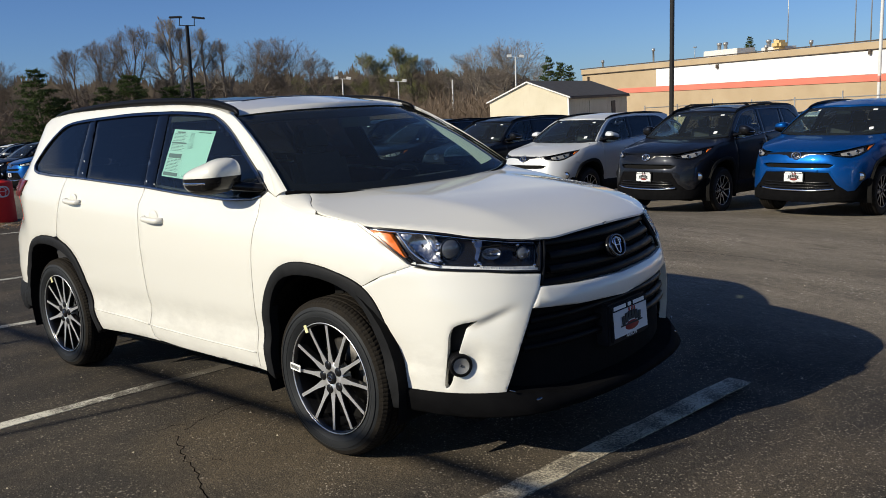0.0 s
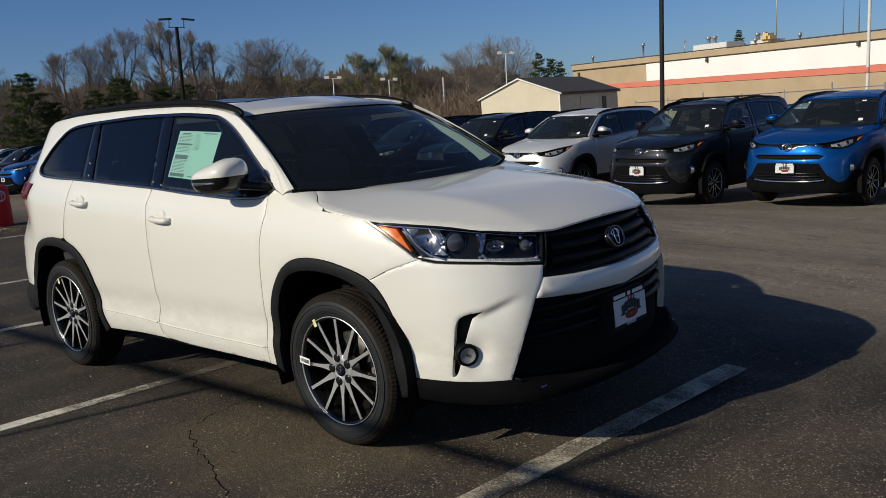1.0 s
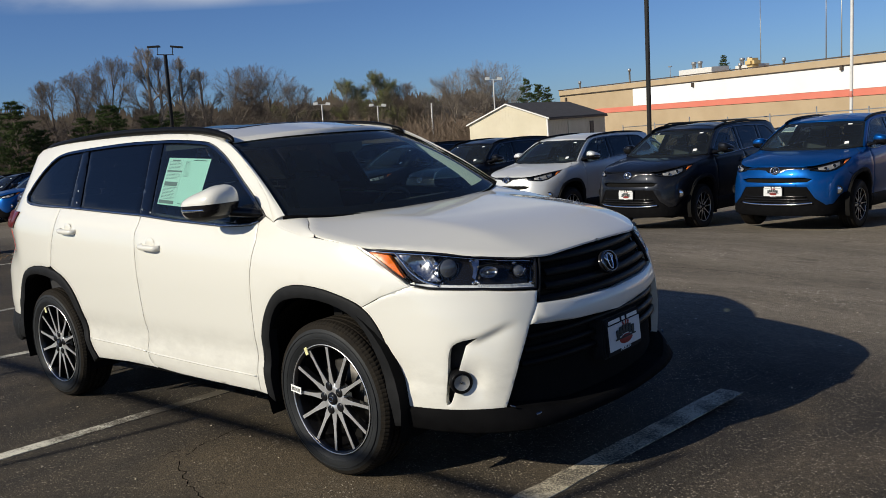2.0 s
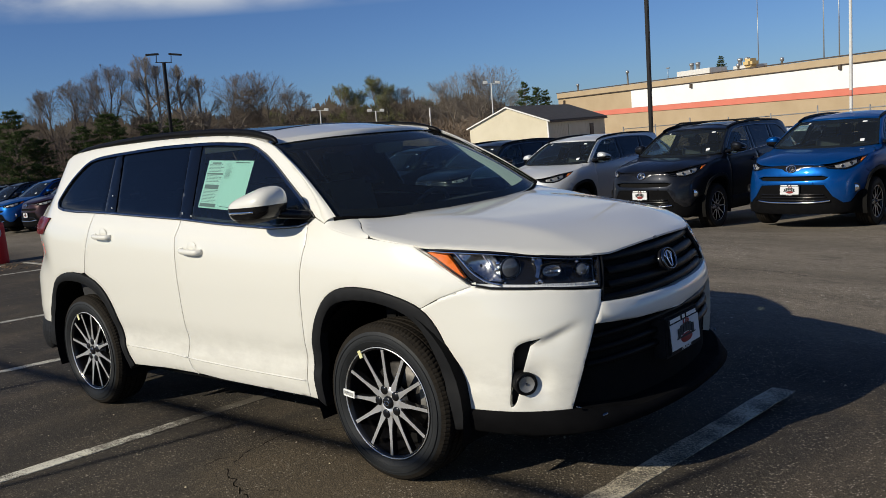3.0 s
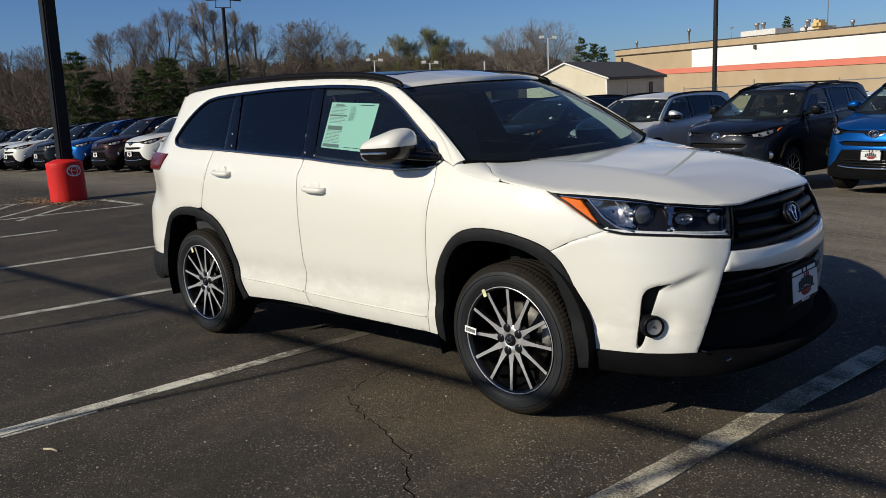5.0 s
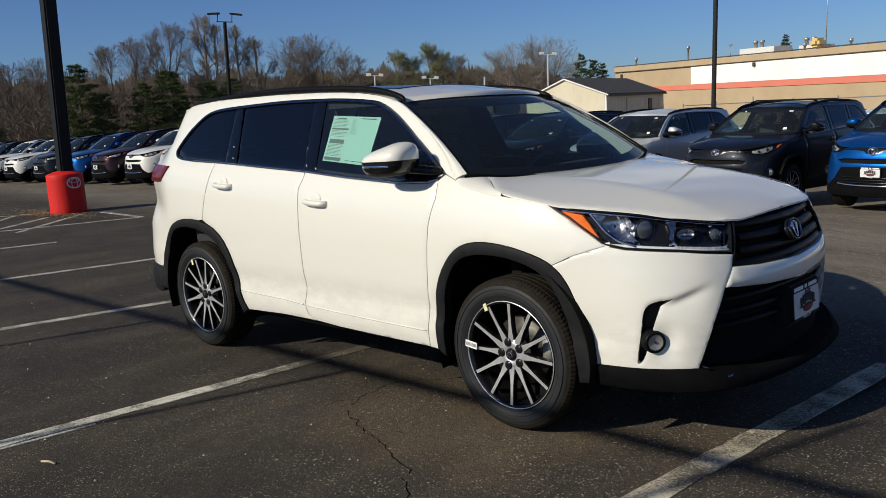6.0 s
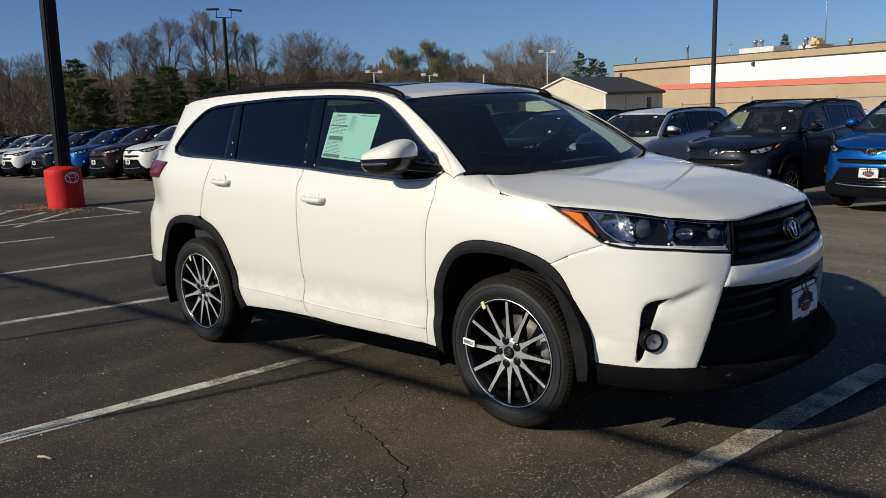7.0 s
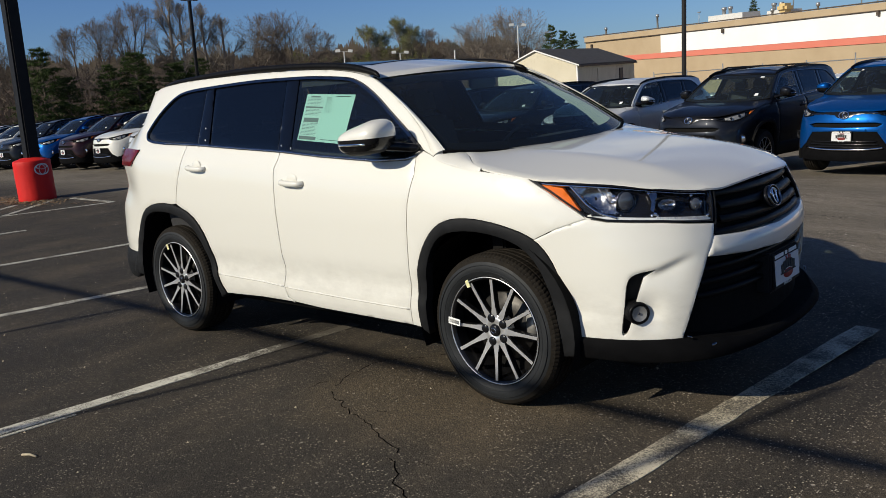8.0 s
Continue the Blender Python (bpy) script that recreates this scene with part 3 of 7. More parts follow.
RIGHT = math.atan2(0.67, 0.73)
p, q = post("lamp_post", -64.95, 38.9, 11.05, 0.25, BLACKSTEEL, "black twin-head lamp post on the lot")
twin_head(p, q, 11.05, 2.95, BLACKSTEEL, (1.08, 0.40, 0.15), 0.34, RIGHT)
p, q = post("lamp_post", -17.95, 37.75, 17.0, 0.19, BLACKSTEEL, "slim black lamp post behind the parked cars")
twin_head(p, q, 17.0, 1.75, BLACKSTEEL, turn=RIGHT)
p, q = post("lamp_post", -14.78, 3.08, 9.0, 0.25, BLACKSTEEL, "black square lamp post standing in a red base")
twin_head(p, q, 9.0, 1.9, BLACKSTEEL, turn=RIGHT)
p, q = post("flag_pole", -13.8, 59.35, 24.0, 0.23, WHITESTEEL, "tall white pole with a red band beside the store building", False)
piece("red_band", *moved(Matrix.Translation((0.07, 0.06, 1.92 + 0.05 - float(ground_z(-13.8, 59.35)))), lathe([(-0.21, 0.108), (-0.20, 0.118), (0.20, 0.118), (0.21, 0.108)], 16, "z")), FADEDRED, p, "faded red band round the pole")
for x, y, z in ((-67.9, 90.8, 8.45), (-85.3, 74.8, 7.05), (-80.1, 80.3, 6.25)):
    p, q = post("lamp_post", x, y, z + 1.6, 0.22, WHITESTEEL, "pale twin-head lamp post before the trees", False, -1.6)
    twin_head(p, q, z + 1.6, 2.5, WHITESTEEL, (0.62, 0.45, 0.36), 0.06, RIGHT)
post("post", -74.6, 85.3, 7.5, 0.27, WHITESTEEL, "plain pale post before the trees", False, -1.5)[0]["category"] = "post"

bol = tagged(empty("bollard", Matrix.Translation((-14.78, 3.08, 0))), "red plastic-wrapped round base of a lamp post", "bollard")
v, f = lathe([(0.0, 0.344)] + [(0.02 + 0.0745 * i, 0.347) for i in range(11)] + [(0.78, 0.340)], 64, "z", lambda i, k: 0.003 * math.sin(1.7 * i + 0.9 * k) * math.sin(0.31 * k * i))
piece("drum", v, f, REDWRAP, bol)
v, f = lathe([(0.778, 0.341), (0.792, 0.325), (0.80, 0.30), (0.835, 0.20), (0.85, 0.13)], 48, "z")
piece("drum_top", v, f, REDWRAP, bol)
away = Vector((17.3, -7.0, 0)).normalized()
away = Vector((away.x * math.cos(0.5) - away.y * math.sin(0.5), away.x * math.sin(0.5) + away.y * math.cos(0.5), 0))
q = Vector((0, 0, 0.61)) + away * 0.35
mark = Matrix.Translation(q) @ away.to_track_quat("Y", "Z").to_matrix().to_4x4()
for sx, sz, dz in ((1.35, 0.92, 0.0), (0.57, 0.84, -0.007), (0.97, 0.40, 0.047)):
    v, f = lathe([(0.0, 0.100), (0.004, 0.105), (0.004, 0.117), (0.0, 0.122)], 36)
    v, f = moved(mark @ Matrix.Translation((0, 0, dz)) @ Matrix.Diagonal((sx, 1, sz, 1)), (v, f))
    v = [(x * k, y * k, z) for x, y, z in v for k in [0.3505 / math.hypot(x, y)]]
    piece("oval_mark", v, f, WHITESTEEL, bol, "white oval mark")

# ---- the store building and the shed ----
TANWALL = varied("tan_block_wall", (0.36, 0.268, 0.165), (0.445, 0.345, 0.225), 0.35, 0.85, 0.2, 30)
WHITEWALL = varied("white_wall_band", (0.74, 0.73, 0.70), (0.82, 0.81, 0.79), 0.3, 0.75)
REDWALL = varied("red_wall_band", (0.56, 0.155, 0.105), (0.63, 0.20, 0.14), 0.3, 0.75)
DARKCAP = varied("dark_roof_edge", (0.06, 0.045, 0.036), (0.10, 0.078, 0.060), 1, 0.7)
CREAM = varied("cream_siding", (0.58, 0.52, 0.38), (0.68, 0.62, 0.48), 0.6, 0.8)
SHINGLE = varied("dark_shingles", (0.038, 0.036, 0.036), (0.075, 0.070, 0.068), 3, 0.85, 0.3, 25)

store = tagged(empty("store_building", Matrix.Translation((-58.8, 93.57, 6.08)) @ Matrix.Rotation(math.atan2(-19.55, 41.7), 4, "Z") @ Matrix.Rotation(radians(1.1), 4, "Y")),
               "long flat-roofed tan store building with white and red bands", "building")
part("wall", box((96, 30, 10.0), (48, 15, -5.0 - 0.12), 0.02), TANWALL, store)
part("roof_edge", box((96.3, 0.5, 0.10), (48, 0.05, -0.03), 0.01), DARKCAP, store, "dark metal roof edge")
part("parapet", box((96, 0.10, 0.60), (48, -0.10, -0.42), 0.01), TANWALL, store)
part("parapet_edge", box((96, 0.16, 0.065), (48, -0.12, -0.77), 0.01), DARKCAP, store)
part("white_band", box((80.2, 0.08, 1.95), (15.75 + 40.1, -0.04, -1.81), 0.005), WHITEWALL, store, "broad white band")
part("red_band", box((88, 0.09, 0.58), (8 + 44, -0.045, -3.09), 0.005), REDWALL, store, "red band below the white one")
for x, z in ((26.1, -1.10), (44.7, -0.95)):
    part("wall_lamp", box((0.28, 0.25, 0.42), (x, -0.2, z), 0.03), DARKCAP, store)
for x in (1.6,):
    part("drain_head", box((0.3, 0.2, 0.5), (x, -0.12, -1.3), 0.02), DARKCAP, store)
for x, y, w, h in ((20.8, 6, 5.4, 0.5), (27.2, 7, 2.4, 0.3)):
    unit = empty("roof_unit", None, store)
    part("housing", box((w, 2.5, h + 0.6), (x, y, h / 2), 0.03), WHITESTEEL, unit)
    for d in (-0.6, 0.4):
        piece("vent", *moved(Matrix.Translation((x + d, y - 0.8, h + 0.25)), lathe([(0, 0.20), (0.55, 0.20), (0.56, 0.28), (0.80, 0.28), (0.86, 0.001)], 16, "z")), GALV, unit)
part("exhaust_hood", box((1.3, 1.4, 0.9), (28.3, 6, 0.75), 0.28), varied("ochre_metal", (0.50, 0.36, 0.16), (0.6, 0.46, 0.22), 1, 0.6), store, "ochre exhaust hood on the roof")
for x, h in ((13.2, 1.5), (2.6, 0.8), (31.2, 0.5), (36.8, 0.5)):
    piece("vent_pipe", *moved(Matrix.Translation((x, 1.5, -0.2)), lathe([(0, 0.11), (h, 0.11), (h, 0.19), (h + 0.3, 0.19), (h + 0.34, 0.001)], 12, "z")), GALV, store)
for x, h in ((27.4, 7.6), (35.9, 9.0), (37.7, 9.0), (47.5, 6.0), (12.6, 1.6)):
    mast = piece("roof_mast", *tube([(x, 8, -0.3), (x + 0.1, 8, h)], [0.06, 0.035], 6), GALV, store)
    part("mast_head", box((0.55, 0.2, 0.12), (x + 0.1, 8, h), 0.02), GALV, mast)

shed = tagged(empty("shed", Matrix.Translation((-29.54, 45.84, -2.33)) @ Matrix.Rotation(0.197, 4, "Z")), "cream-sided shed with a dark gabled roof", "building")
W, LEN, EAVE, RIDGE = 6.05, 12.2, 4.43, 5.62
v = [(0, 0, 0), (-W, 0, 0), (-W, 0, EAVE), (-W / 2, 0, RIDGE), (0, 0, EAVE)]
v += [(x, LEN, z) for x, _, z in v]
piece("wall", v, [(0, 4, 3, 2, 1), (5, 6, 7, 8, 9), (0, 5, 9, 4), (1, 2, 7, 6)], CREAM, shed, "", False)
for k in range(24):
    x = -0.14 - 0.25 * k
    top = EAVE + (RIDGE - EAVE) * (1 - abs(x + W / 2) / (W / 2))
    part("batten", box((0.022, 0.006, top - 0.05), (x, -0.003, (top - 0.05) / 2), 0.004), CREAM, shed)
for k in range(40):
    part("batten", box((0.008, 0.022, EAVE), (0.004, 0.15 + 0.30 * k, EAVE / 2), 0.003), CREAM, shed)
part("corner_board", box((0.11, 0.11, EAVE), (-0.05, 0.05, EAVE / 2), 0.01), WHITEWALL, shed, "white corner board")
part("gutter", box((0.10, LEN + 0.2, 0.12), (0.20, LEN / 2, EAVE - 0.10), 0.02), DARKCAP, shed, "dark brown gutter")
for s in (0, 1):
    a, b = ((-W / 2, RIDGE), (0.18, EAVE - 0.06)) if s == 0 else ((-W / 2, RIDGE), (-W - 0.18, EAVE - 0.06))
    v = [(x, y, z + d) for d in (0.02, 0.10) for y in (-0.10, LEN + 0.10) for x, z in (a, b)]
    piece("roof_slope", v, [(0, 1, 3, 2), (4, 6, 7, 5), (0, 4, 5, 1), (2, 3, 7, 6), (1, 5, 7, 3), (0, 2, 6, 4)], SHINGLE, shed, "dark shingled roof", False)
    v = [(x, y, z + d) for d in (-0.03, 0.06) for y in (-0.15, -0.08) for x, z in (a, b)]
    piece("barge_board", v, [(0, 1, 3, 2), (4, 6, 7, 5), (0, 4, 5, 1), (2, 3, 7, 6), (1, 5, 7, 3), (0, 2, 6, 4)], WHITEWALL, shed, "thin white barge board", False)
part("door_panel", box((0.06, 3.6, 2.4), (0.03, 5.6, 2.9), 0.01), CREAM, shed)
part("window", box((0.06, 0.8, 1.0), (0.03, 8.9, 3.5), 0.01), DARKCAP, shed)

# chain link fence before the store
fence = tagged(empty("fence", Matrix.Translation((-29.0, 51.0, -1.6)) @ Matrix.Rotation(math.atan2(-0.30, 0.95), 4, "Z")), "galvanised chain link fence before the store", "fence")
for k in range(1, 15):
    piece("post", *tube([(3.0 * k, 0, 0), (3.0 * k, 0, 2.75 + 0.2 * (k % 3 == 0))], 0.035, 8), GALV, fence)
piece("top_rail", *tube([(3, 0, 2.6), (42, 0, 2.6)], 0.028, 8), GALV, fence)
piece("lower_rail", *tube([(3, 0, 0.15), (42, 0, 0.15)], 0.02, 6), GALV, fence)
wire_v, wire_f = [], []
for k in range(54, 396, 2):
    for s in (-1, 1):
        a, b = (0.1 * k, 0, 0.15), (0.1 * k + s * 2.4, 0, 2.6)
        o = len(wire_v)
        wire_v += [(a[0] - 0.004, 0, a[2]), (a[0] + 0.004, 0, a[2]), (b[0] + 0.004, 0.004, b[2]), (b[0] - 0.004, 0.004, b[2])]
        wire_f.append((o, o + 1, o + 2, o + 3))
tagged(piece("wire_netting", wire_v, wire_f, GALV, fence), "", "", "", "stuff")

# frame of posts and a rail that stands behind the camera and throws its shadow across the lot
rack = tagged(empty("pole_fence", Matrix.Translation((0, -7.6, 0))), "tall dark steel frame of posts and a top rail", "fence")
RACK_T = 6.9 / 1.74
piece("rail", *tube([(-16, 0, RACK_T), (8, 0, RACK_T)], 0.036, 8), BLACKSTEEL, rack)
for x in (-11.9, -9.34, -6.62, -4.06, -1.60, 0.865, 3.48, 6.04):
    x = x - 0.57 * 6.4 / 1.74
    piece("post", *tube([(x, 0, 0), (x, 0, RACK_T + (0.45 if x > -2 else 0.05))], 0.026, 8), BLACKSTEEL, rack)

# ---- the sport utility vehicles ----
# The body's plan line runs from the front's middle round the corner to the rear's middle; a point of the
# skin is told by its way along that line and its height.
PLAN = curve_of([(1.045, 0), (1.035, 0.2), (1.005, 0.4), (0.945, 0.58), (0.85, 0.715), (0.70, 0.82), (0.5, 0.885), (0.2, 0.935),
                 (0, 0.948), (-0.5, 0.957), (-1.4, 0.96), (-2.3, 0.96), (-2.8, 0.955), (-3.2, 0.93), (-3.5, 0.88), (-3.7, 0.78),
                 (-3.80, 0.6), (-3.84, 0.3), (-3.85, 0)], 24)
WAY = np.r_[0, np.cumsum(np.hypot(*np.diff(PLAN, axis=0).T))]
BACK = WAY[-1]


def ease(x, xs, ys):
    """Interpolation through the table with soft knees."""
    d = 0.018
    return (np.interp(x - d, xs, ys) + 2 * np.interp(x, xs, ys) + np.interp(x + d, xs, ys)) / 4


def eased(points, times=3):
    """The same line with its small bumps taken out."""
    p = np.array(points, float)
    for _ in range(times):
        p[1:-1] = (p[:-2] + 2 * p[1:-1] + p[2:]) / 4
    return p


def hull(u, z, off=0.0):
    u, z = np.asarray(u, float), np.asarray(z, float)
    side, u = np.where(u < 0, -1.0, 1.0), abs(u)
    x, y = np.interp(u, WAY, PLAN[:, 0]), np.interp(u, WAY, PLAN[:, 1])
    tx = np.interp(u + 0.03, WAY, PLAN[:, 0]) - np.interp(abs(u - 0.03), WAY, PLAN[:, 0])
    ty = np.interp(u + 0.03, WAY, PLAN[:, 1]) - np.interp(abs(u - 0.03), WAY, PLAN[:, 1]) * np.sign(u - 0.03)
    n = np.hypot(tx, ty) + 1e-12
    w = np.clip((u - 0.75) / 0.75, 0, 1)
    w = w * w * (3 - 2 * w)
    front = ease(z, [0.15, 0.22, 0.27, 0.32, 0.55, 0.70, 0.80, 0.90, 1.0, 1.08, 1.2], [0.14, 0.06, 0.015, 0, 0, 0.01, 0.025, 0.05, 0.095, 0.15, 0.26])
    low = ease(z, [0.15, 0.22, 0.28, 0.40, 0.47, 0.50, 0.57, 0.63, 0.75, 0.90], [0.12, 0.08, 0.05, 0.028, 0.024, 0.036, 0.034, 0.020, 0.009, 0.0])
    belt = np.interp(x, [-3.8, -3.1, -2.4, -1.56, -0.73, -0.4, 0.3], [1.335, 1.32, 1.29, 1.245, 1.19, 1.17, 1.12])
    high = ease(z - belt, [-0.30, -0.20, -0.12, -0.06, -0.02, 0.01, 0.43, 0.47, 0.52], [0, 0.002, 0.010, 0.026, 0.042, 0.055, 0.262, 0.29, 0.36])
    tail = np.clip((u - 4.75) / 0.45, 0, 1)
    tail = tail * tail * (3 - 2 * tail) * ease(z, [0.45, 0.60, 0.71, 0.86, 0.93, 1.01, 1.10, 1.20, 1.34, 1.50], [-0.04, -0.03, -0.01, 0.01, 0.038, 0.068, 0.06, 0.045, 0.08, 0.10])
    ins = front * (1 - w) + np.where(z < 0.9, low, high) * w + tail + off
    return np.stack([x - ty / n * ins, (y + tx / n * ins) * side, z], -1)


def hood_z(x, y):
    """The hood: a nearly flat middle, and a flank that falls away outside a straight crease."""
    x = np.asarray(x, float)
    zc = np.polyval([-0.0147, -0.0904, -0.0087, -0.0912, 1.1962], x)
    ze = np.polyval([0.4074, -0.6268, 0.0017, 0.2932, -0.2386, 1.1541], x)
    ye = np.polyval([-2.2378, 2.6604, -0.4651, -0.8434, 0.1536, 0.8848], x)
    t = abs(np.asarray(y, float))
    yc = 0.475 - 0.07 * np.clip(x, -0.3, 0.3)
    knee = 0.022 - 0.030 * np.clip(x, -0.3, 0.5)
    share = 0.02 + 0.98 * np.clip((x - 0.60) / 0.33, 0, 1) ** 2
    flank = np.logaddexp(0, (t - yc) / knee) * knee / np.maximum(ye - yc, 0.05)
    return zc - (zc - ze) * (share * np.clip(t / np.minimum(yc, ye), 0, 1) ** 2 + (1 - share) * flank)


def hood(x, y, off=0.0):
    return np.stack([x, y, hood_z(x, y) - off], -1)


def roof(x, y, off=0.0):
    zr = ease(x, [-3.15, -3.0, -2.4, -1.8, -1.2, -0.79], [1.665, 1.688, 1.722, 1.727, 1.698, 1.638])
    return np.stack([x, y, zr + 0.020 - 0.048 * (abs(y) / 0.62) ** 2.2 - off], -1)


def screen(a, b, off=0.0):
    """The windscreen: a from side to side (-1 to 1), b from the cowl (0) to the roof (1)."""
    lo = np.stack([-0.055 - 0.215 * abs(a) ** 2.4, 0.855 * a, 1.195 + 0.045 * abs(a) ** 3], -1)
    hi = np.stack([-0.785 - 0.155 * abs(a) ** 2.2, 0.655 * a, 1.646 - 0.020 * abs(a) ** 3], -1)
    b = np.asarray(b)[..., None]
    p = lo + (hi - lo) * b
    p[..., 2] += 0.035 * 4 * b[..., 0] * (1 - b[..., 0])
    p -= np.array([0.55, 0, 0.83]) * np.asarray(off)[..., None]
    return p


FRONT_ARCH = eased(curve_of([(2.136, 0.33), (2.135, 0.479), (2.125, 0.601), (2.094, 0.694), (2.051, 0.771), (1.992, 0.848), (1.928, 0.893), (1.854, 0.918),
                       (1.764, 0.925), (1.662, 0.92), (1.531, 0.898), (1.444, 0.868), (1.383, 0.839), (1.336, 0.794), (1.298, 0.731), (1.262, 0.643),
                       (1.24, 0.527), (1.217, 0.45), (1.187, 0.387)], 2))
FRONT_ARCH_IN = eased(curve_of([(2.085, 0.30), (2.074, 0.486), (2.06, 0.608), (2.024, 0.715), (1.96, 0.807), (1.898, 0.848), (1.769, 0.868), (1.633, 0.86),
                          (1.507, 0.833), (1.42, 0.785), (1.36, 0.70), (1.322, 0.58), (1.298, 0.45), (1.285, 0.29)], 2))
REAR_ARCH = eased(curve_of([(3.889, 0.335), (3.919, 0.38), (3.944, 0.448), (3.965, 0.544), (3.994, 0.677), (4.049, 0.788), (4.161, 0.879), (4.333, 0.922),
                      (4.577, 0.92), (4.743, 0.883), (4.849, 0.802), (4.97, 0.643), (5.055, 0.481), (5.10, 0.38)], 2))
REAR_ARCH_IN = eased(curve_of([(3.95, 0.30), (4.01, 0.48), (4.05, 0.65), (4.11, 0.75), (4.217, 0.818), (4.39, 0.865), (4.615, 0.861), (4.738, 0.83),
                         (4.838, 0.739), (4.93, 0.516), (4.955, 0.36)], 2))
DLO_TOP = curve_of([(2.059, 1.24), (2.18, 1.329), (2.313, 1.416), (2.453, 1.508), (2.565, 1.572), (2.672, 1.617), (2.773, 1.638), (3.023, 1.66),
                    (3.232, 1.669), (3.569, 1.676), (3.869, 1.672), (4.192, 1.664), (4.36, 1.652), (4.45, 1.630), (4.53, 1.588), (4.631, 1.512),
                    (4.715, 1.41), (4.715, 1.375), (4.68, 1.345), (4.601, 1.328)], 3)
BELT = [(4.417, 1.315), (4.15, 1.305), (3.985, 1.297), (3.599, 1.273), (3.167, 1.248), (2.829, 1.219), (2.37, 1.190), (2.16, 1.196), (2.097, 1.211)]
MID_CUT = [(3.18, 0.355), (3.224, 0.378), (3.245, 0.447), (3.222, 0.557), (3.222, 0.662), (3.212, 0.836), (3.204, 1.04), (3.201, 1.155), (3.177, 1.204), (3.167, 1.248)]
FRONT_CUT = [(2.097, 1.211), (2.089, 1.124), (2.108, 1.055), (2.127, 0.984), (2.152, 0.808), (2.178, 0.596), (2.195, 0.41), (2.2, 0.335)]
REAR_CUT = [(4.301, 0.921), (4.264, 1.029), (4.204, 1.163), (4.174, 1.237), (4.15, 1.305)]
ROOF_EDGE = curve_of([(1.985, 1.212), (2.095, 1.335), (2.23, 1.438), (2.37, 1.528), (2.47, 1.585), (2.563, 1.625), (2.744, 1.667), (3.049, 1.70),
                      (3.596, 1.720), (4.225, 1.722), (4.55, 1.712), (4.72, 1.695)], 3)


def flip(points):
    """The same points on the other side."""
    p = np.array(points, float)
    p[:, 0] *= -1
    return p


def both(half):
    """A closed outline from its half, given from the middle line round to the middle line."""
    h = np.array(half, float)
    return np.vstack([h, [q for q in flip(half)[::-1] if abs(q[0]) > 1e-6]])


def mirrored(vf, s):
    v = np.array(vf[0], float)
    v[:, 1] *= s
    return v, (vf[1] if s > 0 else [f[::-1] for f in vf[1]])


def disc(r, at, axis, depth=0.01, steps=24):
    """A short round plug whose face looks along axis."""
    v, f = lathe([(0, 0.0001), (0, r * 0.96), (-depth * 0.15, r), (-depth, r)], steps)
    q = Vector(axis).to_track_quat("Y", "Z").to_matrix().to_4x4()
    return moved(Matrix.Translation(at) @ q, (v, f))


def ring(r0, r1, at, axis, depth=0.01, sx=1.0, sz=1.0, steps=32):
    """A round bead, oval by sx and sz, that looks along axis."""
    m, h = (r0 + r1) / 2, (r1 - r0) / 2
    v, f = lathe([(depth * math.sin(w), m + h * math.cos(w)) for w in np.linspace(0, 2 * math.pi, 9)], steps)
    q = Vector(axis).to_track_quat("Y", "Z").to_matrix().to_4x4()
    return moved(Matrix.Translation(at) @ q @ Matrix.Diagonal((sx, 1, sz, 1)), (v, f))


def bead(at, r):
    """A small round stud."""
    v, f = lathe([(r * math.cos(t), r * math.sin(t) + 1e-5) for t in np.linspace(0, math.pi, 6)], 8)
    return moved(Matrix.Translation(at), (v, f))


WHEELS = {}


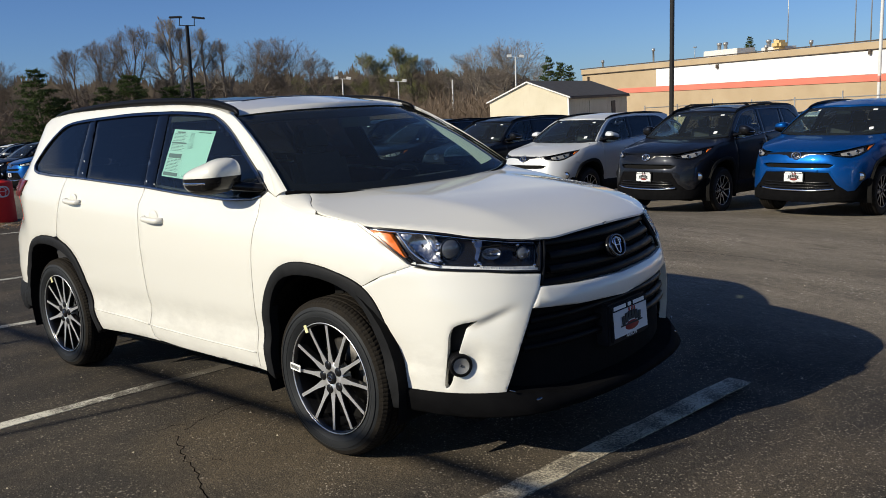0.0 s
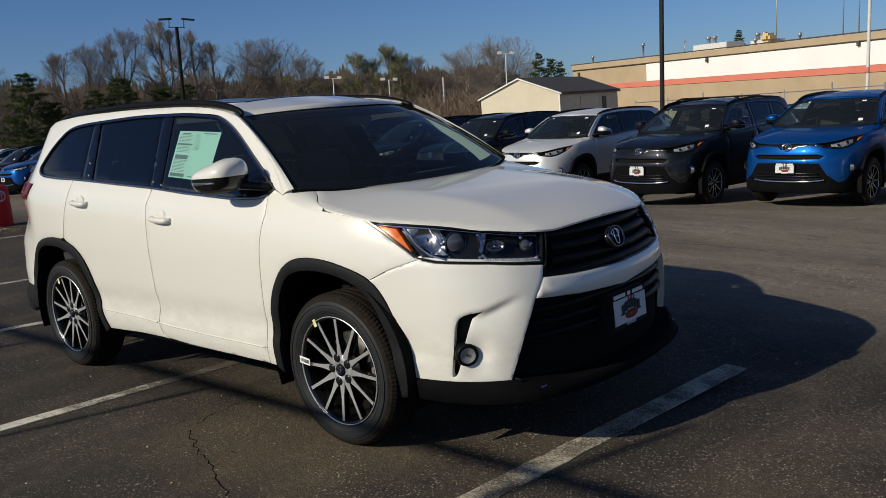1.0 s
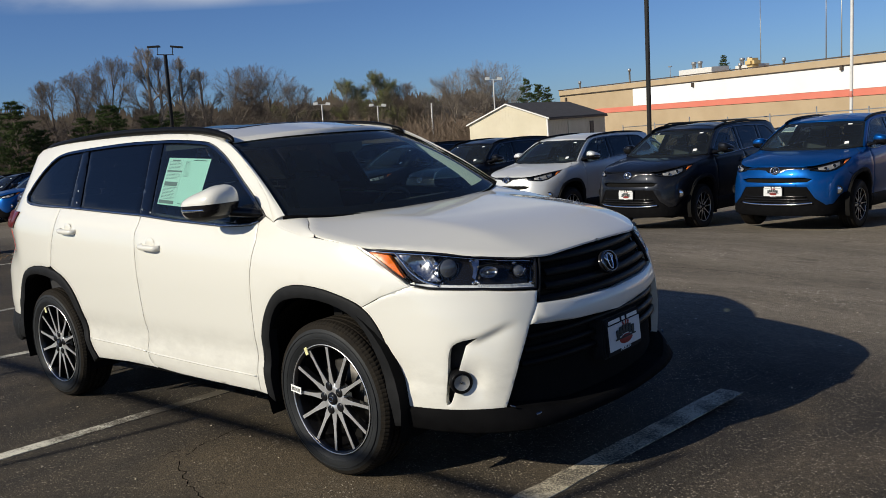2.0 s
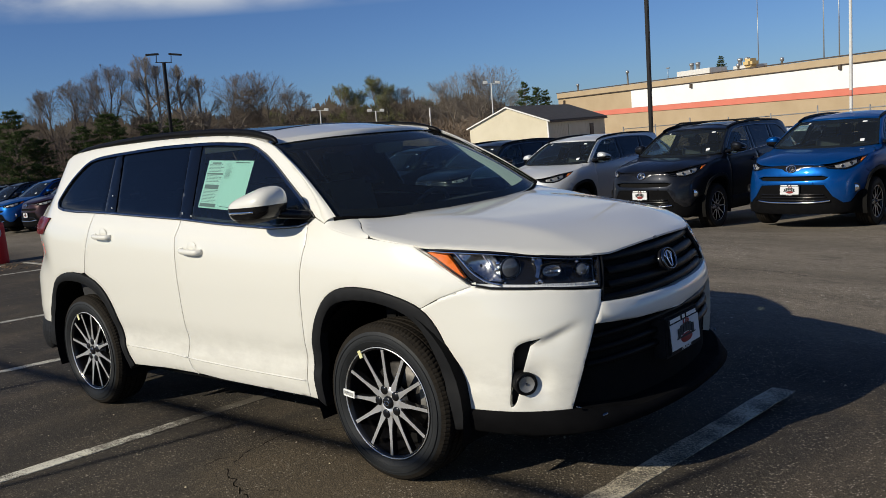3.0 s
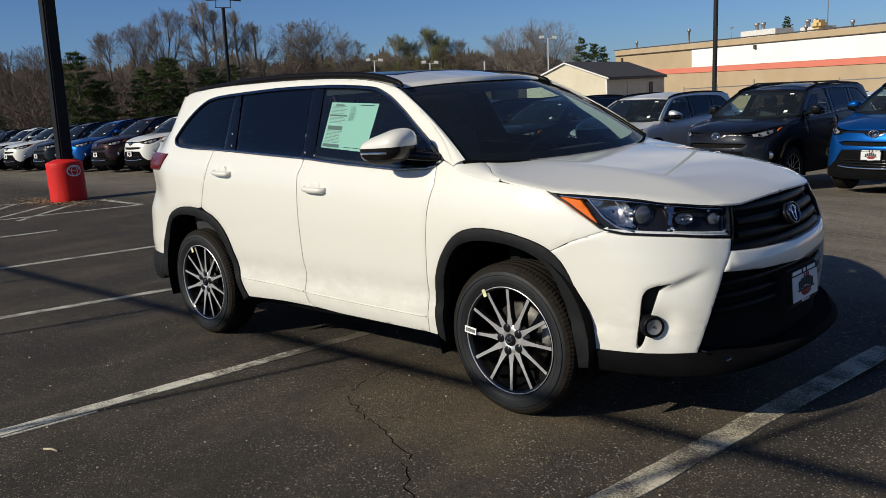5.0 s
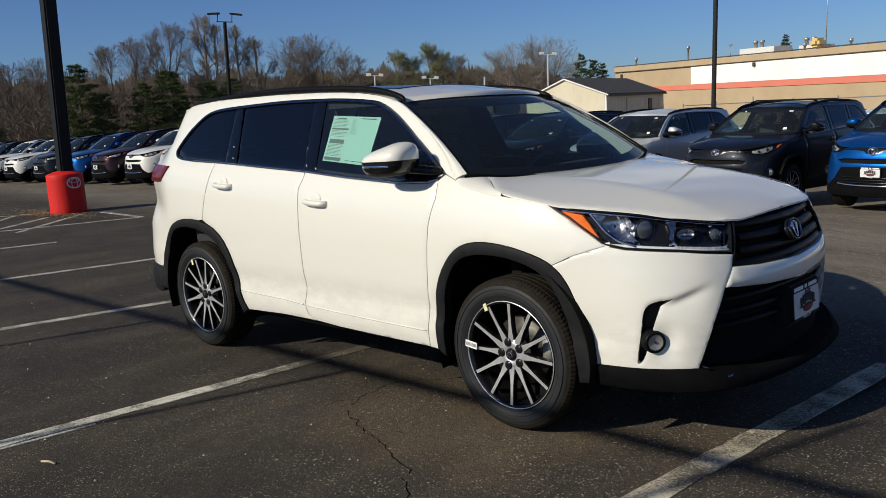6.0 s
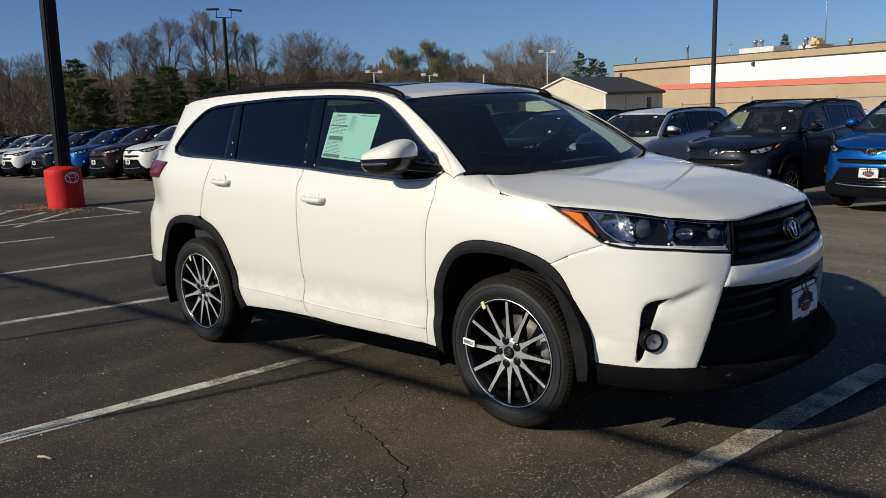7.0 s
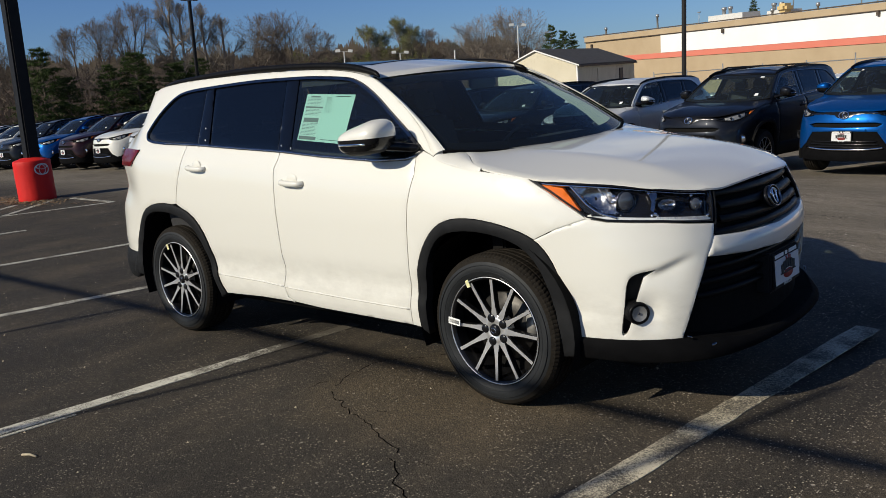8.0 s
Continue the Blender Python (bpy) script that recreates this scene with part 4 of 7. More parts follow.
def wheel(parent, at, side, style, R=0.376, rim=0.248, width=0.245, spokes=12):
    """A road wheel, its face on the side (-1: the right)."""
    w = empty("wheel", Matrix.Translation(at) @ Matrix.Rotation(radians(17 * at[0] + 1), 4, "Y") @ Matrix.Diagonal((1, -side, 1, 1)), parent)
    if style not in WHEELS:
        h = width / 2
        tyre = [(-h * 0.80, rim), (-h * 0.97, rim + 0.02), (-h, rim + (R - rim) * 0.45), (-h * 0.93, R - 0.035), (-h * 0.80, R - 0.012)]
        tread = [(-h * 0.93, R - 0.035), (-h * 0.86, R - 0.016), (-h * 0.72, R - 0.004)]
        for c in (-0.48, -0.16, 0.16, 0.48):
            tread += [(h * (c - 0.055), R), (h * (c - 0.045), R - 0.010), (h * (c + 0.045), R - 0.010), (h * (c + 0.055), R)]
        tread += [(h * 0.72, R - 0.004), (h * 0.86, R - 0.016), (h * 0.93, R - 0.035)]
        wave = lambda i, k: -0.0022 if (k % 3 == 0 and (i in (1, 2) or i >= len(tread) - 3)) or (k % 3 == 1 and 3 <= i <= len(tread) - 4) else 0.0
        side_wall = lathe(tyre + [], 64)
        back_wall = lathe([(h * 0.93, R - 0.035), (h, rim + (R - rim) * 0.45), (h * 0.80, rim), (h * 0.6, rim - 0.02)], 64)
        letters = [ring(rim + 0.030, rim + 0.033, (0, -h * 0.985, 0), (0, -1, 0), 0.0015, steps=64), ring(R - 0.052, R - 0.049, (0, -h * 0.985, 0), (0, -1, 0), 0.003, steps=64)]
        barrel = lathe([(-h * 0.80, rim + 0.004), (-h * 0.86, rim), (-h * 0.86, rim - 0.010), (-h * 0.70, rim - 0.018), (h * 0.1, rim - 0.03), (h * 0.6, rim - 0.03)], 64)
        lip = lathe([(-h * 0.87, rim + 0.001), (-h * 0.90, rim - 0.001), (-h * 0.89, rim - 0.003), (-h * 0.84, rim - 0.005)], 64)
        rotor = joined(lathe([(0.0, 0.06), (0.0, 0.165), (0.012, 0.17), (0.02, 0.165)], 48))
        back = lathe([(0.05, 0.001), (0.05, rim - 0.028)], 32)
        face = -h * 0.80
        rin = 0.060

        def blade(wide, deep, lift):
            p = []
            for t in np.linspace(0, 1, 14):
                r = rin + (rim - 0.010 - rin) * t
                half = wide * np.interp(r, [0.05, 0.085, 0.10, 0.12, 0.15, 0.20, 0.27], [1.5, 1.75, 1.45, 1.12, 0.90, 0.84, 0.92])
                y = face + 0.010 - 0.012 * t + lift
                p.append((r, half, y))
            v, f = [], []
            for r, half, y in p:
                v += [(r, y, -half), (r, y, half), (r, y + deep, half * 0.75), (r, y + deep, -half * 0.75)]
            for i in range(len(p) - 1):
                f += [(4 * i + a, 4 * i + b, 4 * i + 4 + b, 4 * i + 4 + a) for a, b in ((0, 1), (1, 2), (2, 3), (3, 0))]
            return v, f + [(0, 3, 2, 1), (4 * len(p) - 4, 4 * len(p) - 3, 4 * len(p) - 2, 4 * len(p) - 1)]

        b1 = blade(0.0092 if spokes > 8 else 0.030, 0.004, 0.0)
        b2 = blade(0.0118 if spokes > 8 else 0.036, 0.030, 0.0035)
        hub = lathe([(face + 0.016, 0.001), (face + 0.012, 0.030), (face + 0.008, 0.034), (face + 0.0105, 0.076), (face + 0.020, 0.082), (face + 0.06, 0.08)], 40)
        cap = lathe([(face - 0.004, 0.001), (face - 0.003, 0.020), (face + 0.002, 0.029), (face + 0.012, 0.031)], 28)
        mark = ring(0.013, 0.017, (0, face - 0.004, 0), (0, -1, 0), 0.002, 1.0, 0.7)
        lug = joined(disc(0.0215, (0, 0, 0), (0, -1, 0), 0.012, 16))
        caliper = box((0.085, 0.06, 0.15), (0.165, 0.012, 0.035), 0.016)
        WHEELS[style] = dict(
            tyre=mesh_of("tyre", *joined(side_wall, back_wall, *letters), RUBBER), tread=mesh_of("tread", *lathe(tread, 330, wave=wave), TREAD, False),
            rim=mesh_of("rim", *joined(barrel), GLOSSBLACK), lip=mesh_of("rim_lip", *lip, MACHINED), rotor=mesh_of("brake_disc", *rotor, STEEL),
            back=mesh_of("hub_carrier", *back, LINER), spoke=mesh_of("spoke", *joined(b1), MACHINED, False), under=mesh_of("spoke_back", *b2, GLOSSBLACK, False),
            hub=mesh_of("hub", *hub, MACHINED), cap=mesh_of("centre_cap", *cap, GLOSSBLACK), mark=mesh_of("cap_badge", *mark, CHROME), lug=mesh_of("lug_recess", *lug, GLOSSBLACK), caliper=mesh_of("brake_caliper", [v.co[:] for v in caliper.verts], [[v.index for v in q.verts] for q in caliper.faces], CASTING))
    d = WHEELS[style]
    for key in ("tyre", "tread", "rim", "lip", "rotor", "back", "hub", "cap", "mark", "caliper"):
        ob = new(d[key].name, d[key])
        ob.parent = w
    for k in range(spokes):
        for key in ("under", "spoke"):
            ob = new(d[key].name, d[key])
            ob.parent, ob.matrix_basis = w, Matrix.Rotation(2 * math.pi * k / spokes, 4, "Y")
    for k in range(5):
        a = 2 * math.pi * (k + 0.5) / 5
        ob = new(d["lug"].name, d["lug"])
        ob.parent, ob.matrix_basis = w, Matrix.Translation((0.060 * math.cos(a), -width * 0.4 + 0.005, 0.060 * math.sin(a)))
    return w


def lettering(text, size, depth=0.001):
    c = bpy.data.curves.new("letters", "FONT")
    c.body, c.size, c.extrude, c.align_x, c.align_y = text, size, depth, "CENTER", "CENTER"
    ob = bpy.data.objects.new("letters", c)
    me = bpy.data.meshes.new_from_object(ob)
    bpy.data.objects.remove(ob)
    return me


def dealer_plate(parent, at, tilt=4, lean=0.0, scale=1.0):
    """A dealer's number plate insert: white card in a dark frame, with a red and black badge and dark bars for its writing."""
    p = empty("number_plate", Matrix.Translation(at) @ Matrix.Rotation(radians(90 + lean), 4, "Z") @ Matrix.Rotation(radians(90 - tilt), 4, "X") @ Matrix.Scale(scale, 4), parent)
    part("plate_frame", box((0.315, 0.165, 0.010), (0, 0, -0.004), 0.004), PLASTIC, p, "black plastic plate frame")
    part("card", box((0.292, 0.118, 0.004), (0, -0.006, 0.003), 0.001), CARD, p, "white dealer card")
    for k, (x, w) in enumerate(((-0.085, 0.105), (0.0, 0.026), (0.082, 0.100))):
        for j in range(6 if w > 0.05 else 1):
            part("writing_bar", box((w / 6.8 if w > 0.05 else w, 0.017, 0.002), (x + (w * (j - 2.5) / 6 if w > 0.05 else 0), 0.068, 0.002)), PAPER, p)
    v, f = lathe([(0.0, 0.001), (0.0, 0.060), (-0.002, 0.061)], 24)
    lay = Matrix.Rotation(radians(90), 4, "X")
    piece("badge_arc", *moved(Matrix.Translation((0.006, -0.030, 0.0055)) @ lay @ Matrix.Diagonal((1.0, 1, 0.36, 1)), (v, f)), REDINK, p, "dark red shape of the badge")
    for x, h in ((-0.012, 0.024), (0.012, 0.032), (0.034, 0.020)):
        part("badge_peak", box((0.012, h, 0.003), (x, 0.042, 0.0062), 0.001, Matrix.Rotation(0.35 if x < 0 else -0.3, 4, "Z")), REDINK, p)
    for k in range(6):
        rise = 0.012 - 0.0028 * (k - 2.5) ** 2
        part("badge_block", box((0.0235, 0.040 + 0.0025 * abs(k - 2.5), 0.003), (-0.070 + 0.028 * k, 0.006 + rise, 0.0082), 0.0009, Matrix.Rotation(0.10 * (2.5 - k) / 2.5, 4, "Z")), INK, p)
    part("badge_outline", box((0.190, 0.006, 0.003), (0.0, -0.020, 0.0082), 0.0009), INK, p)
    me = lettering("AKRON", 0.026)
    me.materials.append(PAPER)
    t = new("city_name", me)
    t.parent, t.matrix_basis = p, Matrix.Translation((0.0, -0.071, 0.0025))
    return p


def shell(name, label, category, group, P, style, at):
    """One vehicle: style 'tall' is the large white one, 'small' the compact ones in the rows, 'van' the minivans."""
    car = tagged(empty(name), label, category, group)
    tall = style == "tall"
    step = 0.04 if tall else 0.07
    trim = PLASTIC

    def panel(nm, poly, mat, gap=0.003, edge=0.02, off=0.0, fn=hull, lab="", holes=(), soft=0.003, lift=None, st=None):
        return piece(nm, *skin(poly, fn, st or step, holes, gap, edge, off, soft, lift), mat, car, lab)

    arch_r = [tuple(p) for p in REAR_ARCH]
    cut_at = min(range(len(arch_r)), key=lambda i: abs(arch_r[i][0] - 4.301))
    sill_z = 0.335 if tall else 0.40
    for s in (-1, 1):
        m = lambda p: (np.array(p, float) if s > 0 else flip(p))
        # doors
        panel("front_door", m(FRONT_CUT + [(2.6, 0.338), (2.94, 0.342)] + MID_CUT + BELT[5:-1]), P)
        panel("rear_door", m(MID_CUT[::-1] + [(3.495, 0.352)] + arch_r[:cut_at] + REAR_CUT + BELT[2:5]), P)
        for line in (MID_CUT, [(1.115, 0.938), (1.137, 0.931), (1.277, 0.886), (1.30, 0.878)]):
            q = np.array(line)
            d = np.gradient(q, axis=0)
            d = np.stack([-d[:, 1], d[:, 0]], 1) / np.linalg.norm(d, axis=1)[:, None] * 0.010
            panel("seam_flange", m(np.vstack([q + d, (q - d)[::-1]])), P, 0, 0.0, 0.007, soft=0.0)
        fender_top = [(2.059, 1.24), (1.985, 1.212), (1.90, 1.186), (1.80, 1.165), (1.73, 1.152), (1.677, 1.142), (1.56, 1.128), (1.427, 1.112)]
        panel("front_fender", m([(2.2, 0.335)] + FRONT_CUT[::-1][1:] + fender_top + [(1.311, 1.045), (1.137, 0.931), (1.277, 0.886)] + [tuple(p) for p in FRONT_ARCH[24::-1]]), P, 0.0024, soft=0.0022)
        rear_side = [(4.80, 1.66), (4.87, 1.45), (5.25, 1.36), (BACK - 0.01, 1.36), (BACK - 0.01, 0.38), (5.10, 0.38)]
        panel("body_side", m([tuple(p) for p in DLO_TOP] + BELT[:2] + REAR_CUT[::-1][1:] + arch_r[cut_at:] + rear_side[::-1][1:] + [tuple(p) for p in ROOF_EDGE[::-1]]), P, edge=0.015, off=0.018 if s > 0 and tall else 0.0)
        for lo, hi in ((2.205, 3.235), (3.255, 3.93)):
            u = np.linspace(lo, hi, 24)
            v, f = tube(hull(u, np.interp(u, [2.2, 2.665, 3.146, 3.462, 3.93], [0.425, 0.430, 0.441, 0.458, 0.465]), 0.004), 0.009, 6, 0.6)
            piece("door_moulding", *mirrored((v, f), s), P, car)
        # glass and trim of the side windows
        panel("window_trim", m(np.vstack([DLO_TOP, BELT])), DARKCHROME, 0.0, 0.02, 0.0, holes=[m(shrunk(np.vstack([DLO_TOP, BELT]), 0.014))], lab="bright metal window surround", soft=-0.004)
        q = np.array(BELT)
        v, f = tube(hull(q[:, 0], q[:, 1] + 0.005, -0.002), 0.0065, 6)
        piece("belt_moulding", *mirrored((v, f), s), SILVERED, car, "bright moulding below the side windows")
        top = lambda a, b: [tuple(p) for p in DLO_TOP if a < p[0] < b]
        base = lambda a, b: [p for p in BELT if a < p[0] < b]
        panel("front_side_glass", m(shrunk(base(2.06, 3.06) + [(2.07, 1.235)] + top(2.07, 3.17) + [(3.17, 1.666), (3.085, 1.238)], 0.012)), DOORGLASS, 0, 0.004, 0.006)
        panel("middle_pillar", m([(3.085, 1.242), (3.17, 1.663), (3.280, 1.667), (3.195, 1.249)]), PILLAR, 0, 0.01, 0.004, lab="gloss black door pillar")
        panel("rear_side_glass", m(shrunk([(3.195, 1.248), (3.280, 1.67)] + top(3.285, 4.01) + [(4.01, 1.667), (3.90, 1.292)] + base(3.20, 3.89), 0.008)), PRIVACY, 0, 0.004, 0.006, lab="dark privacy glass")
        panel("rear_pillar", m([(3.905, 1.297), (4.015, 1.664), (4.10, 1.662), (4.035, 1.303)]), PILLAR, 0, 0.01, 0.003, lab="gloss black door pillar")
        panel("quarter_glass", m(shrunk([(4.035, 1.30), (4.10, 1.665)] + top(4.1, 9) + base(4.04, 4.5), 0.010)), PRIVACY, 0, 0.004, 0.006, lab="dark privacy glass")
        # wheel arch cladding
        panel("front_arch_cladding", m(np.vstack([FRONT_ARCH, [(1.21, 0.30)], FRONT_ARCH_IN[::-1]])), trim, 0.001, 0.05, -0.012, soft=0.006, st=0.03)
        panel("rear_arch_cladding", m(np.vstack([REAR_ARCH, REAR_ARCH_IN[::-1]])), trim, 0.001, 0.05, -0.012, soft=0.006, st=0.03)
        panel("rocker_cover", m([(2.085, 0.36), (3.93, 0.36), (3.95, 0.30), (2.08, 0.30)]), LINER, 0, 0.03, 0.10)
        if not tall:
            panel("lower_cladding", m([(2.14, 0.30), (2.14, 0.50), (3.955, 0.50), (3.88, 0.30)]), trim, 0.0, 0.03, -0.010, soft=0.006)
        # cowl corner, windscreen pillar and roof side
        a = hull(ROOF_EDGE[:, 0], ROOF_EDGE[:, 1], 0.018 if s > 0 and tall else 0.0)
        pil = int(len(a) * 5 / 11)
        b = np.array([screen(np.array(1.0), np.array(i / pil)) if i <= pil else roof(np.array(x), np.array(0.60)) for i, x in enumerate(a[:, 0])])
        b[pil + 1 :, 0] = np.minimum(b[pil + 1 :, 0], b[pil, 0] - 0.01)
        v, f = strip(a, b, 6, 0.012, (0.1, 0.75, 0.45))
        piece("roof_side", *mirrored((v, f), s), P, car)
        v, f = strip(a[: pil + 1] - np.array((0.07, 0.045, 0.03)), b[: pil + 1] - np.array((0.02, 0.015, 0.03)), 3)
        piece("pillar_trim", *mirrored((v, f), s), PALETRIM, car, "pale grey inner pillar trim")
        outer = curve_of([(1.985, 1.212), (1.90, 1.186), (1.80, 1.165), (1.73, 1.152), (1.680, 1.143)], 6)
        rim = curve_of([(-0.285, 0.845), (-0.262, 0.757), (-0.178, 0.792), (-0.10, 0.858), (-0.022, 0.894)], 6)
        fade = np.clip(np.linspace(3.0, 0, len(outer)), 0, 1)
        a, b = hull(outer[:, 0], outer[:, 1] - 0.010 * fade, -0.0012 * fade), np.stack([rim[:, 0], rim[:, 1], hood_z(rim[:, 0], rim[:, 1]) - 0.002], 1)
        corner = strip(a, b, 12, 0.10 * np.linalg.norm(b - a, axis=1)[:, None], (0.05, 0.5, 0.86))
        piece("cowl_corner", *mirrored(corner, s), P, car)
        # tail lamp
        panel("tail_lamp", m([(4.765, 1.285), (4.94, 1.289), (5.2, 1.287), (5.5, 1.27), (5.5, 1.16), (5.2, 1.165), (4.926, 1.172), (4.86, 1.215)]), REDLENS, 0, 0.02, -0.014, lab="red tail lamp lens")
        if tall:
            panel("rear_valance", m([(4.985, 0.530), (5.15, 0.540), (5.5, 0.545), (BACK - 0.01, 0.545), (BACK - 0.01, 0.33), (5.10, 0.33), (5.03, 0.36)]), PLASTIC, 0.001, 0.04, -0.012, soft=0.008, lab="black lower rear bumper")
        # lamps
        if tall:
            lamp = [(1.427, 1.111), (1.318, 1.093), (1.062, 1.07), (0.773, 1.035), (0.475, 1.003), (0.481, 0.971), (0.525, 0.876), (0.795, 0.900), (1.049, 0.915), (1.137, 0.931), (1.311, 1.045), (1.403, 1.094)]
        else:
            lamp = [(1.42, 1.10), (1.20, 1.07), (0.90, 1.025), (0.64, 0.985), (0.55, 0.972), (0.56, 0.945), (0.70, 0.925), (0.86, 0.915), (1.02, 0.940), (1.2, 1.0)]
        lamp_ob = panel("headlamp", m(lamp), GLOSSBLACK, 0.002, 0.02, 0.045, lab="dark headlamp housing with clear lens")
        piece("lamp_rim", *skin(m(lamp), hull, 0.03, [m(shrunk(lamp, 0.011))], 0.002, 0.03, 0.002), GLOSSBLACK, lamp_ob, "black lamp rim")
        lv, lf = skin(m(lamp), hull, step, (), 0.006, 0.03, 0.004)
        piece("lens", lv, lf, LENS, lamp_ob, "clear lens").visible_shadow = False
        if tall:
            piece("turn_signal", *skin(m([(1.384, 1.083), (1.255, 1.060), (1.222, 1.027), (1.160, 0.952), (1.240, 0.984), (1.314, 1.026)]), hull, 0.02, (), 0, 0.02, 0.012, 0.002), AMBER, lamp_ob, "amber turn signal")
            # lower chrome strip, its glints put into a pale colour
            piece("glint_strip", *skin(m([(1.13, 0.938), (1.04, 0.922), (0.79, 0.908), (0.53, 0.885), (0.53, 0.892), (0.79, 0.916), (1.04, 0.932)]), hull, 0.03, (), 0, 0.01, 0.010), GLINTWHITE, lamp_ob, "frosted light strip")
            # the outer bowl: a silvered hollow behind a bright curved edge
            hollow = lambda u, z: 0.030 * np.clip(1 - ((abs(u) - 1.105) / 0.085) ** 2 - ((z - 1.005) / 0.060) ** 2, 0, 1) + 0.0012 * np.sin(abs(u) * 260 + z * 120)
            piece("reflector", *skin(m([(1.214, 1.064), (1.16, 1.062), (1.05, 1.052), (1.012, 1.00), (1.006, 0.942), (1.075, 0.950), (1.131, 0.982), (1.176, 1.023)]), hull, 0.012, (), 0, 0.01, 0.016, 0.0, hollow), SILVERED, lamp_ob, "smoked silver reflector bowl")
            edge_u = curve_of([(1.222, 1.068), (1.176, 1.023), (1.131, 0.980), (1.075, 0.948), (1.000, 0.927)], 6)
            v, f = tube(hull(edge_u[:, 0], edge_u[:, 1], 0.012), 0.0055, 6)
            piece("bowl_edge", *mirrored((v, f), s), CHROME, lamp_ob, "bright curved edge")
            edge_u = curve_of([(1.105, 1.060), (1.075, 1.03), (1.052, 1.0), (1.02, 0.965), (0.995, 0.945)], 5)
            v, f = tube(hull(edge_u[:, 0], edge_u[:, 1], 0.016), 0.004, 6)
            piece("bowl_edge", *mirrored((v, f), s), SILVERED, lamp_ob, "bright curved edge")
            # added chrome beads that stand in for the bowl's sun glints
            for k in range(16):
                u0, z0 = np.interp(k, [0, 5, 9, 15], [1.19, 1.125, 1.07, 0.985]), np.interp(k, [0, 5, 9, 15], [1.036, 0.987, 0.957, 0.938])
                q = hull(u0, z0 + 0.002 * (k % 3), 0.012) * (1, s, 1)
                piece("glint_bead", *bead(q, (0.003, 0.0055, 0.002, 0.004)[k % 4]), CHROME, lamp_ob)
            # the inner reflector: a bright flank and a plate behind the second lamp
            piece("reflector", *skin(m([(0.850, 1.024), (0.800, 1.019), (0.806, 0.985), (0.828, 0.942), (0.842, 0.950), (0.832, 0.985)]), hull, 0.012, (), 0, 0.012, 0.014, 0.0, lambda u, z: 0.12 * (abs(u) - 0.80)), SILVERED, lamp_ob, "bright reflector flank")
            q = hull(0.757, 0.967, 0.016) * (1, s, 1)
            face = Vector((0.80, 0.55 * s, 0.30)).to_track_quat("Y", "Z").to_matrix().to_4x4()
            v, f = lathe([(-0.020 * (1 - (r / 0.036) ** 2), r) for r in np.linspace(0.0005, 0.036, 8)] + [(0.004, 0.037)], 28)
            piece("reflector", *moved(Matrix.Translation(q) @ face @ Matrix.Diagonal((1.12, 1, 0.72, 1)), (v, f)), SILVERED, lamp_ob, "bright small reflector bowl")
            piece("bulb", *bead(q, 0.009), SMOKED, lamp_ob)
            part("reflector_hood", box((0.090, 0.030, 0.005), tuple(np.array(q) + np.array((0.0, 0.0, 0.030))), 0.002, face), PLASTIC, lamp_ob)
            v, f = tube(hull(np.linspace(0.50, 1.36, 30), np.interp(np.linspace(0.50, 1.36, 30), [0.475, 0.773, 1.062, 1.318, 1.427], [1.003, 1.035, 1.07, 1.093, 1.111]) - 0.016, 0.012), np.interp(np.linspace(0.50, 1.36, 30), [0.5, 0.95, 1.15, 1.36], [0.0015, 0.002, 0.0055, 0.005]), 6)
            piece("light_strip", *mirrored((v, f), s), CHROME, lamp_ob, "thin bright line")
            # small pale blocks painted as broken glints above the strip
            for k in range(22):
                u0 = 0.55 + 0.0125 * k
                q = hull(u0, 0.8985 + 0.020 * (k / 21), 0.012) * (1, s, 1)
                piece("glint_tooth", *moved(Matrix.Translation(q) @ Matrix.Rotation(0.6 * s + 0.15 * (k % 3), 4, "Z"), cuboid(0.005, 0.009, 0.007)), GLINTWHITE, lamp_ob, "", False)
            # further beads, added only to make glints about the reflectors
            for u0, z0, r0 in ((0.607, 0.992, 0.005), (0.556, 0.962, 0.004), (0.567, 0.955, 0.004), (0.60, 0.945, 0.003), (0.545, 0.905, 0.005), (0.822, 0.935, 0.006),
                               (0.838, 0.930, 0.005), (0.812, 0.928, 0.004), (1.020, 1.015, 0.008), (1.006, 1.000, 0.007), (1.024, 0.992, 0.006), (0.845, 1.018, 0.005)):
                piece("glint_bead", *bead(hull(u0, z0, 0.012) * (1, s, 1), r0 * 1.5), CHROME, lamp_ob)
            for u0, z0, r0 in ((0.965, 0.993, 0.047), (0.585, 0.955, 0.030)):
                q = hull(u0, z0, 0.026) * (1, s, 1)
                w = (0.85, 0.5 * s, 0.05)
                piece("projector", *joined(ring(r0 * 0.94, r0, q, w, 0.010)), DARKCHROME, lamp_ob)
                v, f = lathe([(0.020 * math.cos(t), r0 * 0.93 * math.sin(t) + 1e-4) for t in np.linspace(0, math.pi / 2, 8)], 24)
                piece("projector_lens", *moved(Matrix.Translation(q) @ Vector(w).to_track_quat("Y", "Z").to_matrix().to_4x4(), (v, f)), PROJECTOR, lamp_ob)
        else:
            piece("turn_signal", *skin(m([(1.39, 1.085), (1.27, 1.07), (1.20, 1.0), (1.24, 0.995)]), hull, 0.05, (), 0, 0.01, 0.012), AMBER, lamp_ob, "amber turn signal")
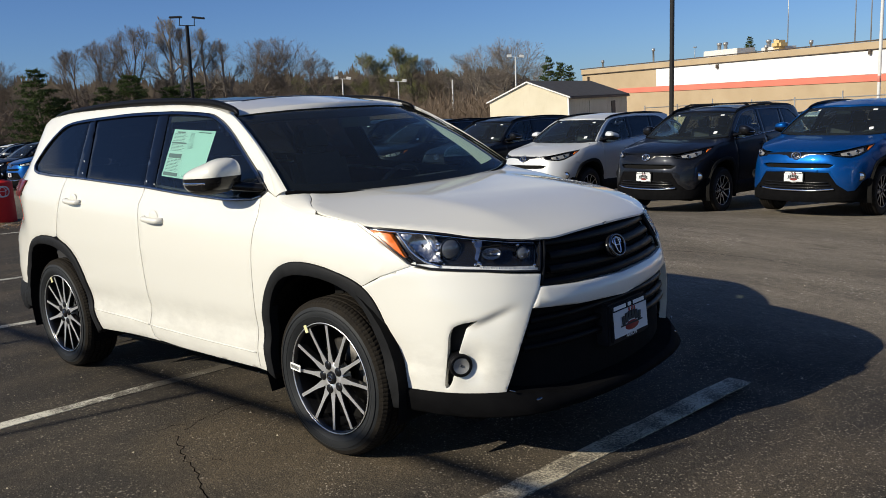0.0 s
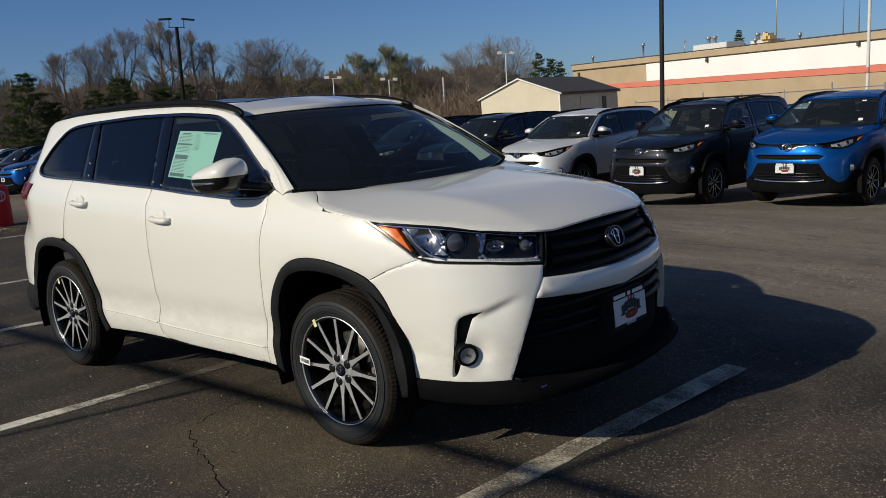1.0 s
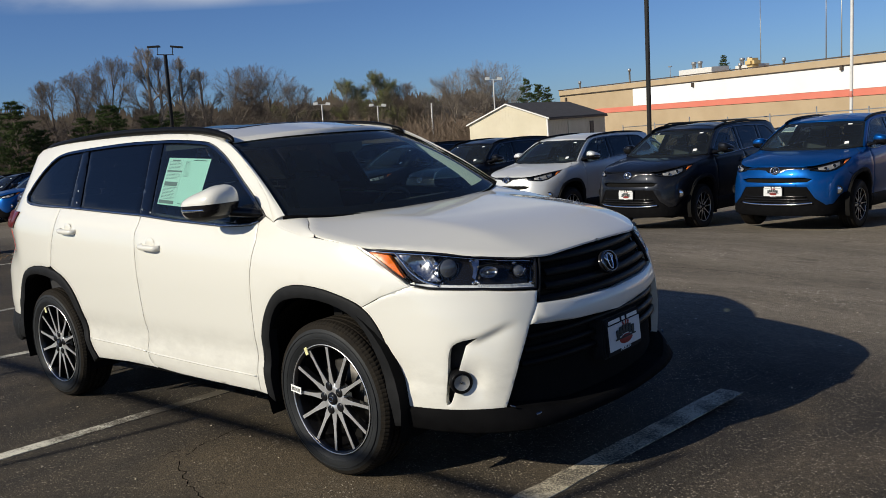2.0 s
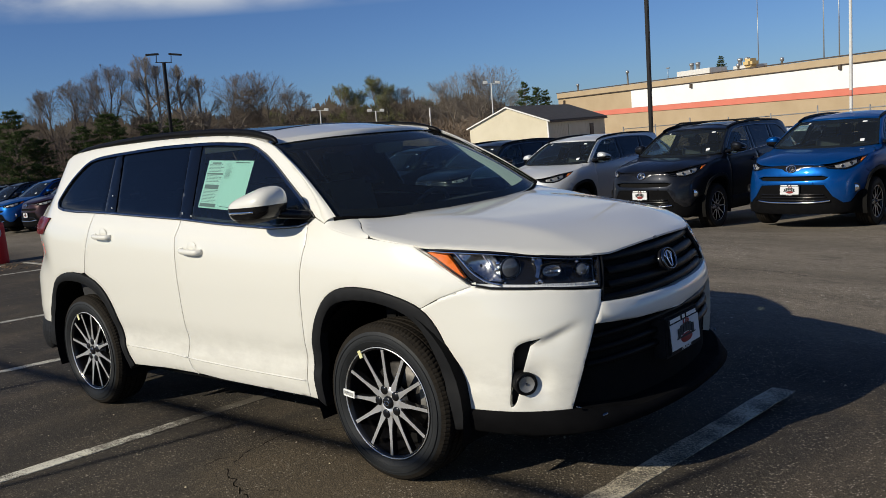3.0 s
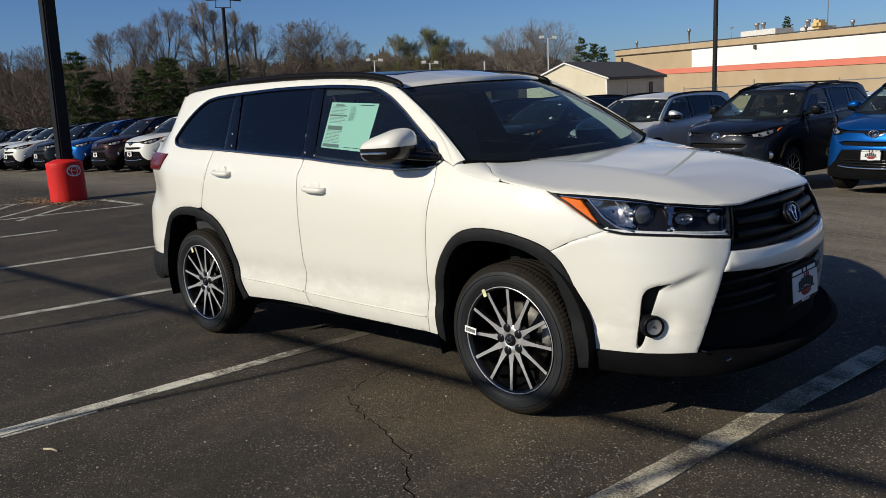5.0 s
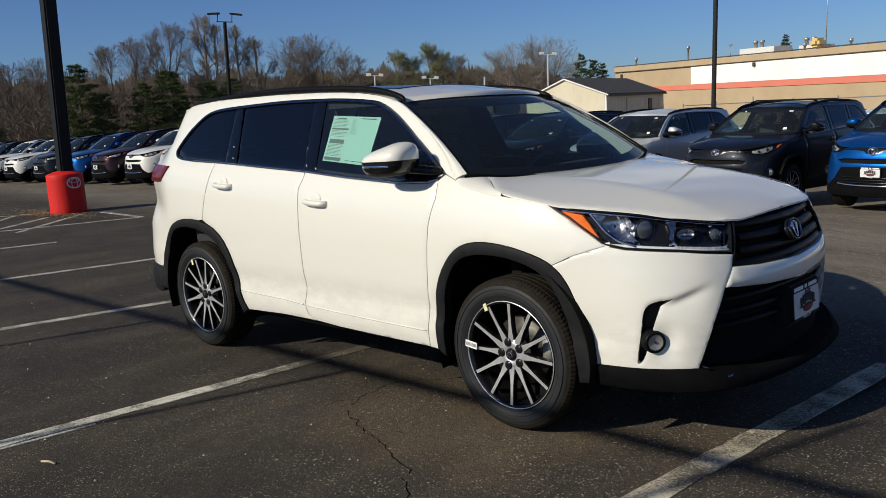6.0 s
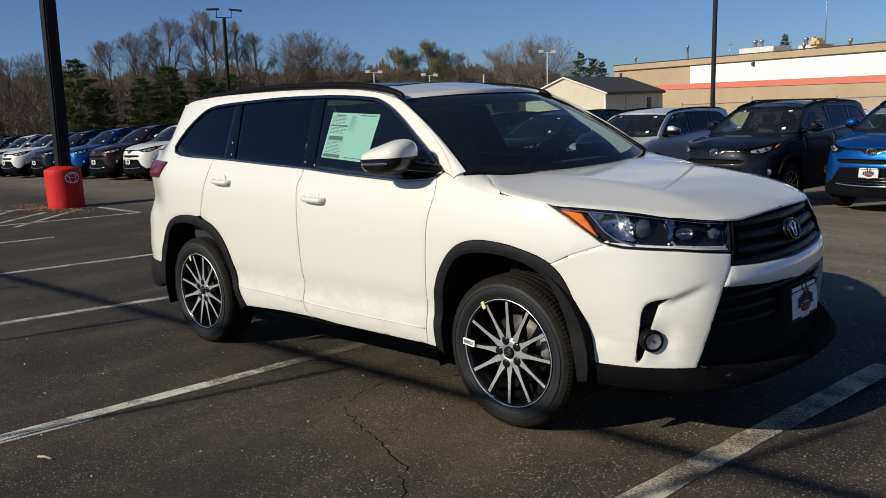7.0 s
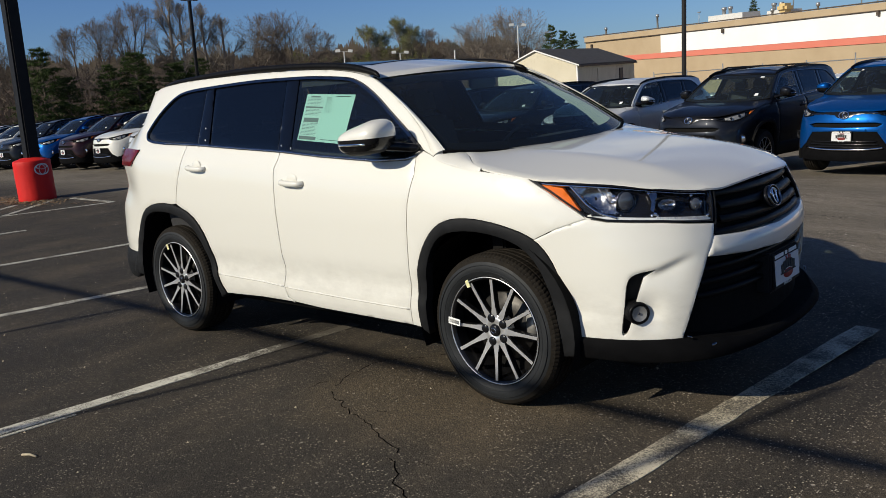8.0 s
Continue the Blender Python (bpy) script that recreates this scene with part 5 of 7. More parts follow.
            piece("reflector", *skin(m([(1.15, 1.050), (0.68, 0.978), (0.70, 0.945), (0.84, 0.932), (1.0, 0.952), (1.12, 0.99)]), hull, 0.05, (), 0, 0.01, 0.016), CASTING, lamp_ob, "bright reflector")
            for u0, z0, r0 in ((1.0, 0.992, 0.027), (0.82, 0.963, 0.023)):
                q = hull(u0, z0, 0.010) * (1, s, 1)
                piece("projector", *disc(r0, q, (0.85, 0.5 * s, 0.05), 0.012), GLOSSBLACK, lamp_ob)
                piece("projector_ring", *ring(r0 * 0.9, r0 * 1.08, q, (0.85, 0.5 * s, 0.05), 0.012), CHROME, lamp_ob)
        # door handles
        for u0, z0 in ((3.03, 1.078), (4.0, 1.160)):
            q = np.array([hull(u0 + d, z0 + 0.05 * d, o) for d, o in ((-0.095, 0.004), (-0.078, -0.022), (-0.03, -0.031), (0.03, -0.031), (0.074, -0.022), (0.092, 0.004))])
            v, f = tube(curve_of(q, 3), 0.0145, 10, 1.15)
            h = piece("door_handle", *mirrored((v, f), s), P, car)
            c = hull(u0 + 0.01, z0 + 0.004, 0.0)
            v, f = lathe([(-0.001, 0.001), (0.002, 0.038), (-0.004, 0.048)], 20)
            piece("handle_cup", *mirrored(moved(Matrix.Translation(Vector(c) + Vector((0.012, 0.002, 0.014))) @ Matrix.Diagonal((0.95, 0.8, 0.72, 1)), (v, f)), s), P, h)
        # door mirror
        mir = empty("door_mirror", None, car)
        steps, rows = 28, 14
        for nm, mat, lo, hi, lab in (("mirror_cap", P, 0.0, 1.0, ""), ("mirror_base", GLOSSBLACK, -0.72, 0.0, "gloss black lower shell"), ("mirror_foot", PLASTIC, -1.0, -0.72, "grained black lower edge")):
            v, f = [], []
            for i in range(rows + 1):
                zz = lo + (hi - lo) * i / rows
                rr = max(0.02, 1 - abs(zz) ** 2.6) ** (1 / 2.6)
                for j in range(steps):
                    w = 2 * math.pi * j / steps
                    c, sn = math.cos(w), math.sin(w)
                    ex = np.sign(c) * abs(c) ** 0.62
                    ey = np.sign(sn) * abs(sn) ** 0.7
                    out = 0.5 * (ey - ex) * rr
                    v.append((-0.650 + 0.012 * zz + 0.150 * rr * ex, 1.012 + 0.112 * rr * ey, 1.322 + (0.078 * (1 - 0.50 * out) if zz > 0 else 0.086) * zz + 0.004 * ex))
            f = [(i * steps + j, i * steps + (j + 1) % steps, (i + 1) * steps + (j + 1) % steps, (i + 1) * steps + j) for i in range(rows) for j in range(steps)]
            piece(nm, *mirrored((v, f), s), mat, mir, lab)
        v, f = tube(curve_of([(-0.56, 0.965, 1.275), (-0.49, 0.91, 1.262), (-0.44, 0.86, 1.25)], 4), [0.027] * 9, 10, 0.9)
        piece("mirror_arm", *mirrored((v, f), s), GLOSSBLACK, mir)
        v, f = tube(curve_of([(-0.806, 1.026, 1.295), (-0.752, 1.108, 1.297), (-0.65, 1.126, 1.298), (-0.56, 1.112, 1.299)], 4), 0.006, 6)
        piece("mirror_strip", *mirrored((v, f), s), CHROME, mir, "bright strip")
        v, f = skin([(2.07, 1.235), (2.16, 1.30), (2.30, 1.21), (2.16, 1.20)], hull, 0.05, (), 0, 0.01, -0.004)
        piece("mirror_sail", *mirrored((v, f), s), GLOSSBLACK, mir, "black triangular mirror base")
        # roof rail
        low = 0.022 if s > 0 and tall else 0.0
        rail = curve_of([(-0.865, 0.672, 1.622), (-0.92, 0.664, 1.650), (-1.13, 0.652, 1.694), (-1.45, 0.648, 1.722), (-1.95, 0.655, 1.741), (-2.4, 0.668, 1.739), (-2.8, 0.684, 1.722), (-3.0, 0.690, 1.705)], 5) - np.array((0, 0, low))
        v, f = tube(rail, np.interp(np.linspace(0, 1, len(rail)), [0, 0.08, 0.25, 0.5, 0.9, 1], [0.006, 0.014, 0.021, 0.021, 0.020, 0.008]), 10, 0.95)
        piece("roof_rail", *mirrored((v, f), s), SATINBLACK, car, "black roof rail")
        if s > 0 and tall:
            mir.matrix_basis = Matrix.Translation((-0.05, -0.045, -0.050))
        # wheel wells and wheels
        for x in (0.0, -2.79):
            v, f = [], []
            for i, w in enumerate(np.linspace(-0.35, math.pi + 0.35, 25)):
                v += [(x + 0.47 * math.cos(w), 0.935 * 1.0, 0.40 + 0.47 * math.sin(w)), (x + 0.47 * math.cos(w), 0.50, 0.40 + 0.47 * math.sin(w))]
                if i:
                    f.append((2 * i - 2, 2 * i - 1, 2 * i + 1, 2 * i))
            v.append((x, 0.50, 0.40))
            f += [(2 * i + 1, 2 * i + 3, 50) for i in range(24)]
            piece("wheel_well", *mirrored((v, f), s), LINER, car)
            wheel(car, (x, s * 0.8175, 0.376), s, "tall" if tall else "small", spokes=12 if tall else 10, rim=0.266 if tall else 0.24)
    # hood, roof, windscreen
    edge = [(-0.262, 0.755), (-0.178, 0.79), (-0.10, 0.857), (-0.02, 0.893), (0.10, 0.890), (0.224, 0.882), (0.329, 0.858), (0.56, 0.764), (0.76, 0.636), (0.895, 0.442), (0.926, 0.25), (0.937, 0.0)]
    edge = [tuple(p) for p in curve_of(edge, 5)]
    back = [(-0.095, 0.0), (-0.105, 0.25), (-0.155, 0.5), (-0.225, 0.68)]
    panel("hood", np.vstack([np.array(back + edge), (np.array(back + edge) * (1, -1))[::-1]]), P, 0.003, 0.008, fn=hood, soft=0.004)
    xs = [(-0.79 - 0.150 * (y / 0.6) ** 2, y) for y in np.linspace(0, 0.60, 6)]
    rf = np.array(xs + [(-1.6, 0.60), (-2.4, 0.60), (-3.0, 0.60), (-3.1, 0.4), (-3.12, 0.0)])
    panel("roof", np.vstack([rf, (rf * (1, -1))[::-1]]), P, 0.001, 0.02, fn=roof)
    rf = np.array([(-1.18, 0.0), (-1.2, 0.40), (-1.82, 0.41), (-1.84, 0.0)])
    panel("sunroof", np.vstack([rf, (rf * (1, -1))[::-1]]), PRIVACY if tall else P, 0, 0.004, -0.003, fn=roof, lab="dark glass sunroof")
    panel("windscreen", [(-1, 0), (-0.6, 0), (0, 0), (0.6, 0), (1, 0), (1, 1), (0.6, 1), (0, 1), (-0.6, 1), (-1, 1)], SCREEN, 0, 0.0, 0.012, fn=screen, st=0.12, lab="tinted windscreen glass")
    panel("windscreen_frame", [(-1, -0.0), (1, -0.0), (1, 1), (-1, 1)], DULLBLACK, 0, 0.01, 0.018, fn=screen, st=0.1, lab="black screen border", holes=[[(-0.93, 0.10), (0.93, 0.10), (0.95, 0.88), (0.3, 0.84), (-0.3, 0.84), (-0.95, 0.88)]])
    aa = np.concatenate([np.full(12, -1.0), np.linspace(-1, 1, 41), np.full(12, 1.0), np.linspace(1, -1, 41)])
    bb = np.concatenate([np.linspace(1, 0, 12, endpoint=False), np.zeros(41), np.linspace(0, 1, 13)[1:], np.ones(41)])
    v, f = tube(screen(aa * 0.998, 0.004 + bb * 0.992, 0.009 - 0.001 * (bb > 0.99)), np.where(bb > 0.99, 0.003, np.where(bb > 0.01, 0.005, 0.0085)), 8)
    piece("screen_seal", v, f, DULLBLACK, car, "black rubber seal round the windscreen")
    yy = np.linspace(-0.63, 0.63, 33)
    v, f = strip(roof(-0.79 - 0.150 * (yy / 0.6) ** 2, yy, 0.001), screen(yy / 0.655, np.full(33, 0.976), np.full(33, 0.008)), 4, 0.003, (0.5, 0, 0.8))
    piece("roof_header", v, f, P, car)
    v, f = strip([hull(np.array(u), np.array(1.36)) for u in np.linspace(4.87, BACK - 0.01, 12)], [roof(np.array(-3.05 - 0.07 * t), np.array(0.60 * (1 - t))) for t in np.linspace(0, 1, 12)], 5, 0.02, (-1, 0, 0.3))
    for s in (-1, 1):
        piece("rear_screen", *mirrored((v, f), s), PRIVACY, car)
        cap = strip([roof(np.array(x), np.array(0.60)) for x in (-2.95, -3.0, -3.05)], [hull(np.array(u), np.array(z)) for u, z in ((4.72, 1.695), (4.80, 1.66), (4.87, 1.45))], 3, 0.01)
        piece("spoiler_corner", *mirrored(cap, s), P, car)
    v, f = [], []
    for y in np.linspace(-0.64, 0.64, 17):
        e = (abs(y) / 0.64) ** 3
        front_z = float(roof(np.array(-2.90), np.array(y))[2])
        v += [(-2.90, y, front_z + 0.003), (-3.10, y, 1.712 - 0.022 * e), (-3.262 + 0.02 * e, y, 1.700 - 0.020 * e), (-3.270 + 0.02 * e, y, 1.688 - 0.020 * e), (-3.235 + 0.02 * e, y, 1.632), (-2.95, y, 1.622)]
    f = [(6 * i + a, 6 * i + (a + 1) % 6, 6 * i + 6 + (a + 1) % 6, 6 * i + 6 + a) for i in range(16) for a in range(6)] + [tuple(range(6))[::-1], tuple(range(96, 102))]
    piece("tail_spoiler", v, f, P, car, "", False)
    # front end
    if tall:
        for s in (-1, 1):
            m = lambda p: (np.array(p, float) if s > 0 else flip(p))
            pocket = curve_of([(0.838, 0.703), (0.927, 0.686), (0.964, 0.647), (0.978, 0.547), (0.995, 0.428), (0.975, 0.428), (0.955, 0.472), (0.927, 0.574), (0.892, 0.670)], 3)
            def lift(u, z):
                """The scoop beside the fog lamp, under a sharp crease."""
                u = abs(u)
                top = np.interp(u, [0.62, 0.70, 0.84, 0.93], [0.775, 0.755, 0.705, 0.69])
                d = np.clip((top - z) / 0.040 + 0.3, 0, 1)
                fade = np.exp(-np.maximum(0, top - z - 0.03) / 0.09)
                wide = np.clip((u - 0.63) / 0.16, 0, 1) * np.clip((0.965 - u) / 0.07, 0, 1)
                bowl = np.exp(-(((u - 0.865) / 0.055) ** 2) - ((z - 0.515) / 0.07) ** 2)
                return 0.020 * d * d * (3 - 2 * d) * fade * wide * wide * (3 - 2 * wide) + 0.022 * bowl
            panel("front_bumper", m([(0.525, 0.868), (0.795, 0.898), (1.049, 0.913), (1.137, 0.929), (1.277, 0.884)] + [tuple(p) for p in FRONT_ARCH[24:]] +
                  [(1.058, 0.385), (0.815, 0.387), (0.738, 0.388), (0.663, 0.584), (0.596, 0.734), (0.546, 0.812)]), P, gap=0.0010, soft=0.0022, holes=[m(pocket)], edge=0.035, lift=lift, st=0.011)
            panel("fog_lamp_recess", m(shrunk(pocket, -0.02)), PLASTIC, 0, 0.0, 0.06, lab="black fog lamp recess")
            fog = empty("fog_lamp", None, car)
            q = hull(0.920, 0.519, 0.0) * (1, s, 1)
            w = (0.80, 0.60 * s, 0.0)
            piece("bezel", *joined(ring(0.034, 0.050, q, w, 0.014), disc(0.049, np.array(q) - 0.004 * np.array(w), w, 0.06)), SATINBLACK, fog, "black round bezel")
            v, f = lathe([(-0.009 * (1 - (r / 0.034) ** 2), r) for r in np.linspace(0.0005, 0.034, 8)], 28)
            piece("reflector", *moved(Matrix.Translation(np.array(q) + 0.0125 * np.array(w)) @ Vector(w).to_track_quat("Y", "Z").to_matrix().to_4x4(), (v, f)), CASTING, fog)
            piece("bulb", *bead(np.array(q) + 0.006 * np.array(w), 0.006), DARKCHROME, fog)
            piece("lens", *disc(0.040, np.array(q) + 0.014 * np.array(w), w, 0.006), LENS, fog)
        up = [(0.0, 1.008), (0.25, 1.008), (0.455, 1.003), (0.478, 0.971), (0.522, 0.876), (0.541, 0.818), (0.33, 0.802), (0.0, 0.792)]
        grille = panel("upper_grille", both(up), LINER, 0.0, 0.02, 0.055, lab="black upper grille")
        for z0, half, th in ((0.985, 0.46, 0.020), (0.928, 0.44, 0.024), (0.872, 0.46, 0.024), (0.823, 0.52, 0.016)):
            u = np.linspace(-half, half, 25)
            mid = np.full(25, z0) - 0.010 * (1 - (abs(u) / half) ** 2)
            rows = [hull(u, mid + dz, o) for dz, o in ((0.019, 0.034), (0.015, 0.020), (-0.010, 0.016), (-0.016, 0.024), (-0.014, 0.050))]
            v = np.vstack(rows)
            f = [(25 * a + k, 25 * a + k + 1, 25 * a + k + 26, 25 * a + k + 25) for a in range(4) for k in range(24)]
            piece("slat", v, f, SATINBLACK, grille)
        for s in (-1, 1):
            v, f = tube(np.array([hull(np.array(s * u), np.array(z), 0.012) for u, z in ((0.455, 0.995), (0.472, 0.95), (0.508, 0.87), (0.526, 0.826))]), 0.007, 8)
            piece("grille_side", v, f, PLASTIC, grille)
        panel("grille_bar", both([(0, 0.792), (0.33, 0.802), (0.543, 0.818), (0.596, 0.734), (0.35, 0.712), (0.0, 0.692)]), P, 0.002, 0.03, -0.004, soft=0.008)
        low = panel("lower_grille", both([(0, 0.692), (0.35, 0.712), (0.594, 0.732), (0.663, 0.584), (0.742, 0.388), (0.4, 0.36), (0, 0.35)]), LINER, 0, 0.02, 0.06, lab="black lower grille")
        for z0, share, deep in ((0.668, 0.97, 0.028), (0.612, 0.97, 0.028), (0.556, 0.97, 0.028)):
            half = share * np.interp(z0, [0.388, 0.584, 0.734], [0.72, 0.65, 0.585])
            u = np.linspace(-half, half, 33)
            rows = [hull(u, np.full(33, z0) + dz, deep + o) for dz, o in ((0.021, 0.020), (0.017, 0.003), (0.0, 0.0), (-0.006, 0.006), (-0.008, 0.04))]
            f = [(33 * a + k, 33 * a + k + 1, 33 * a + k + 34, 33 * a + k + 33) for a in range(4) for k in range(32)]
            piece("slat", np.vstack(rows), f, SATINBLACK, low)
        jut = lambda u, z: -0.040 * np.clip((0.95 - abs(u)) / 0.30, 0, 1) * np.clip((0.375 - z) / 0.045, 0, 1)
        lip = [(0.0, 0.345), (0.40, 0.354), (0.742, 0.400), (1.0, 0.400), (1.215, 0.400), (1.225, 0.300), (0.98, 0.296), (0.69, 0.300), (0.35, 0.302), (0.0, 0.300)]
        panel("front_lip", both(lip), DULLBLACK, 0.001, 0.05, -0.019, soft=0.010, lab="black lower lip",
              lift=jut)
        u = np.linspace(-0.735, 0.735, 41)
        top = np.interp(abs(u), [0, 0.40, 0.742], [0.345, 0.354, 0.400])
        piece("lip_shelf", *strip(hull(u, top - 0.004, -0.010 + jut(u, top)), hull(u, top + 0.012, 0.075), 4), DULLBLACK, car)
        for s in (-1, 1):
            v, f = tube(hull(s * np.linspace(0.585, 0.630, 6), np.linspace(0.362, 0.350, 6), -0.024), [0.001, 0.006, 0.010, 0.010, 0.007, 0.001], 8)
            piece("lip_insert", v, f, DARKCHROME, car, "small bright insert in the lower lip")
            v, f = tube(hull(s * np.linspace(0.700, 0.726, 5), np.linspace(0.400, 0.412, 5), -0.020), [0.001, 0.004, 0.006, 0.004, 0.001], 8)
            piece("lip_insert", v, f, DARKCHROME, car, "small bright insert in the lower lip")
        q, w = hull(0.0, 0.912, -0.002), (0.94, 0, 0.30)
        badge = empty("badge", None, car)
        piece("badge_back", *moved(Matrix.Translation(q) @ Matrix.Diagonal((1, 1.28, 1, 1)) @ Matrix.Translation(-Vector(q)), disc(0.052, q, w, 0.02)), GLOSSBLACK, badge)
        piece("badge_ring", *ring(0.044, 0.052, np.array(q) + 0.006 * np.array(w), w, 0.008, 1.28, 1.0), DARKCHROME, badge, "chrome oval ring")
        piece("badge_oval", *ring(0.026, 0.033, np.array(q) + 0.006 * np.array(w), w, 0.007, 0.62, 1.25), CHROME, badge)
        piece("badge_bow", *ring(0.026, 0.032, np.array(q) + 0.006 * np.array(w) + np.array((-0.006, 0, 0.017)), w, 0.006, 1.15, 0.60), CHROME, badge)
        plate_back = part("plate_mount", box((0.10, 0.34, 0.19), (0.995, 0, 0.575), 0.01), PLASTIC, car)
        dealer_plate(car, (1.052, 0.0, 0.578), 3)
    else:
        front = both([(0, 1.012), (0.50, 0.985), (0.55, 0.940), (0.70, 0.921), (0.86, 0.911), (1.02, 0.936), (1.2, 0.996), (1.30, 1.045), (1.277, 0.886)] +
                     [tuple(p) for p in FRONT_ARCH[24:32]] + [(1.18, 0.60), (1.05, 0.56), (0.90, 0.44), (0.78, 0.43), (0.62, 0.53), (0.50, 0.70), (0.0, 0.715)])
        panel("front_bumper", front, P, 0.002, 0.03, holes=[both([(0, 0.835), (0.46, 0.835), (0.58, 0.815), (0.50, 0.775), (0, 0.765)])], st=0.05)
        nose = panel("nose_strip", both([(0, 1.004), (0.30, 0.992), (0.56, 0.974), (0.56, 0.956), (0.30, 0.962), (0.16, 0.950), (0.10, 0.912), (0, 0.900)]), GLOSSBLACK, 0, 0.02, -0.003, lab="black strip between the lamps")
        panel("upper_grille", both([(0, 0.835), (0.46, 0.835), (0.58, 0.815), (0.50, 0.775), (0, 0.765)]), LINER, -0.01, 0.0, 0.04)
        low = panel("lower_grille", both([(0, 0.72), (0.50, 0.705), (0.62, 0.535), (0.78, 0.435), (0.90, 0.445), (1.05, 0.565), (1.18, 0.605), (1.25, 0.58), (1.225, 0.30), (0.6, 0.27), (0, 0.26)]), DULLBLACK, 0, 0.03, 0.008, lab="black lower front")
        for z0, half in ((0.56, 0.50), (0.52, 0.53), (0.48, 0.55)):
            u = np.linspace(-half, half, 17)
            piece("slat", *tube(hull(u, np.full(17, z0), 0.0), 0.010, 6), GLOSSBLACK, low)
        u = np.linspace(-0.58, 0.58, 17)
        piece("bright_bar", *tube(hull(u, np.full(17, 0.44) + 0.03 * (abs(u) / 0.58) ** 3, -0.012), 0.014, 8), CHROME, low, "chrome bar in the lower front")
        for s in (-1, 1):
            q = hull(1.0, 0.64, -0.002) * (1, s, 1)
            w = (0.85, 0.52 * s, 0.0)
            fog = empty("fog_lamp", None, car)
            piece("bezel", *joined(ring(0.05, 0.068, q, w, 0.016)), PLASTIC, fog)
            piece("lens", *disc(0.05, np.array(q) + 0.004 * np.array(w), w, 0.01), CHROME, fog)
        q, w = hull(0.0, 0.948, -0.010), (0.92, 0, 0.38)
        badge = empty("badge", None, car)
        piece("badge_back", *moved(Matrix.Translation(q) @ Matrix.Diagonal((1, 1.3, 1, 1)) @ Matrix.Translation(-Vector(q)), disc(0.062, q, w, 0.02)), GLOSSBLACK, badge)
        piece("badge_ring", *ring(0.048, 0.062, np.array(q) + 0.006 * np.array(w), w, 0.010, 1.3, 1.0), CHROME, badge, "chrome oval ring")
        piece("badge_oval", *ring(0.026, 0.038, np.array(q) + 0.006 * np.array(w), w, 0.008, 0.65, 1.2), CHROME, badge)
        dealer_plate(car, (1.062, 0.0, 0.635), 2)
    # inner shell, floor, cabin
    inner = [(0.05, 0.99), (0.9, 0.99), (1.4, 1.08), (1.72, 1.12), (2.1, 1.16), (3.1, 1.20), (4.3, 1.27), (BACK - 0.05, 1.30), (BACK - 0.05, 0.36), (5.13, 0.36)] + [(a + 0.03 * (1 if a > 4.45 else -1), b + 0.03) for a, b in REAR_ARCH[::-1]] + \
            [(3.85, 0.30), (2.2, 0.30)] + [(a + 0.03 * (1 if a > 1.7 else -1), b + 0.03) for a, b in FRONT_ARCH] + [(1.1, 0.30), (0.05, 0.30)]
    for s in (-1, 1):
        piece("inner_shell", *mirrored(skin(inner, hull, 0.10, (), 0, 0.0, 0.075), s), LINER, car)
    part("floor_pan", box((4.3, 1.50, 0.10), (-1.40, 0, 0.30), 0.02), LINER, car)
    part("bulkhead", box((0.08, 1.55, 0.75), (-0.05, 0, 0.70), 0.01), LINER, car)
    cabin = empty("cabin", None, car)
    v, f = strip([(-0.12, y, 1.165) for y in np.linspace(-0.74, 0.74, 11)], [(-0.62, y, 1.13 + (0.06 if 0.15 < y < 0.6 else 0)) for y in np.linspace(-0.74, 0.74, 11)], 5, 0.03)
    piece("dashboard", v, f, INTERIOR, cabin)
    part("dash_front", box((0.10, 1.46, 0.40), (-0.64, 0, 0.95), 0.03), INTERIOR, cabin)
    for x, ys in ((-1.45, (-0.38, 0.38)), (-2.35, (-0.45, 0.0, 0.45)), (-3.0, (-0.4, 0.4))):
        for y in ys:
            tilt = Matrix.Rotation(radians(-14), 4, "Y")
            part("seat_back", box((0.13, 0.48 if x > -2 else 0.40, 0.66), (x, y, 1.02), 0.05, tilt), INTERIOR, cabin)
            part("headrest", box((0.10, 0.27, 0.19), (x - 0.12, y, 1.44), 0.04, tilt), INTERIOR, cabin)
            part("seat_base", box((0.50, 0.48 if x > -2 else 0.40, 0.16), (x + 0.27, y, 0.66), 0.05), INTERIOR, cabin)
    piece("steering_wheel", *ring(0.165, 0.195, (-0.80, 0.40, 1.09), (-0.9, 0, 0.45), 0.014), INTERIOR, cabin)
    for y in (-0.36, 0.36):
        part("sun_visor", box((0.20, 0.46, 0.022), (-1.02, y, 1.600), 0.008, Matrix.Rotation(radians(-14), 4, "Y")), INTERIOR, cabin)
    part("inside_mirror", box((0.03, 0.24, 0.065), (-0.70, 0, 1.545), 0.012), GLOSSBLACK, cabin)
    for s in (-1, 1):
        v, f = strip([hull(np.array(u), np.array(1.18), 0.05) for u in np.linspace(2.2, 4.6, 9)], [hull(np.array(u), np.array(0.55), 0.10) for u in np.linspace(2.2, 4.6, 9)], 3)
        piece("door_lining", *mirrored((v, f), s), INTERIOR, cabin)
        v, f = strip([hull(np.array(u), np.array(1.24 + 0.07 * (u - 3.1)), 0.05) for u in (3.08, 3.25)], [hull(np.array(u), np.array(1.66), 0.045) for u in (3.17, 3.33)], 3)
        piece("pillar_lining", *mirrored((v, f), s), INTERIOR, cabin)
        if tall:
            dlo = np.vstack([DLO_TOP, BELT])
            out = shrunk(dlo, -0.035)
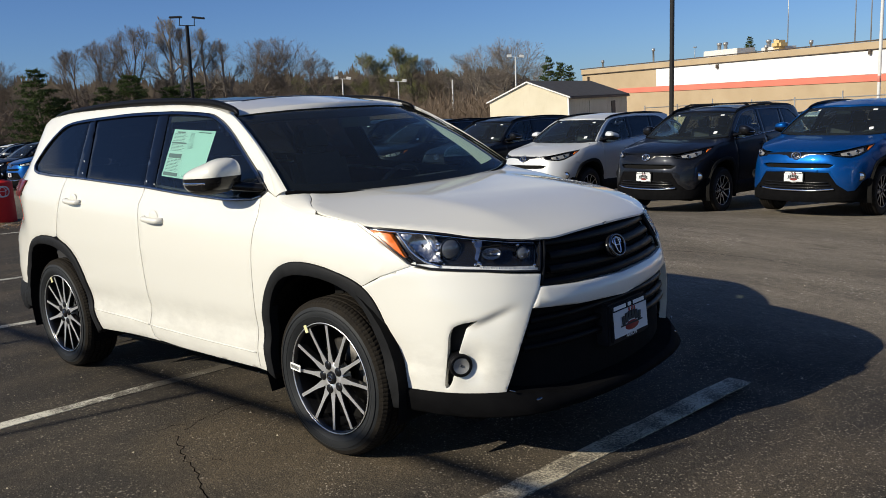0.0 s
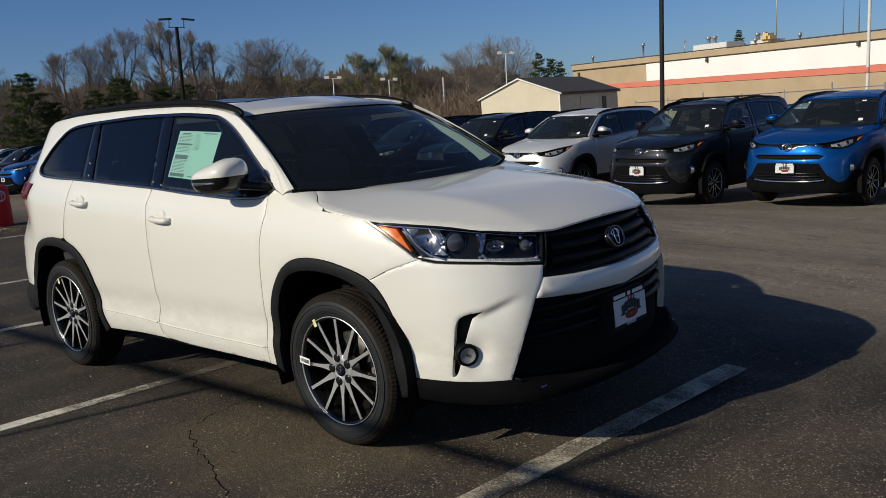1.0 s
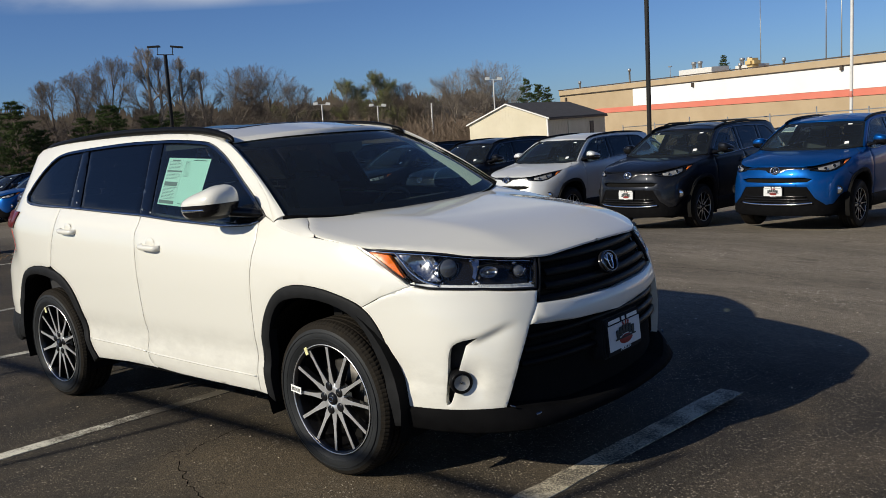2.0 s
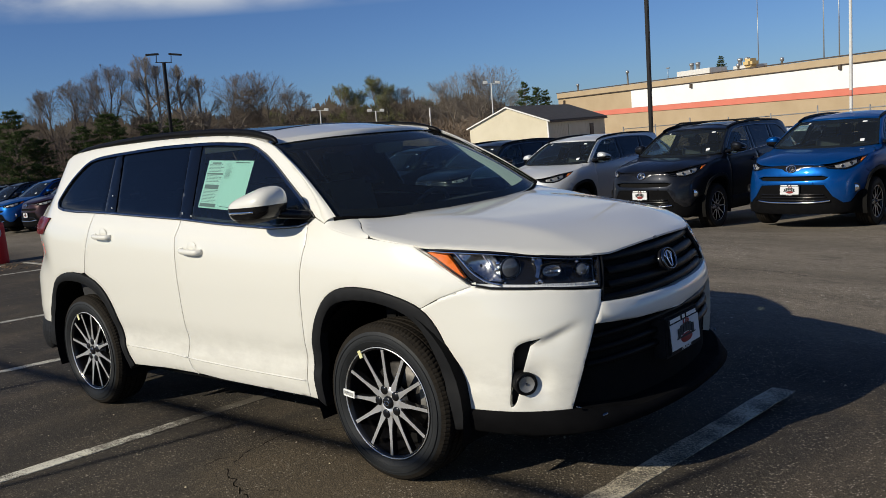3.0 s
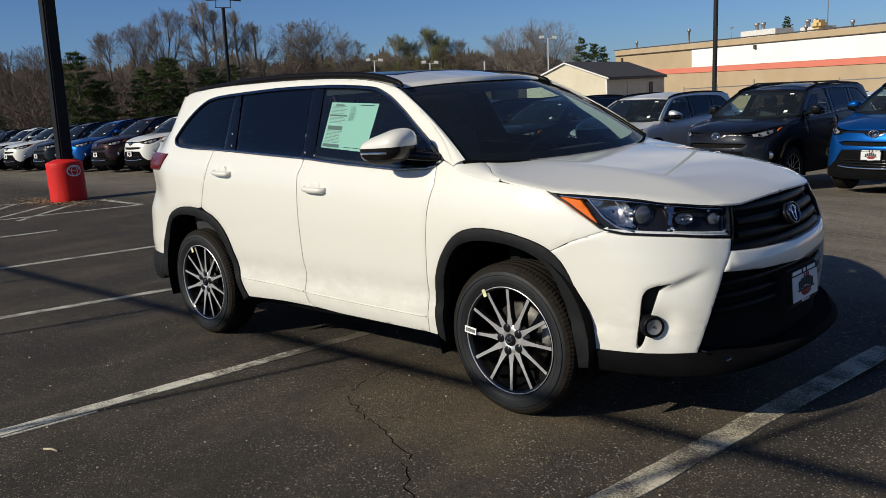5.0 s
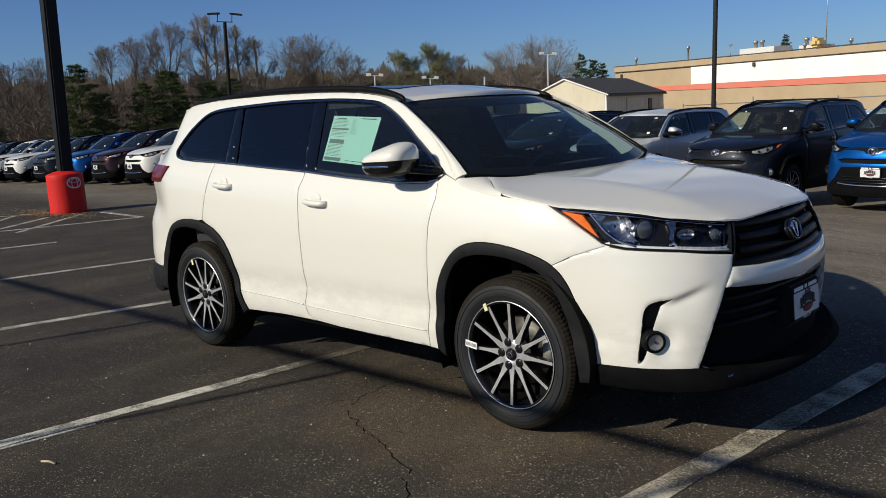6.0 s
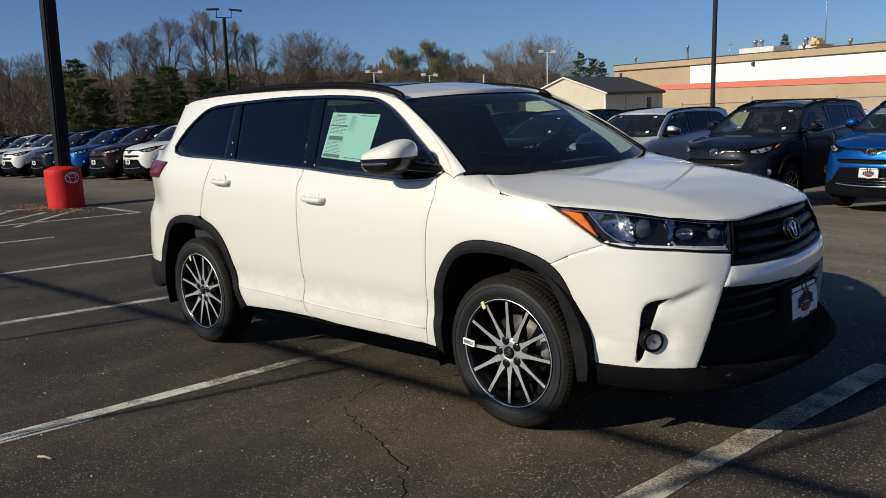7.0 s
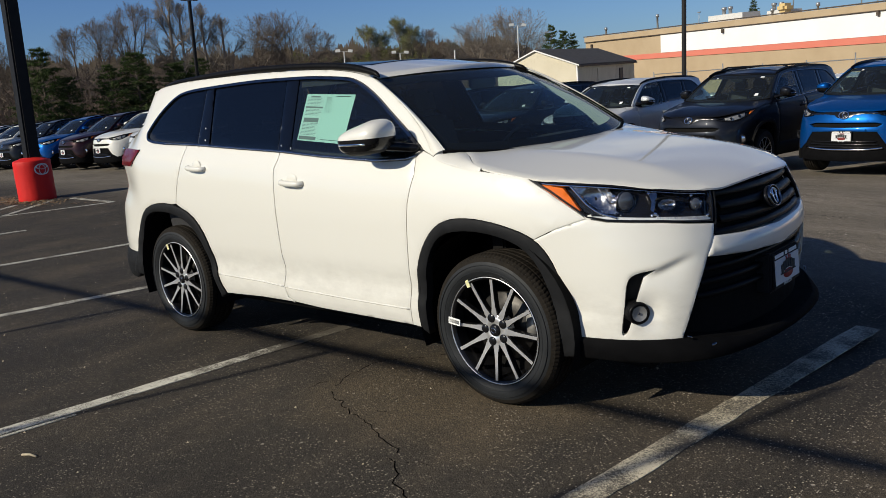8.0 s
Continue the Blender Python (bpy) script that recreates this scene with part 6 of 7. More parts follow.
            hole = shrunk(dlo, 0.022)
            hole[:, 1] = np.minimum(hole[:, 1], 1.605)
            piece("window_lining", *mirrored(skin(out, hull, 0.05, [hole], 0, 0.0, 0.030, 0.0), s), INTERIOR, cabin)
    rf = np.array([(-0.9, 0.0), (-1.02, 0.56), (-3.0, 0.56), (-3.05, 0.0)])
    piece("headlining", *skin(np.vstack([rf, (rf * (1, -1))[::-1]]), roof, 0.2, (), 0, 0, 0.05), INTERIOR, cabin)
    if not tall:
        for a0, b0, w0, h0 in ((0.70, 0.14, 0.07, 0.07), (0.66, 0.80, 0.09, 0.05), (-0.62, 0.82, 0.05, 0.05)):
            piece("screen_sticker", *skin([(a0, b0), (a0 + w0, b0), (a0 + w0, b0 + h0), (a0, b0 + h0)], screen, 0.05, (), 0, 0.002, 0.004, 0.0), PAPER, car, "small white sticker on the windscreen")
    car.matrix_basis = at
    return car


hero = shell("sport_utility_vehicle", "pearl white three-row sport utility vehicle with black wheel arches", "car", "", PEARL, "tall", Matrix())

# ---- trees ----
BARK = varied("grey_brown_bark", (0.10, 0.080, 0.064), (0.17, 0.135, 0.11), 3, 0.95)
PALEBARK = varied("pale_bark", (0.19, 0.162, 0.135), (0.27, 0.232, 0.195), 3, 0.95)
TWIG = varied("bare_twigs", (0.115, 0.092, 0.074), (0.18, 0.147, 0.12), 0.4, 0.95)
BUD = varied("spring_buds", (0.120, 0.140, 0.042), (0.200, 0.215, 0.075), 0.6, 0.9, spec=0.1)
NEEDLE = varied("dark_needles", (0.036, 0.058, 0.022), (0.092, 0.122, 0.046), 0.9, 0.9, spec=0.08)
BRUSH = varied("brown_brush", (0.125, 0.090, 0.064), (0.21, 0.155, 0.108), 0.3, 0.95)


def bare_tree(name, height, seed, bark, spread=0.7, buds=False, label="", trunk=0.25, leader=0.4, limbs=8, wild=0.10, lift=0.10):
    """A leafless tree: limbs that fan from the trunk and fork again and again until they reach a domed crown."""
    rng = np.random.RandomState(seed)
    foot = trunk * height
    rise = height - foot
    phase = rng.uniform(0, 6.28, 4)
    mid = np.array((0, 0, foot + 0.40 * rise))
    wide = np.array((spread * height / 2, spread * height / 2, 0.60 * rise))
    lv, lf, tv, tf, leaf = [], [], [], [], []

    def reach(p, d):
        """How far it is from p along d to the edge of the crown."""
        q, e = (p - mid) / wide, d / wide
        a, b, c = e @ e, q @ e, q @ q - 1
        out = (-b + math.sqrt(max(0.0, b * b - a * c))) / a
        w = math.atan2(d[1], d[0])
        return max(0.03 * height, out * (0.88 + 0.09 * math.sin(3 * w + phase[0]) + 0.07 * math.sin(7 * w + 4 * d[2] + phase[1]) + rng.uniform(-0.08, 0.06)))

    def stick(path, radii, k):
        o = len(lv)
        for i, p in enumerate(path):
            t = path[min(i + 1, len(path) - 1)] - path[max(i - 1, 0)]
            t = t / (np.linalg.norm(t) + 1e-9)
            s1 = np.cross(t, (0.3, 0.5, 0.81))
            s1 /= np.linalg.norm(s1) + 1e-9
            s2 = np.cross(t, s1)
            lv.extend(p + radii[i] * (math.cos(6.2832 * q / k) * s1 + math.sin(6.2832 * q / k) * s2) for q in range(k))
        for i in range(len(path) - 1):
            lf.extend((o + i * k + q, o + i * k + (q + 1) % k, o + (i + 1) * k + (q + 1) % k, o + (i + 1) * k + q) for q in range(k))

    def twig(p, d, length):
        for _ in range(2):
            e = d + rng.normal(size=3) * 0.30
            e /= np.linalg.norm(e)
            tip = p + e * length * rng.uniform(0.6, 1.1)
            side = np.cross(e, rng.normal(size=3))
            side *= 0.0085 / (np.linalg.norm(side) + 1e-9)
            o = len(tv)
            tv.extend((p - side, p + side, tip))
            tf.append((o, o + 1, o + 2))
            if buds:
                leaf.extend((tip, p + (tip - p) * rng.uniform(0.3, 0.8)))

    def grow(p, d, length, r, depth):
        n = 5 if depth < 2 else 3
        path = [p]
        for _ in range(n):
            d = d + rng.normal(size=3) * wild + np.array((0, 0, lift))
            d = d / np.linalg.norm(d)
            path.append(path[-1] + d * length / n)
        stick(path, [max(0.008, r * (1 - 0.75 * i / n)) for i in range(n + 1)], 5 if depth == 0 else 3)
        kids = (10, 8, 7)[depth]
        for k in range(kids):
            t = 0.22 + 0.78 * (k + rng.uniform(0.2, 0.8)) / kids
            i = min(n - 1, int(t * n))
            q = path[i] + (path[i + 1] - path[i]) * (t * n - i)
            way = path[i + 1] - path[i]
            way /= np.linalg.norm(way)
            side = np.cross(way, rng.normal(size=3))
            side /= np.linalg.norm(side) + 1e-9
            out = (q - mid) / (np.linalg.norm(q - mid) + 1e-9)
            e = way + side * rng.uniform(0.45, 1.0) + out * 0.30
            e /= np.linalg.norm(e)
            if depth == 2:
                twig(q, e, min(reach(q, e), length * rng.uniform(0.45, 0.80)))
            else:
                grow(q, e, min(reach(q, e), length * (0.72 - 0.30 * t) * rng.uniform(0.8, 1.15)), r * 0.45 * (1.1 - 0.5 * t), depth + 1)

    top = foot + leader * rise
    r0 = height * 0.016
    stem = [np.array((0.015 * height * math.sin(3 * t + phase[3]), 0.015 * height * math.cos(4 * t + phase[0]), t * top)) for t in np.linspace(0, 1, 8)]
    stick(stem, list(np.interp(np.linspace(0, 1, 8), [0, 0.1, 1], [r0 * 1.25, r0, r0 * 0.55])), 7)
    for k in range(limbs):
        t = (k + 0.5) / limbs
        z = foot * 0.85 + (top - foot * 0.85) * t
        a = 2.4 * k + phase[2] + rng.uniform(-0.3, 0.3)
        e = radians(14 + 66 * t + rng.uniform(-8, 8))
        d = np.array((math.cos(a) * math.cos(e), math.sin(a) * math.cos(e), math.sin(e)))
        p = np.array((np.interp(z, [q[2] for q in stem], [q[0] for q in stem]), np.interp(z, [q[2] for q in stem], [q[1] for q in stem]), z))
        grow(p, d, reach(p, d) * 0.84, r0 * 0.46, 0)
    k = height / float(np.percentile([v[2] for v in tv], 99.3))
    tree = tagged(empty(name), label, "tree", "trees behind the lot")
    piece("trunk", np.array(lv) * k, lf, bark, tree)
    piece("crown", np.array(tv) * k, tf, TWIG if bark is BARK else bark, tree, "", False)
    if buds:
        v, f = [], []
        for q in leaf:
            c = q * k
            a, b = rng.uniform(-0.042, 0.042, 3), rng.uniform(-0.042, 0.042, 3)
            o = len(v)
            v += [c - a, c + b, c + a, c - b]
            f.append((o, o + 1, o + 2, o + 3))
        piece("bud_cloud", v, f, BUD, tree)
    return tree


def pine(name, height, seed, label):
    """An evergreen: whorls of rising branches set with tufts of needles."""
    rng = random.Random(seed)
    tree = tagged(empty(name), label, "tree", "evergreens behind the lot")
    piece("trunk", *tube([(0, 0, 0), (0.05, 0, height * 0.5), (0, 0.05, height * 0.97)], [height * 0.020, height * 0.013, 0.02], 7), BARK, tree)
    v, f, bv = [], [], []
    z = height * 0.05
    while z < height * 0.97:
        t = z / height
        reach = height * 0.41 * (1 - t) ** 0.60 * rng.uniform(0.72, 1.10) + 0.12
        for k in range(9):
            a = rng.uniform(0, 2 * math.pi)
            r = reach * rng.uniform(0.55, 1.1)
            tip = Vector((math.cos(a) * r, math.sin(a) * r, z + r * rng.uniform(0.05, 0.38)))
            base = Vector((0, 0, z))
            bv.append(tube([base, tip], [0.035, 0.008], 3, caps=False))
            for i in range(int(6 + 8 * r)):
                c = base.lerp(tip, rng.uniform(0.15, 1.0) ** 0.6) + Vector((rng.gauss(0, 1), rng.gauss(0, 1), rng.gauss(0.1, 0.22))) * 0.16 * (0.4 + r * 0.5)
                lead = (tip - base).normalized() * 0.7 + Vector((0, 0, 0.25))
                for _ in range(11):
                    w = (lead + Vector((rng.gauss(0, 0.7), rng.gauss(0, 0.7), rng.gauss(0, 0.6)))).normalized() * rng.uniform(0.16, 0.34)
                    s = w.cross(Vector((rng.uniform(-1, 1), rng.uniform(-1, 1), 1))).normalized() * rng.uniform(0.016, 0.030)
                    o = len(v)
                    v += [c - s, c + s, c + w]
                    f.append((o, o + 1, o + 2))
        z += height * 0.050 * rng.uniform(0.75, 1.25)
    piece("branchwork", *joined(*bv), BARK, tree)
    piece("foliage", v, f, NEEDLE, tree)
    return tree


oaks = [bare_tree("bare_tree", 14, 3, BARK, 1.10, label="wide bare oak without leaves behind the lot", trunk=0.16, leader=0.35, limbs=10, wild=0.15, lift=0.0),
        bare_tree("bare_tree", 14, 8, BARK, 0.80, label="tall bare tree with brown twigs behind the lot", trunk=0.22, leader=0.5, limbs=8, wild=0.09, lift=0.03),
        bare_tree("bare_tree", 14, 15, PALEBARK, 0.46, label="tall pale-barked bare tree behind the lot", trunk=0.25, leader=0.75, limbs=8, wild=0.08, lift=0.06),
        bare_tree("bare_tree", 11, 21, PALEBARK, 0.58, True, "tree with yellow-green spring buds behind the lot", 0.2, 0.6, 7, 0.08, 0.05),
        bare_tree("bare_tree", 14, 33, PALEBARK, 1.0, label="broad pale-barked bare tree behind the lot", trunk=0.15, leader=0.35, limbs=9, wild=0.09, lift=0.03)]
pines = [pine("pine_tree", 9, 4, "dark green pine tree behind the lot"), pine("pine_tree", 9, 11, "dark green pine tree behind the lot")]
EYE0 = Vector((2.97, -3.33, 0))


def far_off(x, y, k):
    """A place k times as far from the first eye, on the far ground."""
    p = EYE0 + (Vector((x, y, 0)) - EYE0) * k
    return p


used = set()


def plant(src, p, height, own, rng, base=-1.2, slim=1.0):
    m = Matrix.Translation((p.x, p.y, base)) @ Matrix.Rotation(rng.uniform(0, 6.28), 4, "Z") @ Matrix.Scale((height - base) / own, 4) @ Matrix.Diagonal((slim, slim, 1, 1))
    if src.name in used:
        planted(src, m)
    else:
        used.add(src.name)
        src.matrix_basis = m


def planted(src, m):
    c = copy_thing(src, Matrix())
    c.matrix_basis = m
    return c


rng = random.Random(77)
# the tall ones that stand out against the sky: bearing, kind, height
for x, y, kind, h in ((-115.1, 38.3, 1, 11.2), (-114.1, 41.1, 0, 11.6), (-118.0, 33.0, 1, 11.0), (-110.3, 49.9, 1, 13.2), (-108.6, 53.2, 1, 14.0), (-106.9, 56.2, 1, 15.8),
                      (-104.5, 60.6, 2, 16.8), (-103.9, 61.9, 2, 15.6), (-101.9, 64.7, 2, 15.2), (-101.0, 66.6, 2, 13.4), (-98.4, 69.8, 0, 13.4), (-95.4, 73.6, 0, 13.6),
                      (-92.8, 77.0, 1, 10.6), (-87.9, 82.2, 3, 10.5), (-86.9, 83.6, 3, 9.6), (-84.7, 85.6, 3, 11.3), (-83.6, 86.6, 3, 10.0), (-81.4, 88.6, 1, 9.6),
                      (-76.4, 93.0, 4, 10.6), (-73.2, 95.4, 4, 11.5), (-71.4, 96.8, 4, 10.6)):
    plant(oaks[kind], Vector((x, y, 0)), h, 11 if kind == 3 else 14, rng)
# the wood behind
for i in range(70):
    a = i / 69
    x, y = -76.0 + 36.0 * a, 14.0 + 48.5 * a ** 0.85
    low = (8.6 - 2.4 * a) * (1 - 0.45 * min(1, max(0, (a - 0.88) / 0.08)))
    plant(oaks[3 if 0.55 < a < 0.8 and i % 2 else (i % 3)], far_off(x, y, 1.62 + 0.25 * rng.random()), low * rng.uniform(0.85, 1.15), 11 if 0.55 < a < 0.8 and i % 2 else 14, rng)
for i, (x, y, h) in enumerate(((-72.7, 28.67, 7.7), (-71.9, 30.4, 5.3), (-70.4, 33.6, 5.9), (-69.3, 35.6, 7.1), (-70.6, 37.2, 5.4), (-67.6, 38.5, 5.9), (-66.4, 40.4, 5.9),
                              (-74.9, 22.4, 2.7), (-62.3, 91.0, 8.1), (-61.0, 91.9, 7.5), (-60.1, 92.5, 6.7))):
    plant(pines[i % 2], Vector((x, y, 0)), h, 9, rng, slim=0.55 if i > 7 else 1.0)
plant(pines[0], Vector((-43.9, 112.1, 0)), 9.1, 9, rng, 4.0, 0.7)

# undergrowth of thin brown stems along the wood's edge
rng = random.Random(9)
v, f = [], []
for i in range(9000):
    a = rng.random()
    p = far_off(-77.0 + 38.0 * a, 12.0 + 51.0 * a ** 0.85, 1.35 + 0.5 * rng.random())
    h = rng.uniform(2.5, 7.5) * (1.15 - 0.4 * a)
    lean = Vector((rng.uniform(-0.8, 0.8), rng.uniform(-0.8, 0.8), h))
    s = Vector((-p.y, p.x, 0)).normalized() * rng.uniform(0.03, 0.09)
    o = len(v)
    b = Vector((p.x, p.y, -1.5))
    v += [b - s, b + s, b + lean]
    f.append((o, o + 1, o + 2))
    for _ in range(9):
        q = b + lean * rng.uniform(0.25, 0.95)
        w = Vector((rng.uniform(-1, 1), rng.uniform(-1, 1), rng.uniform(0.1, 1.0))) * rng.uniform(0.4, 1.3)
        s2 = s * 0.7
        o = len(v)
        v += [q - s2, q + s2, q + w]
        f.append((o, o + 1, o + 2))
tagged(piece("undergrowth", v, f, BRUSH), "dense brown leafless undergrowth at the edge of the wood", "undergrowth", "", "stuff")
rng = random.Random(31)
v, f = [], []
for i in range(1600):
    a = i / 1599 * 1.12 - 0.08
    p = far_off(-77.0 + 38.0 * a, 12.0 + 51.0 * max(0, a) ** 0.85, 2.15)
    crest = 0.98 + 0.05 * math.sin(61 * a) + 0.04 * math.sin(147 * a + 1) + 0.03 * math.sin(333 * a)
    v += [(p.x, p.y, -3.0), (p.x, p.y, (13.2 - 4.3 * a) * (1 - 0.5 * min(1, max(0, (a - 0.88) / 0.08))) * crest * rng.uniform(0.90, 1.03))]
    if i:
        f.append((2 * i - 2, 2 * i, 2 * i + 1, 2 * i - 1))
BANK = varied("distant_wood", (0.085, 0.065, 0.046), (0.17, 0.135, 0.095), 0.12, 0.95, 0, 1.2)
tagged(piece("distant_wood", v, f, BANK), "brown leafless wood far behind the lot", "wood", "", "structure")

# ---- the parked rows ----
SMALL = Matrix.Diagonal((0.945, 0.96, 0.99, 1))
SLOPE = Matrix.Rotation(0.022, 4, 'Y') @ Matrix.Rotation(-0.020, 4, 'X')


def parked(src, x, y, turn, colour, label, size=SMALL):
    """A copy of the compact car in another paint, its front wheels' middle at x, y."""
    z = float(ground_z(x, y))
    c = copy_thing(src, Matrix())
    c.matrix_basis = Matrix.Translation((x, y, z)) @ (SLOPE if x > -16 else Matrix()) @ Matrix.Rotation(radians(turn), 4, "Z") @ size
    for ob in c.children_recursive:
        for slot in ob.material_slots:
            if slot.material is BLUE:
                slot.link = "OBJECT"
                slot.material = colour
    return tagged(c, label, "car", "cars in the rows")


TURN, FAR_TURN = -96.0, -90.0
blue = shell("compact_car", "bright blue metallic compact sport utility vehicle parked in the row", "car", "cars in the rows", BLUE, "small",
             Matrix.Translation((-1.455, 10.33, float(ground_z(-1.455, 10.33)))) @ SLOPE @ Matrix.Rotation(radians(TURN), 4, "Z") @ SMALL)
ROW = ((-3.955, 10.42, GREY, "dark grey compact sport utility vehicle with roof crossbars in the row"),
       (-6.865, 10.9, SILVER, "silver compact sport utility vehicle parked in the row"),
       (-9.685, 11.475, BLACKP, "black compact sport utility vehicle parked in the row"),
       (-12.325, 11.805, GREY, "dark grey compact sport utility vehicle parked in the row"),
       (-14.855, 12.135, BLACKP, "black compact sport utility vehicle parked in the row"),
       (1.315, 9.99, SILVER, "silver compact sport utility vehicle parked in the row"))
for x, y, colour, label in ROW:
    car = parked(blue, x, y, TURN, colour, label, Matrix.Diagonal((0.945, 0.96, 1.03, 1)) if x < -2 else SMALL)
    if "crossbars" in label:
        for xb in (-1.35, -2.35):
            piece("crossbar", *tube([(xb, -0.66, 1.735), (xb, -0.55, 1.768), (xb, 0.55, 1.768), (xb, 0.66, 1.735)], 0.024, 8, 0.6), SATINBLACK, car, "black roof crossbar")
parked(blue, -4.95, 19.4, FAR_TURN, PEARL, "white compact car in the second row")
for x, y, colour, label in ((-1.9, 20.4, BLACKP, "black compact car in the second row"), (-14.0, 21.5, BLUE, "blue compact car in the second row"),
                            (-9.6, 21.2, SILVER, "silver compact car in the second row")):
    parked(blue, x, y, FAR_TURN + 180, colour, label)
FAR = ((-22.4, 8.9, PEARL, "white compact sport utility vehicle in the far row"), (-25.0, 9.0, MAROON, "dark maroon compact sport utility vehicle in the far row"),
       (-27.7, 9.1, BLUE, "blue compact sport utility vehicle in the far row"), (-30.5, 9.2, BLACKP, "black compact sport utility vehicle in the far row"),
       (-33.6, 9.3, PEARL, "white minivan in the far row"), (-36.6, 9.4, PEARL, "white minivan in the far row"), (-39.4, 9.5, BLACKP, "black car in the far row"),
       (-42.2, 9.6, SILVER, "silver car in the far row"), (-20.0, 8.8, SILVER, "silver compact sport utility vehicle in the far row"))
for x, y, colour, label in FAR:
    parked(blue, x + 0.25, y + 0.15, FAR_TURN, colour, label, SMALL if "minivan" not in label else Matrix.Diagonal((1.03, 0.99, 1.0, 1)))

# ---- small things ----
crack([(-0.75, -0.45), (-1.03, -0.73), (-1.03, -0.83), (-0.99, -1.08), (-0.87, -1.24), (-0.74, -1.29), (-0.61, -1.37), (-0.42, -1.41), (-0.31, -1.48), (-0.07, -1.54),
       (-0.03, -1.63), (0.07, -1.70), (0.14, -1.79), (0.25, -1.83), (0.34, -1.97)], 0.0065)
crack([(-0.99, -1.06), (-1.08, -1.15), (-1.07, -1.25)], 0.005)
crack([(-0.60, -1.36), (-0.52, -1.28), (-0.47, -1.30), (-0.38, -1.24)], 0.005)
crack([(0.02, -1.66), (0.10, -1.60), (0.16, -1.61)], 0.004)
crack([(-0.80, -0.50), (-0.66, -0.36), (-0.52, -0.30)], 0.006)
crack([(-1.45, 4.62), (-0.95, 4.95), (-0.3, 5.08), (0.2, 5.0), (0.7, 5.15), (1.6, 5.1), (3.0, 5.3)], 0.016)
crack([(-2.2, 6.6), (-1.1, 6.75), (0.4, 7.2), (1.5, 7.3)], 0.014)

# price sheet behind the front passenger's window
sheet_o = tagged(empty("price_sticker"), "pale green printed price sheet taped inside the car window", "sticker")


def on_glass(a, b, off):
    """The sheet's own square, laid on the inside of the window: a along it, b up it."""
    top, low = np.array((3.068, 1.565)), np.array((3.058, 1.312))
    top2, low2 = np.array((2.660, 1.539)), np.array((2.668, 1.281))
    a, b = np.asarray(a)[..., None], np.asarray(b)[..., None]
    q = (low + (low2 - low) * a) * (1 - b) + (top + (top2 - top) * a) * b
    return hull(-q[..., 0], q[..., 1], 0.016 + np.asarray(off))


def bit(name, x0, y0, x1, y1, mat, off, label="", parent=None):
    return piece(name, *skin([(x0, y0), (x1, y0), (x1, y1), (x0, y1)], on_glass, 0.12, (), 0, 0.0004, off, 0.0), mat, parent or sheet_o, label)


bit("sheet", 0, 0, 1, 1, PAPERGREEN, 0.0, "pale green paper")
bit("column", 0.03, 0.03, 0.40, 0.97, PALEGREEN, -0.001, "white printed column")
rng = random.Random(12)
for y0, y1, x0, x1 in ((0.70, 0.735, 0.03, 0.40), (0.40, 0.49, 0.05, 0.37), (0.03, 0.10, 0.03, 0.40), (0.93, 0.96, 0.10, 0.30)):
    bit("print_bar", x0, y0, x1, y1, GREYINK, -0.002)
y = 0.91
while y > 0.12:
    if not (0.39 < y < 0.52 or 0.69 < y < 0.75):
        x = 0.05
        while x < 0.33:
            w = rng.uniform(0.03, 0.09)
            bit("print_line", x, y, min(0.38, x + w), y + 0.010, GREYINK, -0.002)
            x += w + 0.02
    y -= 0.030
for y in np.arange(0.62, 0.94, 0.022):
    bit("print_line", 0.44, y, 0.44 + rng.uniform(0.10, 0.15), y + 0.006, GREYINK, -0.0012)
bit("print_line", 0.62, 0.95, 0.92, 0.965, INK, -0.0012)
bit("print_line", 0.5, 0.05, 0.95, 0.06, INK, -0.0012)

# paper tag and paint dab left on the front wheel
tag = tagged(empty("wheel_tag", Matrix.Translation((-0.240, -0.927, 0.395)) @ Matrix.Rotation(radians(7), 4, "Y")), "white paper tag with a printed code stuck on the wheel", "sticker")
part("paper", box((0.074, 0.003, 0.034), (0, 0, 0)), PAPER, tag)
for k in range(9):
    part("print_bar", box((0.0035, 0.002, 0.018), (-0.028 + 0.007 * k, -0.0018, 0.0)), INK, tag)
dab = part("paint_dab", box((0.022, 0.004, 0.040), (-0.135, -0.925, 0.598), 0.001, Matrix.Rotation(radians(-22), 4, "Y")), varied("yellow_dab", (0.62, 0.60, 0.30), (0.7, 0.68, 0.4), 30, 0.7))
tagged(dab, "pale yellow paint dab on the wheel rim", "paint mark")
dab2 = part("paint_dab", box((0.022, 0.004, 0.040), (-2.89, -0.925, 0.603), 0.001, Matrix.Rotation(radians(-22), 4, "Y")), bpy.data.materials["yellow_dab"])
tagged(dab2, "pale yellow paint dab on the wheel rim", "paint mark")
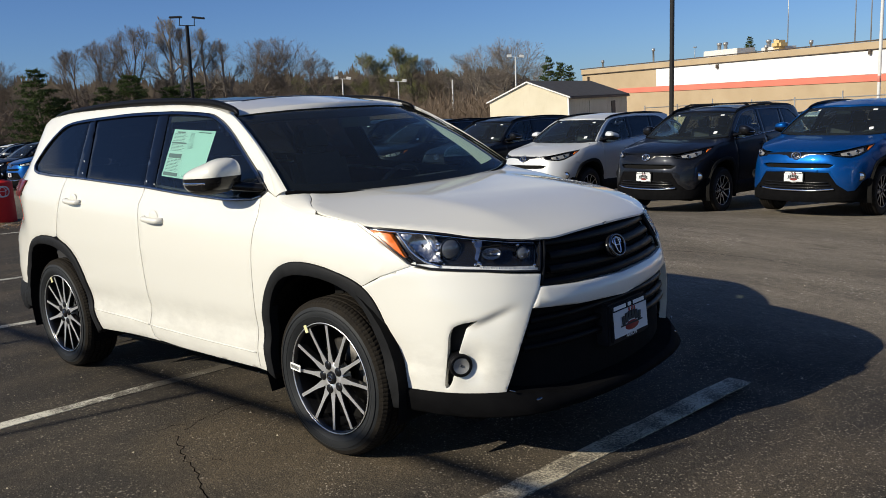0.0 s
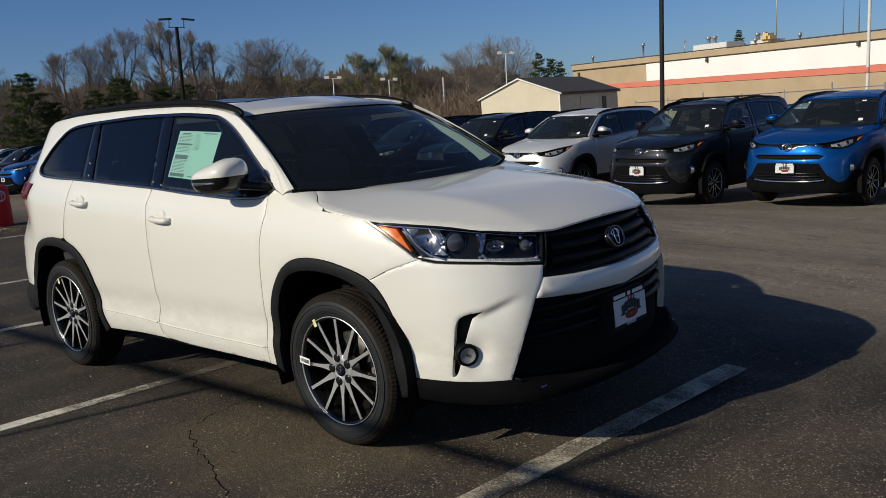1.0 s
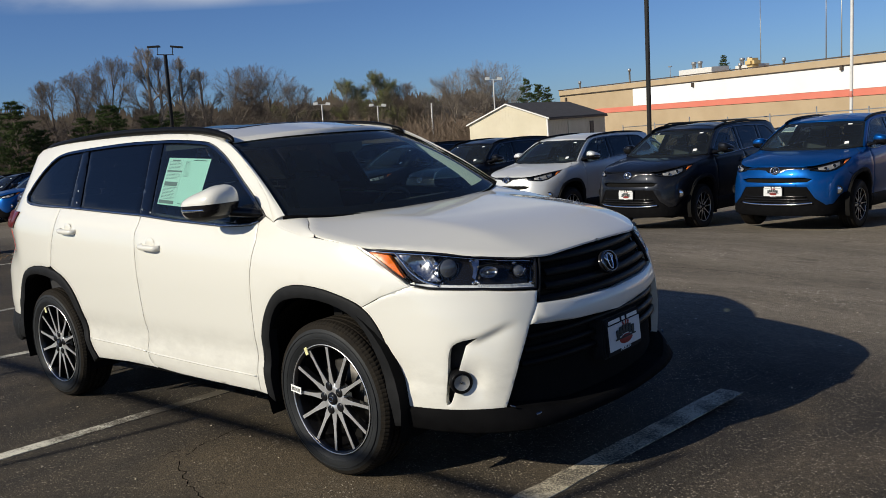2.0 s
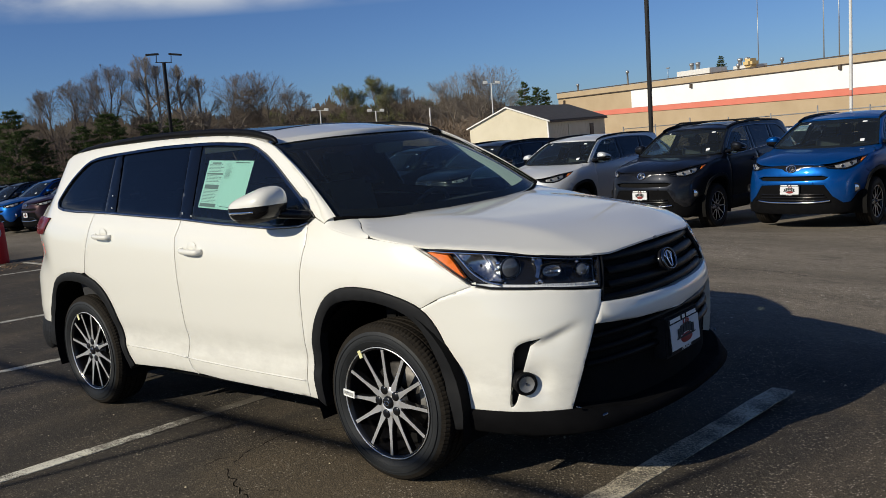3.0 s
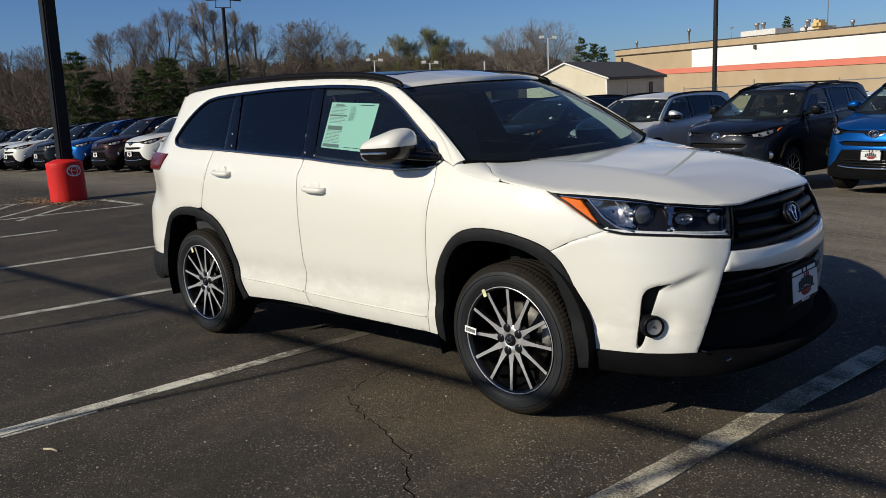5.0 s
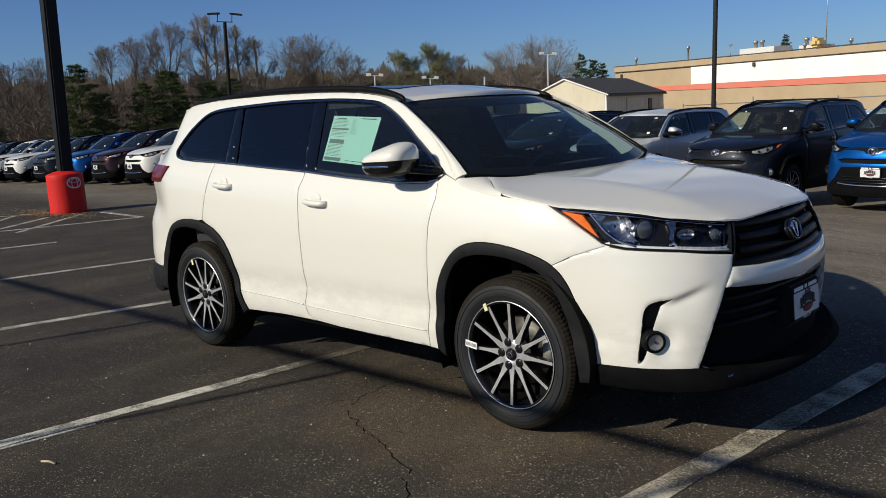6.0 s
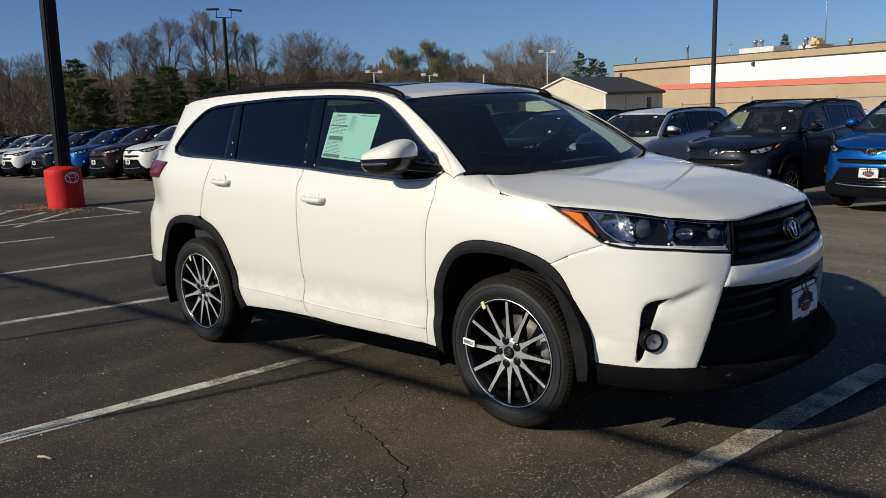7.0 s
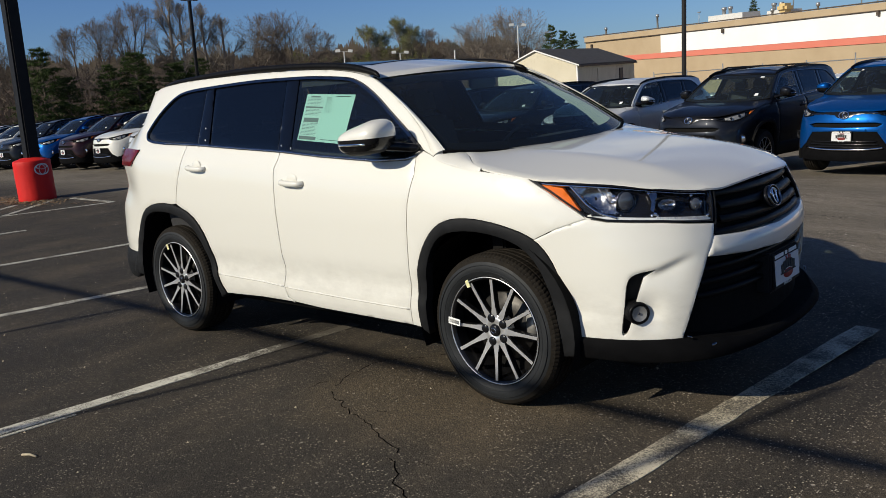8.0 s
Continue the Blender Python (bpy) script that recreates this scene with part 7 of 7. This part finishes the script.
for u0, z0 in ((3.164, 1.285), (3.073, 1.268), (3.977, 1.406), (3.946, 1.333)):
    clip = part("shipping_clip", box((0.007, 0.005, 0.012), tuple(hull(-u0, z0, -0.004)), 0.002), PAPER)
    tagged(clip, "tiny white shipping clip on the window edge", "clip", "shipping clips on the windows")
STRAW = varied("dry_straw", (0.38, 0.32, 0.22), (0.5, 0.43, 0.3), 30, 0.9)
stick = piece("twig", *tube([(-1.60, -2.55, 0.006), (-1.56, -2.53, 0.009), (-1.51, -2.52, 0.006)], 0.0055, 6), STRAW)
tagged(stick, "short dry straw lying on the asphalt", "litter")
rng = random.Random(40)
v, f = [], []
for i in range(520):
    x, y = rng.uniform(-9, 3.2), rng.uniform(-3.0, 7.5)
    r = rng.uniform(0.003, 0.009)
    z = float(ground_z(x, y)) + r * 0.3
    o = len(v)
    a = rng.uniform(0, 6.28)
    v += [(x + r * math.cos(a + k * 2.09), y + r * math.sin(a + k * 2.09), z) for k in range(3)] + [(x, y, z + r)]
    f += [(o, o + 1, o + 3), (o + 1, o + 2, o + 3), (o + 2, o, o + 3)]
tagged(piece("loose_grit", v, f, STRAW, None, "", False), "loose pale grit scattered over the asphalt", "grit", "", "stuff")

# dead leaves blown against the island of the lamp post
LEAF = varied("dead_leaf", (0.16, 0.10, 0.055), (0.30, 0.20, 0.11), 20, 0.95)
rng = random.Random(52)
v, f = [], []
for i in range(900):
    x, y = -14.9 + rng.gauss(0, 0.9), 2.75 + rng.gauss(0, 0.22) + 0.1 * rng.random()
    if math.hypot(x + 14.78, y - 3.08) < 0.37:
        continue
    r, a = rng.uniform(0.015, 0.04), rng.uniform(0, 6.28)
    z = float(ground_z(x, y)) + 0.006
    o = len(v)
    v += [(x + r * math.cos(a + k * 1.57) * (1 if k % 2 else 0.6), y + r * math.sin(a + k * 1.57) * (1 if k % 2 else 0.6), z + rng.uniform(0, 0.02)) for k in range(4)]
    f.append((o, o + 1, o + 2, o + 3))
tagged(piece("leaf_litter", v, f, LEAF, None, "", False), "brown dead leaves blown round the foot of the lamp post", "leaf litter", "", "stuff")
